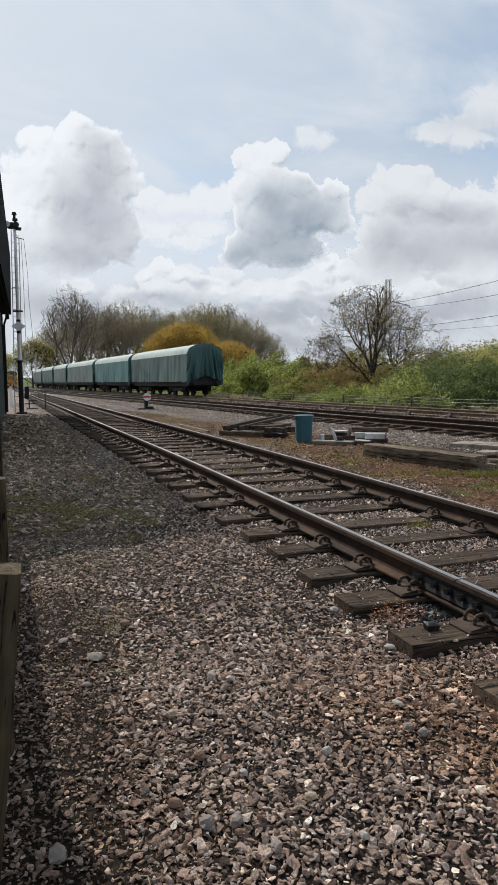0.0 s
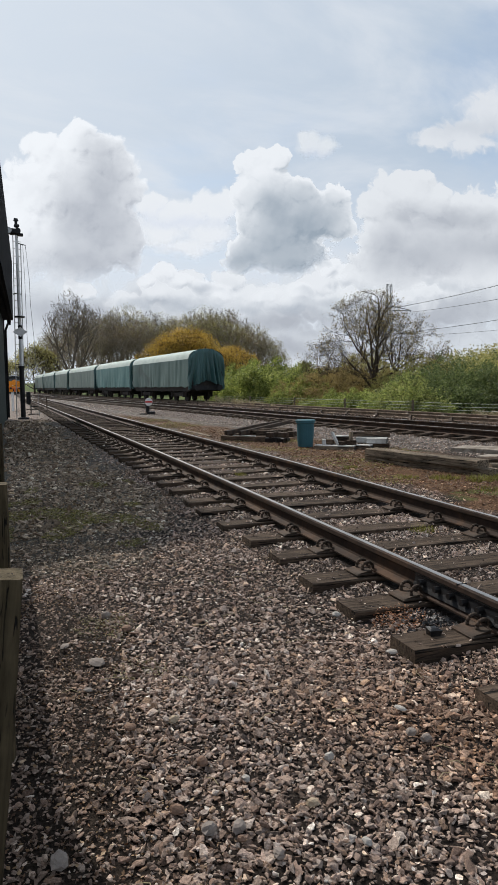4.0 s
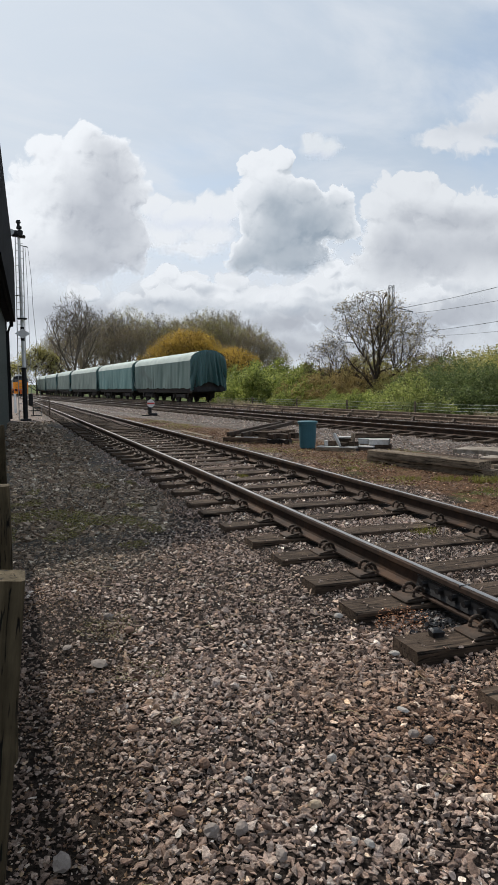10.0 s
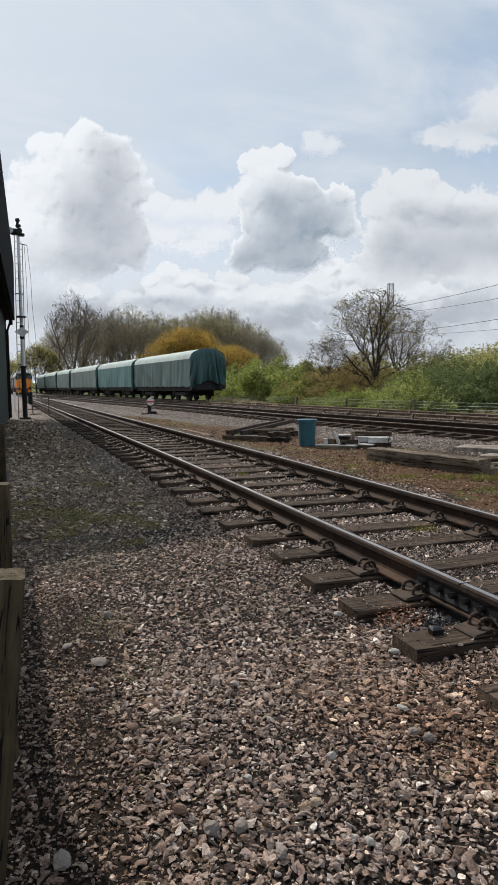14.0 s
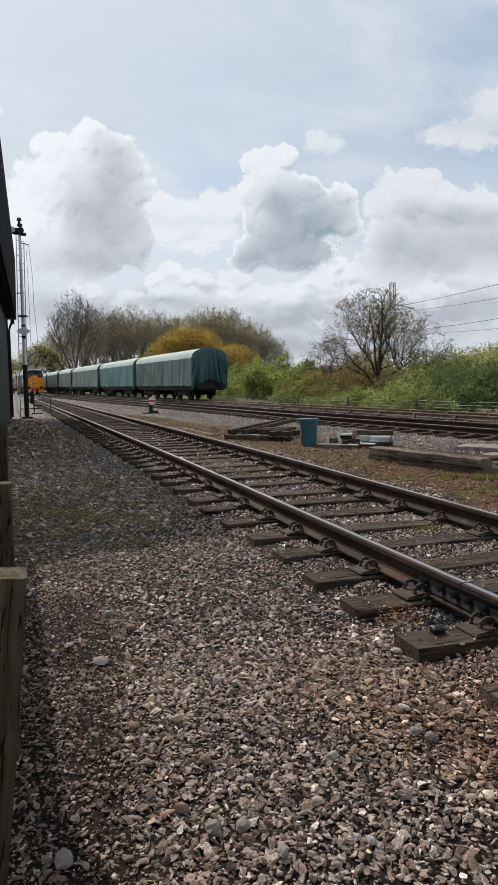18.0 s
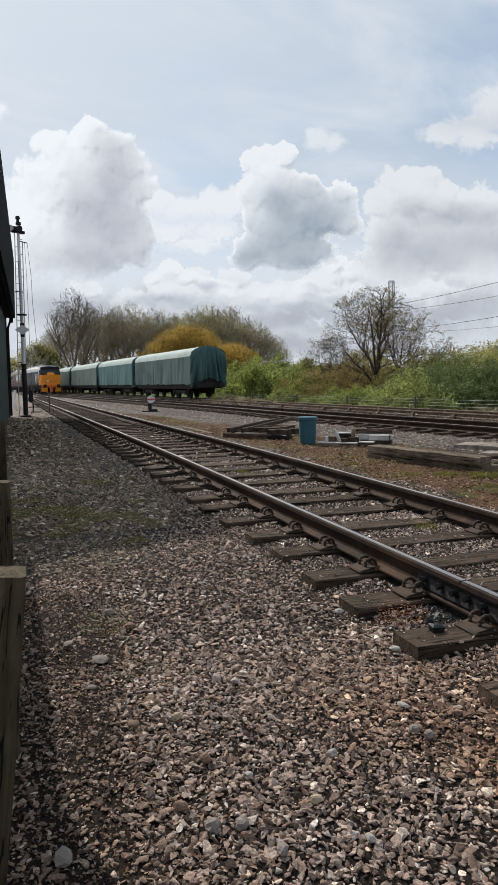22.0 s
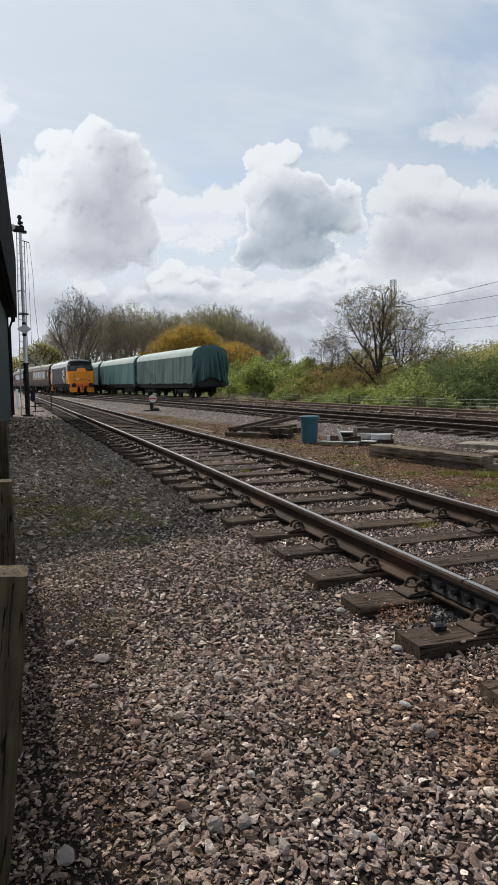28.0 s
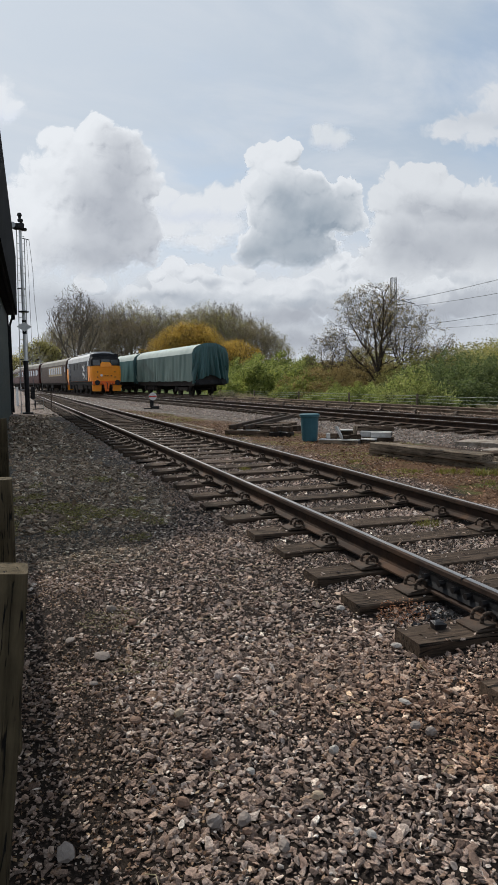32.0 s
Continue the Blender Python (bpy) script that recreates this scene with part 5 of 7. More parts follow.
def make_bush(name, seed, w, d, h, leaf_mat, n, size, label, stems=14):
    """A bush: clumps of leaves on an uneven outline, with stems showing below."""
    rng = np.random.default_rng(seed)
    t = thing(name, None, label, "bush")
    k = 18
    cl = np.stack([rng.uniform(-w / 2, w / 2, k), rng.uniform(-d / 2, d / 2, k), np.zeros(k)], 1)
    fall = 1 - 0.5 * (np.abs(cl[:, 0]) / (w / 2)) ** 2 - 0.2 * (np.abs(cl[:, 1]) / (d / 2)) ** 2
    cl[:, 2] = h * fall * rng.uniform(0.25, 0.74, k)
    rad = rng.uniform(0.20, 0.32, k) * h
    # each head is made of tight sprays set on a ball
    sp = 46
    u = rng.normal(size=(k, sp, 3))
    u[:, :, 2] = np.abs(u[:, :, 2]) * 1.1 - 0.35
    u /= np.linalg.norm(u, axis=2)[:, :, None]
    spray = cl[:, None] + u * (rad[:, None] * rng.uniform(0.72, 1.06, (k, sp)))[:, :, None]
    i, j = rng.integers(0, k, n), rng.integers(0, sp, n)
    c = spray[i, j] + rng.normal(size=(n, 3)) * (rad[i] * 0.10)[:, None] * np.array([1, 1, 1.2])
    low = n // 6
    c[:low, 2] *= rng.uniform(0.0, 0.8, low)
    c[:, 2] = np.maximum(c[:, 2], 0.03)
    part("foliage", from_arrays("foliage", *leaves(c, size, rng)), leaf_mat, t, "dense small leaves")
    segs = []
    for q in range(stems):
        a = np.array([rng.uniform(-w / 3, w / 3), rng.uniform(-d / 3, d / 3), -1.0])
        b = cl[rng.integers(0, k)]
        m = (a + b) / 2 + rng.normal(size=3) * 0.12
        segs += [(a, m, 0.03, 0.022, 0), (m, b, 0.022, 0.01, 0)]
    part("stems", from_arrays("stems", *tubes(segs, 5)), M_BARK, t, "bare brown stems")
    return t


def make_spray_bush(name, seed, w, h, leaf_mat, n, size, label, stems=90):
    """A bush of long arching shoots, leafy towards their drooping tips."""
    rng = np.random.default_rng(seed)
    t = thing(name, None, label, "bush")
    segs, at = [], []
    for _ in range(stems):
        az, reach = rng.uniform(0, 6.283), (w / 2) * rng.uniform(0.08, 1.0) ** 0.7
        side = np.array([math.cos(az), math.sin(az), 0.0])
        tip = max(0.25, h * (1.0 - (reach / (w / 2 + 0.25)) ** 1.4) * rng.uniform(0.78, 1.08))
        base = np.array([rng.normal(0, 0.12) * w * 0.5, rng.normal(0, 0.12) * w * 0.5, -0.6])
        last = base
        for k in range(1, 8):
            q = k / 7
            p = base + side * reach * q ** 1.3 + np.array([0, 0, (tip + 0.6) * (1.35 * q - 0.35 * q ** 3.2)]) + rng.normal(0, 0.03, 3)
            segs.append((last, p, 0.022 * (1.05 - q) + 0.004, 0.022 * (1.05 - q - 0.12) + 0.004))
            if q > 0.3:
                for _ in range(3):
                    e = p + rng.normal(0, 0.16, 3) + np.array([0, 0, -0.03])
                    segs.append((p, e, 0.006, 0.003))
                    at += [e, (p + e) / 2]
            last = p
    at = np.array(at)
    c = at[rng.integers(0, len(at), n)] + rng.normal(size=(n, 3)) * np.array([0.07, 0.07, 0.05])
    c[:, 2] = np.maximum(c[:, 2], 0.02)
    part("foliage", from_arrays("foliage", *leaves(c, size, rng)), leaf_mat, t, "pale green young leaves on drooping sprays")
    part("stems", from_arrays("stems", *tubes(segs, 4)), M_BARK, t, "thin arching brown stems")
    return t


def ray_place(px, py, dist):
    """A place dist metres off, in the middle pose's view, px and py from its centre (in units of the focal length)."""
    m = aim(19.44, -5.055, -0.62)
    return m.translation + (m.to_3x3() @ Vector((px, py, -1))) * dist


def place(ob, u, dist, z=GROUND, turn=0.0, k=1.0):
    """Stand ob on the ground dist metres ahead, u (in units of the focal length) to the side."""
    p = ray_place(u, 0, dist)
    ob.matrix_basis = Matrix.Translation((p.x, p.y, z + drop(min(p.y, 170.0)))) @ Matrix.Rotation(turn, 4, "Z") @ Matrix.Diagonal((k, k, k, 1))
    return ob


U = lambda x: (x - 441) / 1204

oak = make_tree("oak_tree", 5, [(-0.4, 0, 6.0, 3.8, 3.5), (-1.2, 0, 5.0, 3.4, 2.3), (1.0, 0, 5.2, 3.0, 2.5)], 2.8, 0.25, 11, 5.6, L_OAK, 13000, 0.042, "large spreading oak just coming into leaf", twig_r=0.0065, blob=0.10, levels=3, up=0.012, rise=(-2, 88), dense=0.32)
place(oak, U(664), 55, -0.9)
oak2 = make_tree("oak_tree", 17, [(1.9, 0, 5.4, 2.4, 2.7), (2.6, 0.2, 4.6, 2.3, 1.9)], 2.9, 0.16, 8, 4.6, L_OAK, 6000, 0.042, "leaning oak just coming into leaf beside a larger one", twig_r=0.0065, blob=0.10, levels=3, up=0.012, rise=(5, 85), lean=(0.36, 0), dense=0.32)
place(oak2, U(688), 55.5, -0.9)
small = make_tree("young_tree", 9, [(-0.2, 0, 4.0, 1.9, 2.2), (-0.4, 0, 2.8, 1.9, 1.4)], 2.0, 0.09, 7, 3.4, L_OAK, 900, 0.045, "slender bare young tree beside the oak", twig_r=0.006, levels=3, rise=(20, 85), dense=0.3)
place(small, U(582), 53, -0.9)

# the far woods: bare trees, many alike
FULL, TALL, WIDE = [(0, 0, 10.5, 5.2, 6.2), (0.5, 0, 7.5, 4.8, 4.5)], [(0, 0, 11, 4.4, 6.5), (0.4, 0, 8, 4.2, 4.6)], [(0, 0, 8.8, 6.4, 5.6), (2, 0, 7.0, 5.0, 4.0), (-2.5, 1, 7.0, 4.5, 4.0)]
KINDS = [make_tree("bare_tree", 20 + i, cr, 3.4, 0.40, 8, rc, lm, lf, 0.065, lb, M_TWIG if i else M_TALLTWIG, 0.022, 0.3, 3, 0.07, (35, 88), dense=dn)
         for i, (cr, rc, dn, lm, lf, lb) in enumerate(((TALL, 12, 0.2, L_OLIVE, 300, "tall bare grey-brown tree in the wood"), (FULL, 11, -0.1, L_OLIVE, 6000, "tall tree in thin olive leaf in the wood"), (WIDE, 10, -0.1, L_RUSSET, 3600, "broad bare brown tree in the wood"), (FULL, 11, -0.1, L_OLIVE, 900, "rounded bare tree in the wood")))]
WOOD = [(136, 150, 1.26, 0), (148, 158, 1.12, 3), (116, 172, 0.86, 3), (168, 182, 0.98, 2), (188, 186, 1.02, 0), (205, 178, 0.98, 3), (222, 185, 1.02, 0), (240, 180, 0.98, 2), (258, 176, 0.94, 3), (275, 184, 0.98, 0), (292, 180, 1.00, 1),
        (312, 176, 0.92, 2), (330, 186, 0.96, 1), (350, 178, 0.98, 3), (368, 172, 1.00, 1), (386, 176, 1.02, 0), (404, 170, 0.97, 1), (420, 178, 0.95, 3), (436, 172, 0.90, 2), (452, 180, 0.86, 1), (466, 174, 0.78, 3), (482, 180, 0.70, 1), (497, 186, 0.56, 1),
        (98, 190, 0.75, 1), (150, 205, 0.95, 2), (232, 210, 1.08, 1), (320, 205, 1.05, 2), (412, 205, 1.05, 3), (195, 205, 1.0, 3), (365, 205, 1.05, 1)]
rw = random.Random(4)
used = set()
for x, d, k, i in WOOD:
    ob = KINDS[i] if i not in used else copy_thing(KINDS[i], pose(0, 0, 0))
    used.add(i)
    tagged(ob, group="trees of the far wood")
    place(ob, U(x), d, -0.5, rw.uniform(0, 6.28), k * 1.20 * d / 176)

GOLD = [(0, 0, 5.2, 4.6, 3.0), (3.4, 0, 3.8, 3.2, 2.2), (-3.4, 0, 3.9, 3.2, 2.2)]
gold = make_tree("golden_tree", 31, GOLD, 1.5, 0.2, 9, 6.5, L_GOLD, 26000, 0.075, "broad tree in golden-yellow young leaf", twig_r=0.02, blob=0.30)
place(gold, U(335), 92, -0.5, 0, 1.08)
gold2 = copy_thing(gold, pose(0, 0, 0))
place(gold2, U(410), 80, -0.8, 2.0, 0.76)
left = make_tree("olive_tree", 41, [(0, 0, 6.0, 4.2, 3.4), (2.0, 0, 4.5, 3.0, 2.4), (-2, 0, 4.5, 3, 2.4)], 1.8, 0.2, 9, 7.0, L_OLIVE, 11000, 0.10, "rounded olive-green tree beyond the signal", twig_r=0.025, blob=0.35)
place(left, U(70), 150, -0.3, 0, 1.12)
left2 = copy_thing(left, pose(0, 0, 0))
place(left2, U(18), 170, -0.3, 2.2, 0.9)

BUSHES = [make_bush("green_bush", 51, 5.0, 3.5, 3.2, L_GREEN, 13000, 0.062, "dense fresh green bush on the bank"), make_bush("dark_bush", 52, 6.0, 4.0, 4.2, L_DARK, 16000, 0.06, "dense dark green bush on the bank"),
          make_bush("russet_bush", 53, 5.0, 3.5, 3.4, L_RUSSET, 12000, 0.05, "russet-brown leafing scrub on the bank"), make_bush("dry_reeds", 54, 3.0, 1.4, 1.2, L_DRY, 2500, 0.05, "pale dry grass and reeds by the fence", 40),
          make_bush("olive_bush", 55, 6.0, 4.0, 4.4, L_OLIVE, 14000, 0.06, "tall olive-green bush on the bank")]
BANK = [(440, 60, 0, 1.35), (470, 58, 0, 1.40), (505, 56, 0, 1.3), (430, 68, 0, 1.62), (485, 66, 0, 1.66), (530, 62, 2, 1.2), (560, 52, 2, 1.15), (600, 57, 2, 1.1), (610, 44, 0, 0.68), (575, 46, 0, 0.66), (645, 45, 0, 0.66), (640, 62, 2, 1.2), (530, 52, 0, 0.95),
        (690, 42, 0, 0.80), (700, 62, 2, 1.2), (735, 54, 4, 1.05), (770, 46, 1, 0.98), (800, 44, 1, 0.98), (835, 42, 1, 0.95), (870, 40, 1, 0.95), (815, 62, 4, 1.25), (850, 54, 4, 1.15), (885, 48, 4, 1.15), (775, 60, 4, 1.15), (905, 40, 1, 1.0), (930, 44, 4, 1.1), (665, 62, 2, 1.25), (870, 62, 4, 1.35),
        (395, 62, 0, 0.6), (415, 57, 0, 0.7), (420, 78, 0, 1.6), (520, 75, 0, 1.6), (460, 80, 0, 1.7), (590, 70, 2, 1.5), (640, 75, 4, 1.4), (560, 78, 0, 1.6)]
used = set()
for x, d, i, k in BANK:
    ob = BUSHES[i] if i not in used else copy_thing(BUSHES[i], pose(0, 0, 0))
    used.add(i)
    tagged(ob, group="bushes on the bank")
    place(ob, U(x), d, -0.9, rw.uniform(-0.6, 0.6), k)
for k, (x, d, sc) in enumerate(((722, 38, 1.10), (758, 36.5, 0.76))):
    ob = make_spray_bush("arching_bush", 57, 4.6, 2.7, L_SPRAY, 15000, 0.05, "arching bush in pale fresh green leaf by the fence") if k == 0 else copy_thing(ob, pose(0, 0, 0))
    tagged(ob, group="bushes on the bank")
    place(ob, U(x), d, -0.9, 1.9 * k, sc)
for j, (x, d, k) in enumerate([(400, 48, 0.9), (430, 45, 0.8), (455, 43, 0.7), (490, 40, 0.6), (530, 38, 0.55), (560, 36, 0.5), (850, 30, 0.5), (880, 29, 0.5)]):
    ob = BUSHES[3] if j == 0 else copy_thing(BUSHES[3], pose(0, 0, 0))
    tagged(ob, group="dry reeds by the fence")
    place(ob, U(x), d, -0.4, rw.uniform(-0.6, 0.6), k)


# ---- pylon and its lines ----
def build_pylon():
    base = ray_place(U(691), 0, 300)
    p = thing("pylon", Matrix.Translation((base.x, base.y, -4.6)) @ Matrix.Rotation(radians(-9.3), 4, "Z"), "tall lattice steel electricity pylon beyond the trees", "pylon")
    H = 47.0
    wid = lambda z: 3.4 - 2.3 * min(z / 30, 1) - 0.15 * max(0, (z - 30) / 20)
    g = Geo()
    cs = [(-1, -1), (1, -1), (1, 1), (-1, 1)]
    zs = [0, 7, 13, 18.5, 23.5, 28, 32, 35.5, 39, 42, 44.5, 46, H]
    for z0, z1 in zip(zs, zs[1:]):
        a, b = wid(z0), wid(z1)
        for k in range(4):
            (x0, y0), (x1, y1) = cs[k], cs[(k + 1) % 4]
            g.tube((x0 * a, y0 * a, z0), (x0 * b, y0 * b, z1), 0.11, n=4)
            g.tube((x0 * a, y0 * a, z0), (x1 * b, y1 * b, z1), 0.045, n=4)
            g.tube((x1 * a, y1 * a, z0), (x0 * b, y0 * b, z1), 0.045, n=4)
            g.tube((x0 * b, y0 * b, z1), (x1 * b, y1 * b, z1), 0.05, n=4)
    part("lattice", g, M_PYLON, p, "grey steel lattice")
    for z, r in ((35.7, 10.0), (25.7, 12.5), (16.2, 10.5)):
        g = Geo()
        for s in (-1, 1):
            for y in (-1, 1):
                g.tube((s * wid(z), y * wid(z), z), (s * r, 0, z + 0.3), 0.12, n=4)
                g.tube((s * wid(z), y * wid(z), z + 2.2), (s * r, 0, z + 0.3), 0.10, n=4)
            g.tube((s * r, 0, z + 0.3), (s * r, 0, z - 0.5), 0.14, n=5)
        part("cross_arm", g, M_PYLON, p)
    w = p.matrix_basis
    lines = thing("power_lines", None, "thin sagging high-voltage cables strung from the pylon", "cables")
    for z, r in ((38.0, 10.0), (28.0, 12.5), (18.5, 10.5)):
        for s in (-1, 1):
            for e in (-0.25, 0.25):
                a = w @ Vector((s * r + e, 0, z - 2.8))
                b = a + Vector((-46, -280, 4.0))
                g = Geo()
                pts = [a.lerp(b, k / 14) - Vector((0, 0, 5 * 4 * (k / 14) * (1 - k / 14))) for k in range(15)]
                g.bend(pts, 0.045, 4)
                part("cable", g, M_CABLE, lines)


build_pylon()


# ---- clouds: distant banks of vapour, far behind everything ----
def warp(n, o, seed, scale, amount, detail=6):
    """o pushed about by billows of one scale."""
    w = n.node("ShaderNodeTexNoise")
    n.put(w.inputs["Vector"], n.mapping(o, (1, 1, 1), (seed * 91, seed * 37, seed)))
    w.inputs["Scale"].default_value, w.inputs["Detail"].default_value, w.inputs["Roughness"].default_value = scale, detail, 0.55
    sub = n.node("ShaderNodeVectorMath")
    sub.operation = "SUBTRACT"
    n.put(sub.inputs[0], w.outputs["Color"])
    sub.inputs[1].default_value = (0.5, 0.5, 0.5)
    sc = n.node("ShaderNodeVectorMath")
    sc.operation = "SCALE"
    n.put(sc.inputs[0], sub.outputs[0])
    sc.inputs["Scale"].default_value = amount
    ad = n.node("ShaderNodeVectorMath")
    ad.operation = "ADD"
    n.put(ad.inputs[0], o)
    n.put(ad.inputs[1], sc.outputs[0])
    return ad.outputs[0]


def blobs(n, v, lobes, soft):
    """How deep inside a heap of rounded lobes a point lies (0 at the rim)."""
    x, y, _ = n.xyz(v)
    dens = None
    for cx, cy, rx, ry in lobes:
        dx = n.math("DIVIDE", n.math("SUBTRACT", x, cx), rx)
        dy = n.math("DIVIDE", n.math("SUBTRACT", y, cy), ry)
        d = n.math("SUBTRACT", 1.0, n.math("SQRT", n.math("ADD", n.math("MULTIPLY", dx, dx), n.math("MULTIPLY", dy, dy))))
        if dens is None:
            dens = d
        else:
            k = n.node("ShaderNodeMath")
            k.operation = "SMOOTH_MAX"
            n.put(k.inputs[0], dens)
            n.put(k.inputs[1], d)
            k.inputs[2].default_value = soft
            dens = k.outputs[0]
    return dens


def cloud_material(name, lobes, shade_lobes, unit, soft, lit, shade, seed=0.0, base=None, rag=1.0, grey=1.0, cover=1.0):
    """Glowing vapour, white at its thin rim; the second lobes paint grey shade in its heart."""
    m = bpy.data.materials.new(name)
    m.use_nodes = True
    n = N(m.node_tree)
    n.t.nodes.clear()
    o = n.mapping(n.node("ShaderNodeTexCoord").outputs["Object"], (1 / unit, 1 / unit, 1))
    def billows(at):
        """Depth inside the heap, its surface broken into heads of three sizes."""
        v = warp(n, at, seed, 0.020, 36.0 * rag, 2)
        v = warp(n, v, seed + 4.1, 0.075, 11.0 * rag, 2)
        e = blobs(n, v, lobes, 0.16)
        for k, (scale, amount) in enumerate(((0.018, 0.34), (0.042, 0.22), (0.10, 0.13), (0.23, 0.07))):
            d = n.node("ShaderNodeTexVoronoi")
            d.voronoi_dimensions, d.feature = "2D", "SMOOTH_F1"
            n.put(d.inputs["Vector"], n.mapping(v, (1, 1, 1), (seed * 31 + 7 * k, seed * 17, 0)))
            d.inputs["Scale"].default_value = scale
            d.inputs["Smoothness"].default_value = 0.25
            e = n.math("ADD", e, n.math("MULTIPLY", n.math("SUBTRACT", 0.42, d.outputs["Distance"]), amount * (0.5 + 0.5 * rag)))
        return e, v

    edge, v = billows(o)
    ahead, _ = billows(n.mapping(o, (1, 1, 1), (-5.0, 9.0, 0.0)))
    y = n.xyz(v)[1]
    crisp = n.step(edge, 0.0, soft)
    if base is not None:  # the underside fades
        low = n.step(y, base + 70, base - 25)
        f = n.node("ShaderNodeMix")
        n.put(f.inputs[0], low)
        n.put(f.inputs[2], crisp)
        n.put(f.inputs[3], n.step(n.math("SUBTRACT", edge, n.math("MULTIPLY", low, 0.2)), -0.15, 0.7))
        alpha = f.outputs[0]
    else:
        alpha = crisp
    alpha = n.math("MULTIPLY", alpha, cover)
    # painted shade: the grey heart, and the sides of the heads turned from the sun
    tv = warp(n, o, seed + 2.2, 0.012, 60.0, 4)
    heart = n.step(blobs(n, tv, shade_lobes, 0.5), -1.0, 0.9)
    relief = n.math("SUBTRACT", ahead, edge)
    inner = n.step(edge, 0.7, 0.1)
    relief = n.math("MULTIPLY", relief, n.math("ADD", n.math("MULTIPLY", inner, 1.1), 0.10))
    puff = n.noise(warp(n, o, seed + 9.0, 0.03, 30.0, 3), 0.020, 5, 0.5)
    rim = n.step(edge, 0.0, 0.30)
    tone = n.math("MULTIPLY", n.math("ADD", n.math("MULTIPLY", heart, 0.80), n.math("MULTIPLY", n.step(puff, 0.35, 0.75), 0.16)), rim)
    tone = n.math("ADD", tone, n.math("MULTIPLY", relief, 0.9))
    tone = n.math("MULTIPLY", tone, grey, True)
    col = n.mix(tone, lit, shade)
    em = n.node("ShaderNodeEmission")
    n.put(em.inputs[0], col)
    tr = n.node("ShaderNodeBsdfTransparent")
    mx = n.node("ShaderNodeMixShader")
    n.put(mx.inputs[0], alpha)
    n.put(mx.inputs[1], tr.outputs[0])
    n.put(mx.inputs[2], em.outputs[0])
    out = n.node("ShaderNodeOutputMaterial")
    n.put(out.inputs[0], mx.outputs[0])
    return m


def cloud(name, dist, box, lobes, shade_lobes, drift, label, base=None, **k):
    """A far bank of cloud. Places in thousandths (1/1204) of the focal length, right and up of the view's centre."""
    unit = dist / 1204
    m = aim(19.44, -5.055, -0.62)
    x0, x1, y0, y1 = box
    cx, cy = (x0 + x1) / 2, (y0 + y1) / 2
    g = Geo()
    nx, ny = 10, 6
    g.add([((x0 + (x1 - x0) * i / nx - cx) * unit, (y0 + (y1 - y0) * j / ny - cy) * unit, 0) for j in range(ny + 1) for i in range(nx + 1)],
          [(j * (nx + 1) + i, j * (nx + 1) + i + 1, (j + 1) * (nx + 1) + i + 1, (j + 1) * (nx + 1) + i) for j in range(ny) for i in range(nx)])
    here = lambda ls: [(a - cx, b - cy, c, d) for a, b, c, d in ls]
    mat = cloud_material(name, here(lobes), here(shade_lobes), unit, base=None if base is None else 784 - base - cy, **k)
    ob = part(name, g, mat, m=m @ pose(cx * unit, cy * unit, -dist))
    tagged(ob, label, "cloud", "clouds", "structure")
    return ob, drift * unit, m.to_3x3() @ Vector((1, 0, 0))


def lobe(x, y, rx, ry):
    return (x - 441, 784 - y, rx, ry)


def cbox(x0, x1, y0, y1):
    return (x0 - 441, x1 - 441, 784 - y1, 784 - y0)


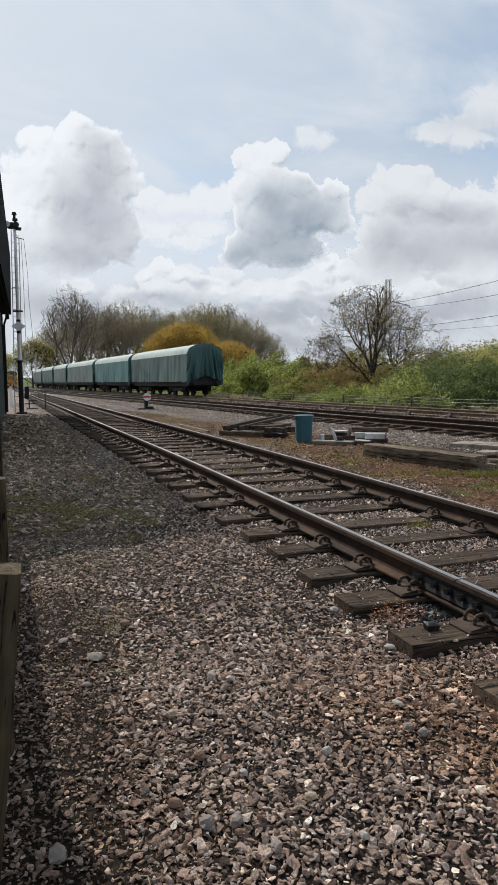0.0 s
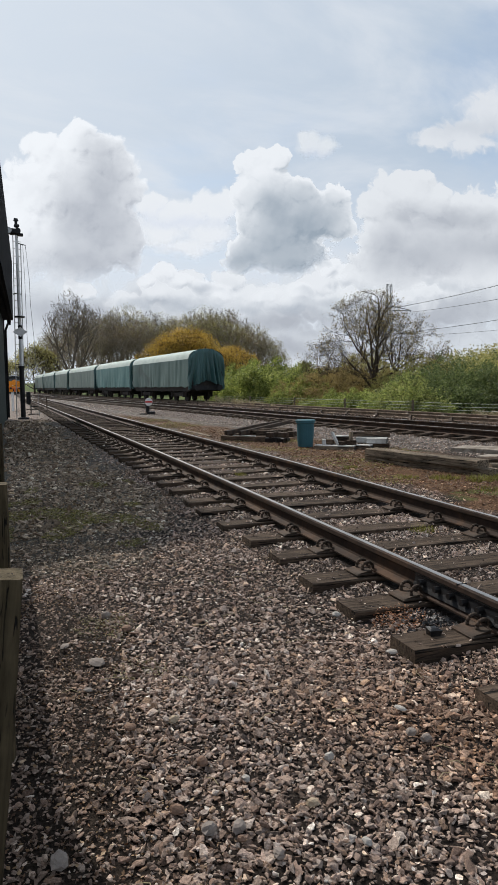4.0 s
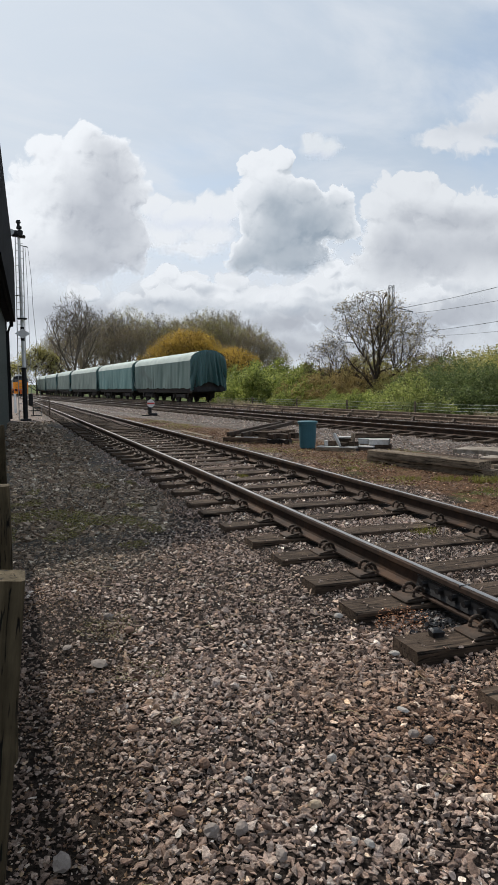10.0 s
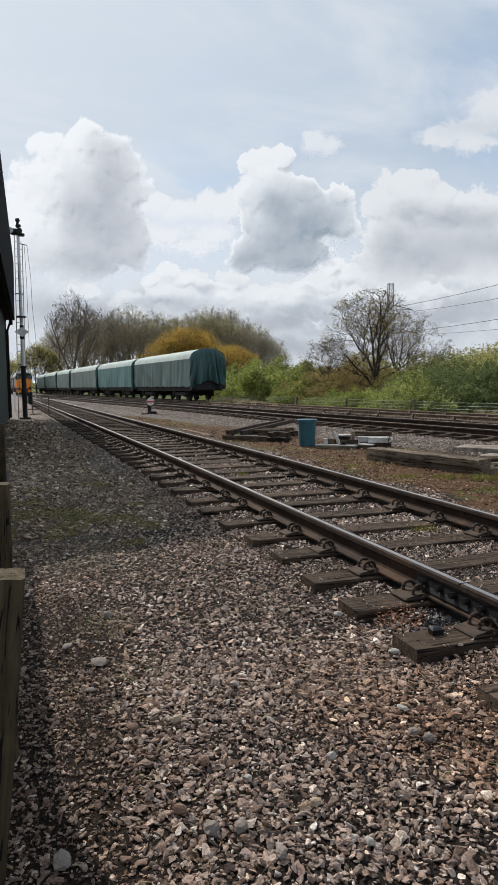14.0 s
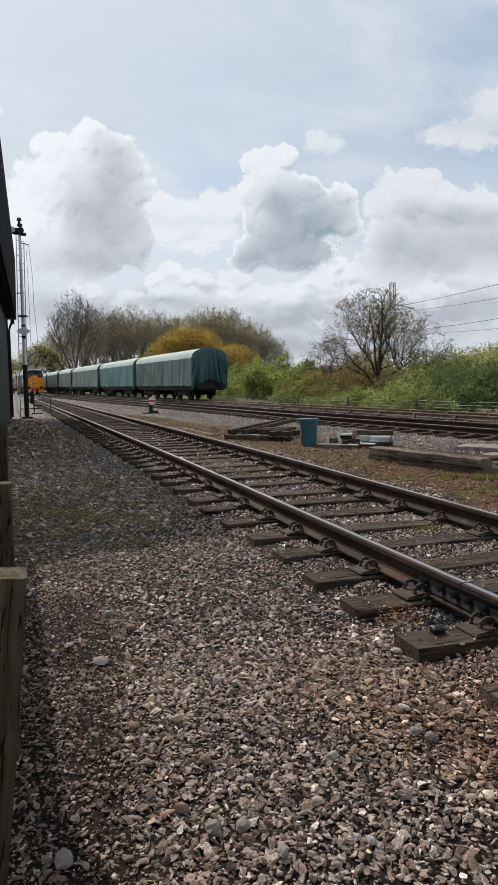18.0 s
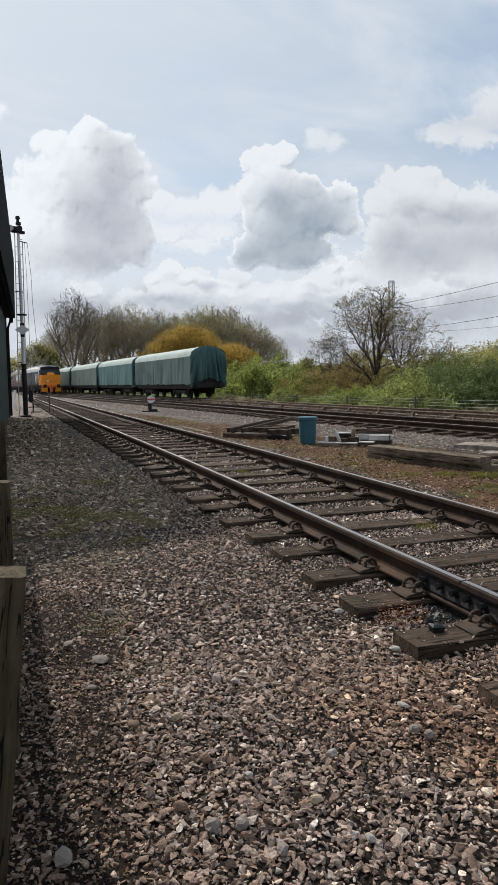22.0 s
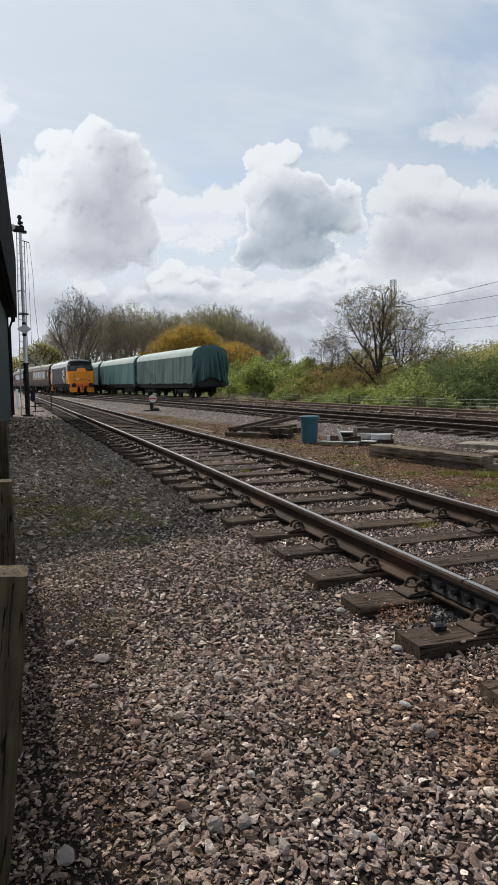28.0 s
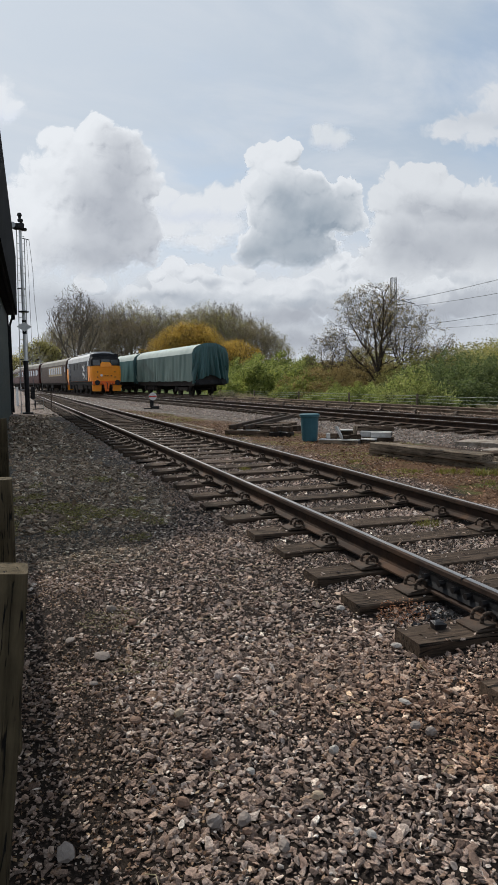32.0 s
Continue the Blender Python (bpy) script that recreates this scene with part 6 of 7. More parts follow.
CLOUDS = [
    cloud("horizon_cloud", 4700, cbox(-350, 1250, 380, 730),
          [lobe(100, 560, 200, 70), lobe(300, 545, 150, 62), lobe(460, 550, 170, 66), lobe(620, 530, 170, 78), lobe(800, 510, 200, 110), lobe(240, 620, 400, 60), lobe(660, 620, 400, 70), lobe(0, 560, 150, 90)],
          [lobe(160, 555, 110, 26), lobe(330, 590, 160, 22), lobe(560, 570, 150, 26), lobe(760, 560, 140, 40), lobe(480, 620, 240, 18), lobe(300, 530, 60, 14)],
          12, "low bank of grey and white cloud along the horizon", soft=0.5, lit=(0.70, 0.745, 0.80), shade=(0.447, 0.479, 0.539), seed=2.0, rag=1.3, grey=1.1),
    cloud("low_cumulus", 4300, cbox(60, 860, 430, 640),
          [lobe(290, 520, 44, 34), lobe(340, 505, 30, 24), lobe(370, 535, 60, 30), lobe(240, 545, 50, 28), lobe(560, 510, 44, 26), lobe(590, 492, 30, 22), lobe(520, 535, 60, 28), lobe(450, 530, 50, 24), lobe(640, 520, 50, 30), lobe(150, 515, 30, 20), lobe(295, 490, 26, 20), lobe(330, 530, 60, 44), lobe(410, 505, 40, 26), lobe(430, 545, 60, 30), lobe(690, 500, 44, 34), lobe(740, 520, 60, 36), lobe(800, 505, 50, 34), lobe(620, 545, 80, 30)],
          [lobe(300, 548, 90, 12), lobe(520, 555, 110, 12), lobe(620, 540, 60, 10)],
          13, "row of small white cumulus clouds low in the sky", soft=0.18, lit=(0.80, 0.835, 0.88), shade=(0.45, 0.50, 0.57), seed=4.6, rag=1.0, base=560),
    cloud("right_cumulus", 3800, cbox(540, 1300, 190, 610),
          [lobe(708, 345, 52, 44), lobe(750, 345, 46, 40), lobe(675, 375, 38, 34), lobe(772, 368, 56, 46), lobe(850, 385, 90, 52), lobe(700, 420, 66, 66), lobe(790, 440, 120, 76), lobe(950, 400, 130, 90), lobe(690, 480, 80, 46), lobe(870, 470, 120, 70)],
          [lobe(800, 400, 90, 22), lobe(700, 440, 34, 34), lobe(760, 455, 90, 36), lobe(870, 440, 90, 30), lobe(720, 385, 30, 16)],
          14, "large white cumulus cloud with grey hollows", soft=0.14, lit=(0.77, 0.805, 0.85), shade=(0.47, 0.505, 0.565), seed=5.3, base=520),
    cloud("small_cumulus", 3600, cbox(200, 490, 290, 520),
          [lobe(280, 368, 36, 28), lobe(315, 385, 44, 34), lobe(365, 364, 28, 28), lobe(345, 388, 44, 34), lobe(402, 370, 40, 32), lobe(295, 412, 60, 36), lobe(380, 418, 60, 32), lobe(340, 440, 80, 26)],
          [lobe(330, 395, 70, 8)], 17, "small white cumulus between two larger clouds", soft=0.3, lit=(0.82, 0.855, 0.90), shade=(0.728, 0.780, 0.877), seed=3.1, base=430),
    cloud("middle_cumulus", 3400, cbox(330, 720, 190, 570),
          [lobe(452, 290, 34, 32), lobe(495, 285, 30, 28), lobe(476, 310, 52, 44), lobe(455, 350, 40, 46), lobe(488, 350, 62, 60), lobe(535, 345, 36, 32), lobe(555, 385, 62, 56), lobe(600, 355, 32, 28), lobe(600, 390, 34, 50), lobe(500, 410, 84, 66), lobe(520, 455, 80, 42), lobe(450, 450, 46, 36), lobe(430, 470, 30, 24)],
          [lobe(510, 440, 90, 60), lobe(555, 410, 56, 66), lobe(500, 385, 40, 44), lobe(530, 470, 80, 30), lobe(440, 465, 40, 22)],
          15, "tall cumulus cloud with bright rim and grey heart", soft=0.11, lit=(0.84, 0.875, 0.92), shade=(0.325, 0.39, 0.465), seed=8.1, base=500),
    cloud("left_cumulus", 3000, cbox(-200, 420, 110, 610),
          [lobe(150, 250, 46, 36), lobe(190, 265, 40, 34), lobe(186, 288, 44, 36), lobe(85, 265, 36, 34), lobe(120, 290, 66, 50), lobe(222, 300, 38, 36), lobe(160, 340, 96, 76), lobe(65, 340, 66, 70), lobe(130, 430, 100, 80), lobe(205, 390, 60, 84), lobe(236, 340, 36, 44), lobe(236, 430, 40, 60), lobe(225, 455, 46, 44), lobe(160, 468, 90, 36), lobe(30, 420, 90, 110)],
          [lobe(195, 330, 50, 66), lobe(195, 410, 66, 90), lobe(170, 470, 100, 40), lobe(150, 390, 44, 70)],
          28, "towering white cumulus cloud with grey base", soft=0.24, lit=(0.885, 0.92, 0.965), shade=(0.467, 0.501, 0.563), seed=1.4, base=505, grey=1.05),
    cloud("horizon_billows", 4250, cbox(200, 1000, 430, 640),
          [lobe(270, 500, 22, 16), lobe(300, 484, 24, 20), lobe(330, 500, 26, 20), lobe(362, 512, 26, 18), lobe(400, 522, 30, 18), lobe(590, 478, 22, 18), lobe(620, 488, 26, 20), lobe(655, 500, 26, 18), lobe(735, 470, 24, 20), lobe(765, 486, 28, 20), lobe(815, 500, 34, 22), lobe(860, 492, 34, 24), lobe(480, 528, 30, 16), lobe(540, 520, 28, 18)],
          [lobe(320, 520, 60, 10), lobe(620, 512, 60, 10), lobe(780, 512, 80, 10)],
          13, "small bright billows along the foot of the clouds", soft=0.12, lit=(0.84, 0.875, 0.92), shade=(0.46, 0.51, 0.58), seed=2.7, rag=0.8, base=530),
    cloud("thin_cloud", 3600, cbox(480, 680, 180, 340), [lobe(560, 258, 34, 26), lobe(585, 262, 28, 20), lobe(548, 250, 18, 20)], [lobe(570, 275, 30, 8)], 20, "small thin white cloud", soft=0.7, lit=(0.78, 0.82, 0.86), shade=(0.678, 0.727, 0.817), seed=3.7, rag=0.8, cover=0.85),
    cloud("wisp_cloud", 3700, cbox(640, 1150, 60, 350), [lobe(780, 250, 56, 20), lobe(825, 232, 56, 38), lobe(865, 205, 60, 50), lobe(930, 195, 90, 64), lobe(850, 258, 60, 22)], [lobe(850, 230, 80, 14)], 18, "thin white wisp of cloud", soft=0.6, lit=(0.76, 0.79, 0.835), shade=(0.62, 0.66, 0.72), seed=6.2, rag=1.4, cover=0.9),
    cloud("edge_cloud", 2800, cbox(-260, 90, 60, 320), [lobe(-62, 195, 50, 44), lobe(-34, 205, 28, 26), lobe(-110, 190, 60, 60)], [lobe(-80, 230, 60, 16)], 92, "soft white cloud drifting in beside the building", soft=0.5, lit=(0.875, 0.91, 0.955), shade=(0.796, 0.854, 0.960), seed=7.4, rag=1.0, cover=0.85),
]


# ---- ballast: loose stones ----
def stone_shapes(count, points, rng):
    """Crushed stones: the hulls of a few points strewn on flattened lumps, most with a broad flat top."""
    out = []
    for _ in range(count):
        u = rng.normal(size=(points, 3))
        u /= np.linalg.norm(u, axis=1)[:, None]
        u = np.sign(u) * np.abs(u) ** 0.8 * rng.uniform(0.86, 1.08, (points, 1))
        u[:, 2] = np.clip(u[:, 2], -0.8, rng.uniform(0.45, 0.95))
        u *= np.array([1.12, rng.uniform(0.58, 0.95), rng.uniform(0.26, 0.52)])
        u[:, 0] += u[:, 2] * rng.uniform(-0.5, 0.5)
        bm = bmesh.new()
        for p in u:
            bm.verts.new(p)
        hull = bmesh.ops.convex_hull(bm, input=bm.verts[:])
        bmesh.ops.delete(bm, geom=[g for g in hull["geom_interior"] if isinstance(g, bmesh.types.BMVert)], context="VERTS")
        bmesh.ops.triangulate(bm, faces=bm.faces[:])
        bm.verts.index_update()
        out.append((np.array([v.co[:] for v in bm.verts]), np.array([[v.index for v in f.verts] for f in bm.faces])))
        bm.free()
    return out


def scatter(name, pts, size, rng, label, lift=0.1, mat=None, points=9, tip=0.2):
    """Loose stones at pts; tip: how far they are tumbled out of the level."""
    shapes = stone_shapes(70, points, rng)
    n = len(pts)
    q = rng.normal(size=(n, 4))
    q[:, 1:3] *= tip
    q /= np.linalg.norm(q, axis=1)[:, None]
    w, x, y, z = q.T
    rot = np.stack([1 - 2 * (y * y + z * z), 2 * (x * y - z * w), 2 * (x * z + y * w), 2 * (x * y + z * w), 1 - 2 * (x * x + z * z), 2 * (y * z - x * w), 2 * (x * z - y * w), 2 * (y * z + x * w), 1 - 2 * (x * x + y * y)], 1).reshape(n, 3, 3)
    pick = rng.integers(0, len(shapes), n)
    vs, fs, k = [], [], 0
    for i, (sv, sf) in enumerate(shapes):
        at = np.nonzero(pick == i)[0]
        v = np.einsum("nij,kj->nki", rot[at], sv) * size[at][:, None, None] + pts[at][:, None, :]
        v[:, :, 2] += (size[at] * lift)[:, None]
        vs.append(v.reshape(-1, 3))
        fs.append((k + np.arange(len(at))[:, None, None] * len(sv) + sf[None]).reshape(-1, 3))
        k += len(at) * len(sv)
    ob = part(name, from_arrays(name, np.concatenate(vs), np.concatenate(fs)), mat or M_STONE)
    return tagged(ob, label, "gravel", kind="stuff")


def strip(x, y):
    return 4.95 + 0.6 * noise.noise((y * 0.6, 2, 0)) < x < 9.2 - 0.12 * y + 0.5 * noise.noise((y * 0.5, 7, 0))


def build_ballast():
    rng = np.random.default_rng(11)

    def fill(x0, x1, y0, y1, per):
        n = int((x1 - x0) * (y1 - y0) * per)
        return np.stack([rng.uniform(x0, x1, n), rng.uniform(y0, y1, n), np.full(n, GROUND)], 1)

    sets = [fill(-0.3, 5.2, -3.0, 1.3, 1000), fill(3.4, 5.2, 1.3, 3.4, 1500), fill(-0.3, 3.4, 1.3, 3.4, 9500), fill(-0.3, 5.2, 3.4, 6.2, 5000), fill(0.0, 5.8, 6.2, 11, 2100), fill(0.0, 6, 11, 20, 520), fill(0.4, 5.5, 20, 45, 70)]
    p = np.concatenate(sets)
    # away from the tracks the stones lie thinner
    tl = np.degrees(np.arctan2(p[:, 0], p[:, 1]))
    p = p[((tl > -2.5) & (tl < 42)) | (p[:, 1] < 1.3) | ((p[:, 0] > 3.4) & (p[:, 1] < 3.4)) | (rng.uniform(0, 1, len(p)) < 0.2)]
    d = np.hypot(p[:, 0], p[:, 1])
    t1 = 3.236 - 0.00007 * p[:, 1] ** 2
    off = np.abs(p[:, 0] - t1)
    rows = np.array(ROWS_1)
    gap = np.abs(p[:, 1][:, None] - rows[None, :]).min(1)
    inside = (off < 1.28) & (gap < 0.13) & (rng.uniform(0, 1, len(p)) > 0.02)
    rail = np.abs(off - 0.7525) < 0.085
    thin = np.array([strip(a, b) for a, b in p[:, :2]]) & (rng.uniform(0, 1, len(p)) > 0.16)
    shaded_soil = (p[:, 0] < 0.42 + 0.12 * np.sin(p[:, 1] * 2.1)) & (p[:, 1] < 4.6) & (rng.uniform(0, 1, len(p)) > 0.85)
    p, d, off, gap = (a[~(inside | rail | thin | shaded_soil)] for a in (p, d, off, gap))
    crib = off < 1.25
    cinder = (p[:, 0] < np.clip(1.15 + 0.3 * (p[:, 1] - 5.6), 0.8, 1.75) + 0.12 * np.sin(p[:, 1] * 2.3)) & (p[:, 1] > 5.2)
    size = 0.0108 * np.exp(np.clip(rng.normal(0, 0.42, len(p)), -0.8, 1.05))
    shaded_soil = p[:, 0] < 0.42 + 0.12 * np.sin(p[:, 1] * 2.1)
    size = np.where(shaded_soil & (p[:, 1] < 4.6), size * 0.75, size)
    size = np.where(d > 6.5, size * 1.25, size)
    size = np.where(crib, size * 0.95, size)
    size = np.where(d < 2.9, size * 0.9, size)
    size = np.where(cinder, size * 0.95, size)
    size = np.where(d > 11, size * 1.3, size)
    p[:, 2] = [ground_z(a, b) for a, b in p[:, :2]]
    p[:, 2] += rng.uniform(-0.020, 0.012, len(p))
    p[:, 2] = np.where((off < 1.28) & (gap < 0.13), [0.003 + drop(b) for b in p[:, 1]], p[:, 2])
    near = ~crib & (d < 4.3)
    scatter("ballast", p[near], size[near], rng, "loose broken grey, pink and brown ballast stones", points=11, tip=0.24)
    rest = ~crib & ~near & ~cinder
    scatter("far_ballast", p[rest], size[rest], rng, "loose broken grey and brown ballast stones farther along the track", points=8)
    scatter("slate_chips", p[cinder], size[cinder] * 1.15, rng, "flat dark slaty chips trodden into the cinders", points=7, tip=0.12, mat=M_SLATE)
    # broken slabs on the rough ground beside the building
    k = 5200
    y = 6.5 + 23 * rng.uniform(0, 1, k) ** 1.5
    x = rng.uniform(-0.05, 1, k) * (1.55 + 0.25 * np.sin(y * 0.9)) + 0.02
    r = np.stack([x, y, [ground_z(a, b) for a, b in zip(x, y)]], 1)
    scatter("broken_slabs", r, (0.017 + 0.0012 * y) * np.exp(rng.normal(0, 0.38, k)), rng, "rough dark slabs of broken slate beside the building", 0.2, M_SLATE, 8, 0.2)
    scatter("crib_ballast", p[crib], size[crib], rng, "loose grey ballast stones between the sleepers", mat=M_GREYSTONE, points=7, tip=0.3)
    # ballast shoulders of the other tracks
    q = []
    for line, n in ((track_2, 36000), (track_3, 4000)):
        y = 9 + 50 * rng.uniform(0, 1, n) ** 1.4
        o = rng.uniform(-3.6, 1.6, n)
        x = np.array([line(b) for b in y]) + o
        keep = (np.abs(np.abs(o) - 0.7525) > 0.09)
        keep &= np.array([not strip(a, b) for a, b in zip(x, y)])
        q.append(np.stack([x, y, [GROUND + 0.015 + drop(b) for b in y]], 1)[keep])
    q = np.concatenate(q)
    scatter("track_ballast", q, 0.0185 * np.exp(rng.normal(0, 0.25, len(q))), rng, "grey ballast round the farther tracks", mat=M_GREYSTONE, points=7)
    # rubble heaped against the near rail of the siding
    k = 15000
    y = 6 + 42 * rng.uniform(0, 1, k) ** 1.3
    o = rng.uniform(-1.9, 0.6, k)
    keep = np.abs(np.abs(o) - 0.7525) > 0.06
    y, o = y[keep], o[keep]
    h = 0.12 * np.exp(-((o + 0.85) / 0.28) ** 2) + 0.07 * np.exp(-((o - 0.1) / 0.6) ** 2)
    q = np.stack([np.array([track_3(b) for b in y]) + o, y, np.array([GROUND + 0.03 + drop(b) for b in y]) + h * rng.uniform(0.3, 1.0, len(y))], 1)
    scatter("siding_rubble", q, 0.027 * np.exp(rng.normal(0, 0.3, len(q))), rng, "brown and grey rubble heaped along the rusty siding", points=7)
    # scattered larger pieces
    k = 170
    x = rng.uniform(0.5, 2.2, k)
    y = rng.uniform(1.4, 9, k)
    r = np.stack([x, y, [ground_z(a, b) for a, b in zip(x, y)]], 1)
    scatter("large_stones", r, 0.018 * np.exp(rng.normal(0, 0.25, k)), rng, "larger broken stones lying on the ballast", 0.25)


build_ballast()


def flakes(name, mat, n, size, seed, keep, label, lift=0.012, box=(-0.2, 10.5, 1.5, 32)):
    """Small flat scraps strewn on the ground where keep(x, y) says so."""
    rng = np.random.default_rng(seed)
    x, y = rng.uniform(box[0], box[1], n), rng.uniform(box[2], box[3], n)
    m = np.array([keep(a, b) for a, b in zip(x, y)])
    x, y = x[m], y[m]
    c = np.stack([x, y, [ground_z(a, b) for a, b in zip(x, y)] + rng.uniform(0.0, lift, len(x))], 1)
    v, f = leaves(c, size, rng)
    v[:, 2] = np.maximum(v[:, 2] * 0.5 + np.repeat(c[:, 2], 4) * 0.5, np.repeat(c[:, 2], 4) - 0.004)
    tagged(part(name, from_arrays(name, v, f), mat), label, "litter", kind="stuff")


flakes("brown_litter", L_LITTER, 46000, 0.024, 3, lambda x, y: strip(x, y) and noise.noise((x * 0.7, y * 0.5, 4)) > -0.35, "brown dead leaves and moss between the tracks", 0.03, (4.4, 9.0, 5, 32))
flakes("moss", L_MOSS, 60000, 0.016, 5, lambda x, y: strip(x, y) and noise.noise((x * 0.8, y * 0.55, 9)) > 0.16, "yellow-green moss between the tracks", 0.04, (4.4, 9.0, 5, 32))
flakes("verge_moss", L_VERGE, 42000, 0.011, 6, lambda x, y: noise.noise((x * 2.1, y * 1.6, 1)) > 0.34 - 0.75 * math.exp(-((x - 0.3) / 0.5) ** 2 - ((y - 7.3) / 0.8) ** 2), "dull green moss on the cinders", 0.026, (-0.1, 1.7, 5.4, 10))
flakes("dead_grass", L_LITTER, 9000, 0.009, 8, lambda x, y: noise.noise((x * 1.5, y * 1.2, 5)) > 0.05, "dry brown scraps among the stones", 0.012, (-0.1, 1.1, 1.5, 6.0))


def tuft(x, y, r, h, n, mat, label, seed):
    """A small clump of grass or moss."""
    rng = np.random.default_rng(seed)
    g = Geo()
    for _ in range(n):
        a, q = rng.uniform(0, 6.28), r * rng.uniform(0, 1) ** 0.5
        p = Vector((q * math.cos(a), q * math.sin(a), -0.01))
        tip = p + Vector((rng.normal(0, 0.4) * h, rng.normal(0, 0.4) * h, h * rng.uniform(0.5, 1.2)))
        w = Vector((rng.normal(), rng.normal(), 0)).normalized() * 0.004
        mid = p.lerp(tip, 0.55) + Vector((0, 0, h * 0.12))
        g.add([p - w, p + w, mid + w * 0.7, tip, mid - w * 0.7], [(0, 1, 2, 4), (4, 2, 3)])
    ob = part("grass_tuft", g, mat, m=pose(x, y, ground_z(x, y)))
    tagged(ob, label, "plant", "weeds on the track bed")


for i, (x, y, r, h, n) in enumerate([(3.62, 5.35, 0.13, 0.05, 260), (3.75, 5.5, 0.08, 0.04, 120), (3.3, 9.6, 0.08, 0.05, 90), (6.3, 7.9, 0.2, 0.10, 300), (6.6, 7.75, 0.16, 0.12, 240), (5.55, 8.6, 0.2, 0.06, 260), (6.0, 8.3, 0.22, 0.07, 300), (5.3, 9.9, 0.12, 0.06, 150), (6.5, 7.1, 0.25, 0.06, 260), (5.9, 7.2, 0.2, 0.05, 220), (7.1, 7.5, 0.2, 0.08, 200)]):
    tuft(x, y, r, h, n, L_MOSS, "clump of yellow-green moss and grass", 60 + i)
stone = part("black_lump", Geo().loft([[(0.05, -0.05, 0), (0.06, 0.04, 0), (-0.05, 0.05, 0), (-0.055, -0.04, 0)], [(0.075, -0.05, 0.05), (0.06, 0.06, 0.06), (-0.06, 0.05, 0.075), (-0.07, -0.05, 0.06)], [(0.03, -0.02, 0.075), (0.03, 0.03, 0.08), (-0.03, 0.02, 0.085), (-0.04, -0.02, 0.075)]]), M_GREASE, m=pose(2.13, 3.02, 0.001) @ Matrix.Scale(0.55, 4))
tagged(stone, "lump of black greasy stone on a sleeper", "stone")
flakes("rusty_grit", L_RUST, 1600, 0.009, 12, lambda x, y: math.hypot((x - 2.14) / 0.15, (y - 3.36) / 0.13) < 1 + 0.5 * noise.noise((x * 9, y * 9, 0)), "orange-brown rusty grit beside the rail joint", 0.075, (1.9, 2.45, 3.15, 3.6))


flakes("moss_patch", L_DULL, 3600, 0.008, 15, lambda x, y: min(math.hypot((x - 0.52) / 0.17, (y - 3.95) / 0.24), math.hypot((x - 0.56) / 0.14, (y - 3.28) / 0.16)) < 1 + 0.6 * noise.noise((x * 7, y * 7, 2)), "thin olive moss in the ballast", 0.03, (0.25, 0.85, 2.95, 4.4))


def oily_stones():
    """Ballast blackened with grease round the rail joint."""
    rng = np.random.default_rng(23)
    n = 520
    x, y = 2.40 + rng.normal(0, 0.10, n), 3.28 + rng.normal(0, 0.13, n)
    keep = (x < 2.42) & (np.abs(y - 2.97) > 0.14) & (np.abs(y - 3.63) > 0.14)
    p = np.stack([x[keep], y[keep], [ground_z(a, b) + 0.012 for a, b in zip(x[keep], y[keep])]], 1)
    scatter("oily_stones", p, 0.012 * np.exp(rng.normal(0, 0.3, len(p))), rng, "black greasy ballast stones beside the rail joint", 0.3, M_GREASE, 10, 0.3)


oily_stones()


# ---- single stones and straws that catch the eye ----
M_STONES = [plain("pale_stone", (0.26, 0.235, 0.21), (0.46, 0.43, 0.39), 0.85, 0, 30, dirt=(0.26, 0.22, 0.18), depth=0.004), plain("brown_stone", (0.14, 0.085, 0.06), (0.25, 0.165, 0.12), 0.9, 0, 30, depth=0.004),
            plain("grey_stone", (0.15, 0.125, 0.11), (0.28, 0.24, 0.21), 0.88, 0, 30, dirt=(0.2, 0.16, 0.12), depth=0.004), plain("tan_stone", (0.27, 0.21, 0.14), (0.42, 0.34, 0.25), 0.88, 0, 30, depth=0.004)]
NAMED = ["pale grey broken stone lying on the ballast", "reddish-brown broken stone lying on the ballast", "grey broken stone lying on the ballast", "rounded tan stone lying on the ballast"]


def single_stone(x, y, r, flat, kind, turn, seed):
    rng = np.random.default_rng(seed)
    rings = []
    for h, q in ((0.0, 0.9), (0.35, 1.0), (0.75, 0.82), (1.0, 0.45)):
        rings.append([(r * q * rng.uniform(0.8, 1.1) * math.cos(a), r * q * 0.75 * rng.uniform(0.8, 1.1) * math.sin(a), (h - 0.3) * r * flat * rng.uniform(0.9, 1.1)) for a in (2 * math.pi * (i + rng.uniform(-0.25, 0.25)) / 7 for i in range(7))])
    ob = part("stone", Geo().loft(rings), M_STONES[kind], m=pose(x, y, ground_z(x, y) + 0.024, rng.uniform(-12, 12), rng.uniform(-12, 12), turn))
    tagged(ob, NAMED[kind], "stone", "stones on the ballast")


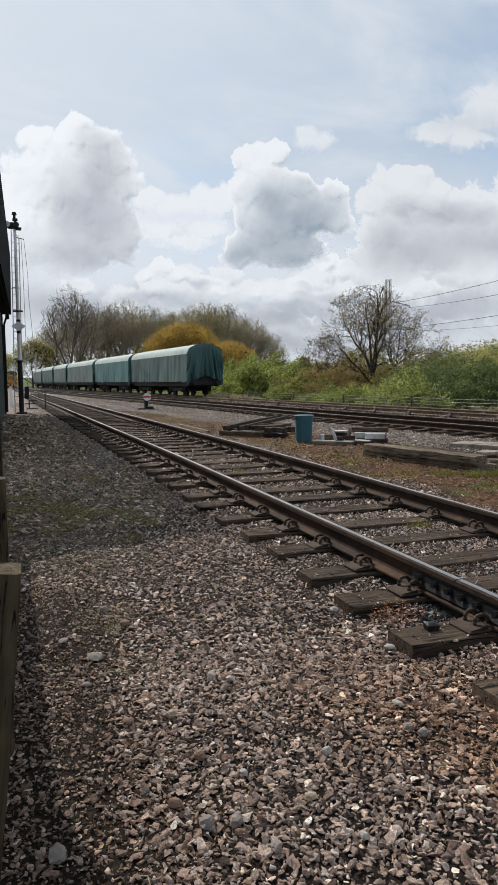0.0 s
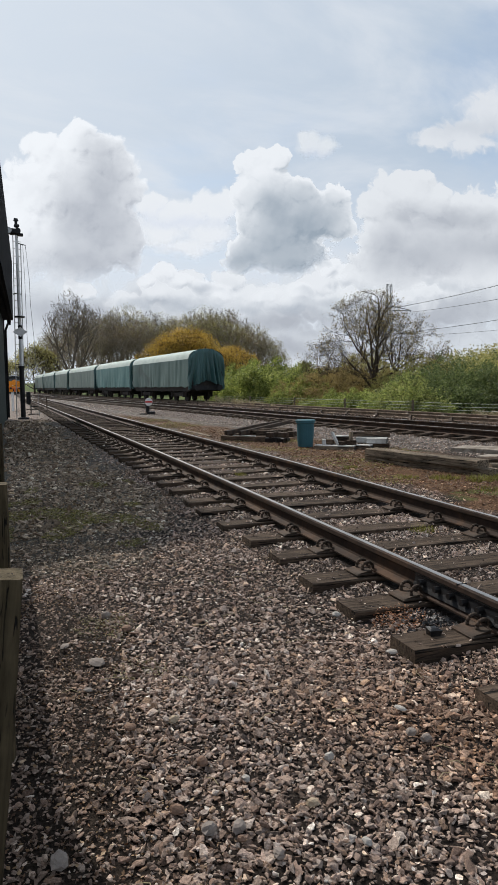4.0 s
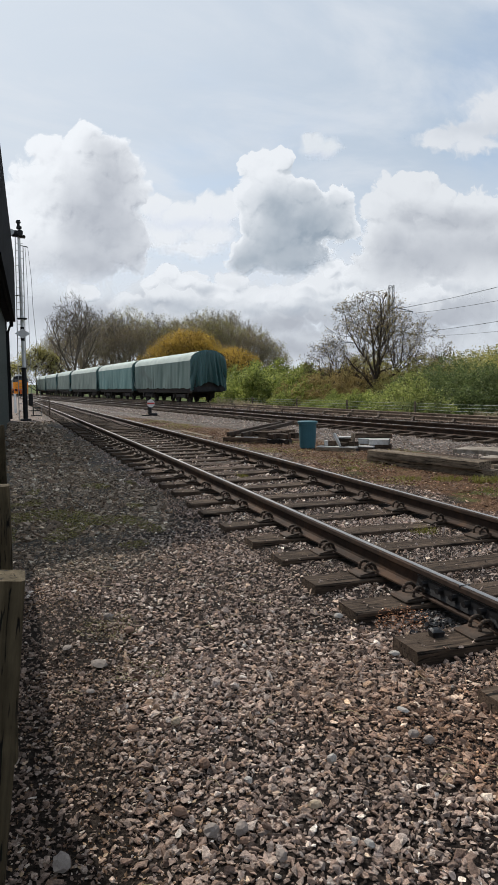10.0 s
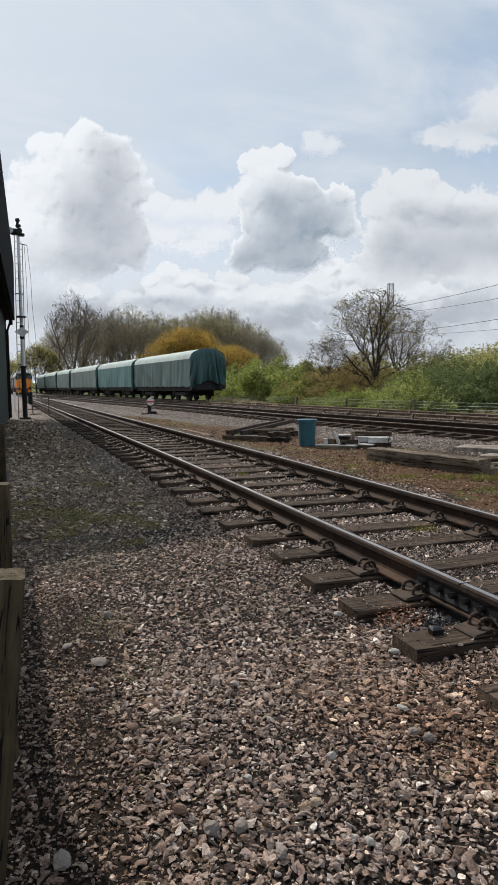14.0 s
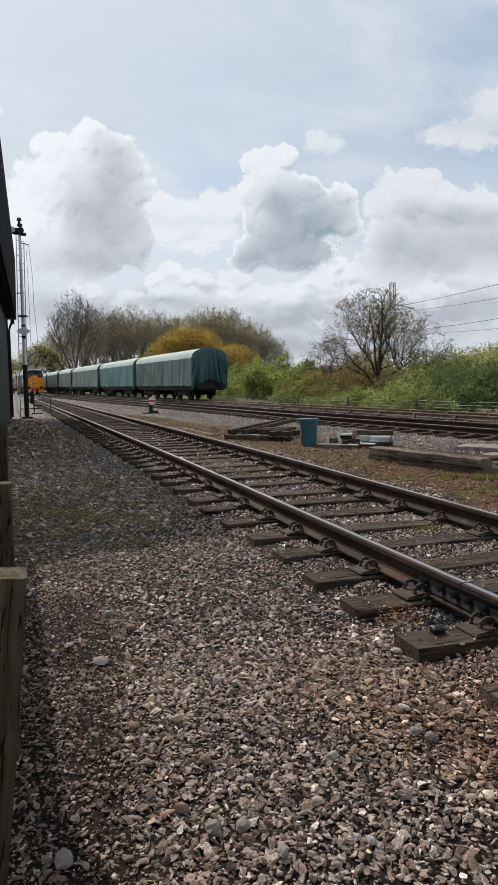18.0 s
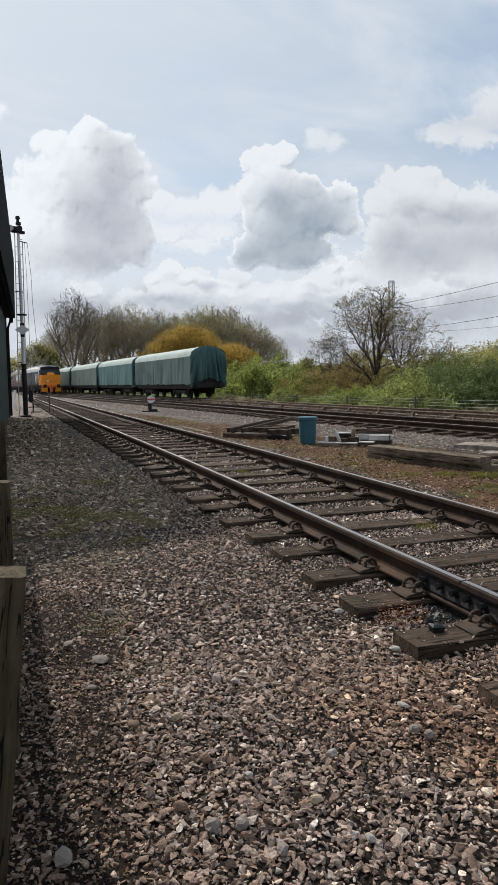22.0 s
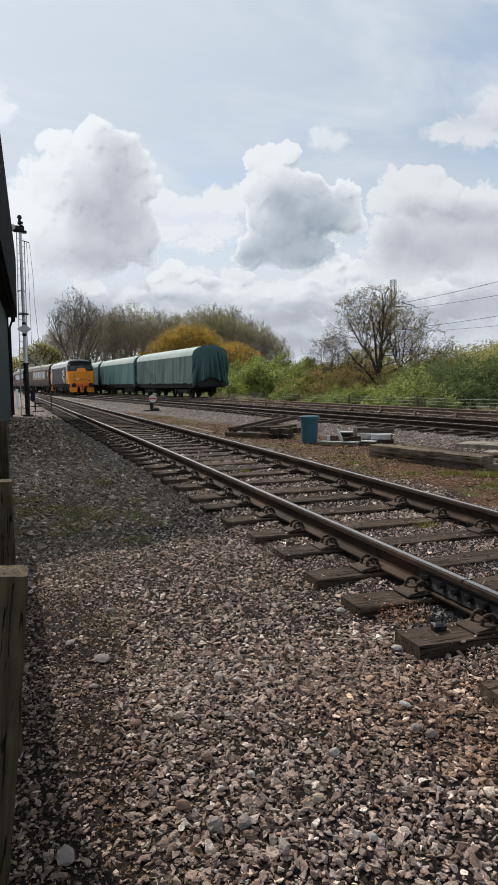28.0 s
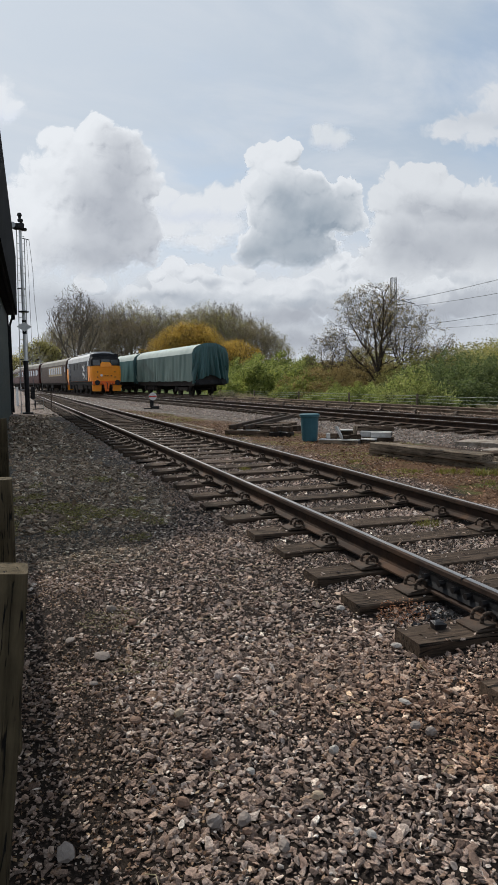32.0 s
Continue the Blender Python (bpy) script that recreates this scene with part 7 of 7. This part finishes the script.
STONES = [(0.53, 4.11, 0.045, 0.9, 2), (0.61, 3.82, 0.050, 0.7, 1), (0.39, 3.41, 0.060, 0.4, 2), (0.61, 2.66, 0.032, 0.9, 3), (0.64, 2.33, 0.036, 1.0, 1), (0.49, 2.10, 0.034, 0.9, 1), (0.56, 1.97, 0.042, 0.8, 2), (0.99, 1.72, 0.024, 0.8, 0),
          (1.10, 2.20, 0.026, 1.2, 0), (0.65, 1.94, 0.040, 0.8, 2), (0.64, 1.88, 0.020, 1.0, 1), (1.49, 2.25, 0.034, 0.8, 2), (0.10, 2.00, 0.050, 0.5, 2), (1.87, 3.01, 0.040, 0.5, 0), (1.85, 3.62, 0.045, 0.7, 0), (0.76, 2.18, 0.024, 0.8, 0)]
STONES += [(0.43, 2.67, 0.034, 0.5, 1), (0.25, 3.67, 0.040, 0.4, 2), (1.56, 2.44, 0.036, 0.4, 0), (1.52, 2.19, 0.034, 0.9, 2), (0.72, 1.77, 0.032, 0.8, 2), (0.92, 1.96, 0.030, 0.8, 3), (0.31, 3.09, 0.032, 0.4, 2)]
for i, (x, y, r, flat, kind) in enumerate(STONES):
    single_stone(x, y, r * 0.82, flat, kind, i * 67 % 180, 300 + i)


def straw(seed, n):
    rng = np.random.default_rng(seed)
    for k in range(n):
        x, y = rng.uniform(0.15, 2.0), rng.uniform(1.7, 5.5)
        a, ln = rng.uniform(0, 6.28), rng.uniform(0.05, 0.16)
        z = ground_z(x, y) + 0.02
        d = Vector((math.cos(a), math.sin(a), 0)) * ln
        b = Vector((-d.y, d.x, 0)) * rng.uniform(-0.3, 0.3)
        g = Geo().bend([Vector((0, 0, 0)), d * 0.5 + b + Vector((0, 0, 0.012)), d + Vector((0, 0, 0.004))], 0.0016, 4)
        tagged(part("straw", g, L_DRY, m=pose(x, y, z)), "dry pale straw lying on the ballast", "straw", "straws on the ballast")


straw(77, 46)


# ---- what moves ----
SPEED, Y_END = 3.30, 60.2


def motions():
    """The train rolls towards the camera at a steady pace; the clouds drift."""
    times = [0.25 * i for i in range(129)]
    start = 0.0
    for body, length, wheels in TRAIN:
        rows = []
        for t in times[::4]:
            y = Y_END + SPEED * (32.0 - t) + start
            a, b = Vector((track_2(y + 3), y + 3, 0.18 + drop(y + 3))), Vector((track_2(y + length - 3), y + length - 3, 0.18 + drop(y + length - 3)))
            d = (b - a).normalized()
            rows.append((t, Matrix.Translation(a - d * 3) @ d.to_track_quat("Y", "Z").to_matrix().to_4x4()))
        walk(body, rows)
        for w, r, at in wheels:
            here = Matrix.Translation((0, at, r))
            walk(w, [(t, here @ Matrix.Rotation(SPEED * t / r, 4, "X")) for t in [0.125 * i for i in range(257)]])
        start += length + 0.55
    for ob, way, side in CLOUDS:
        m = ob.matrix_basis.copy()
        walk(ob, [(t, Matrix.Translation(side * way * (t - 13.0) / 32.0) @ m) for t in (0.0, 8.0, 16.0, 24.0, 32.0)])


motions()
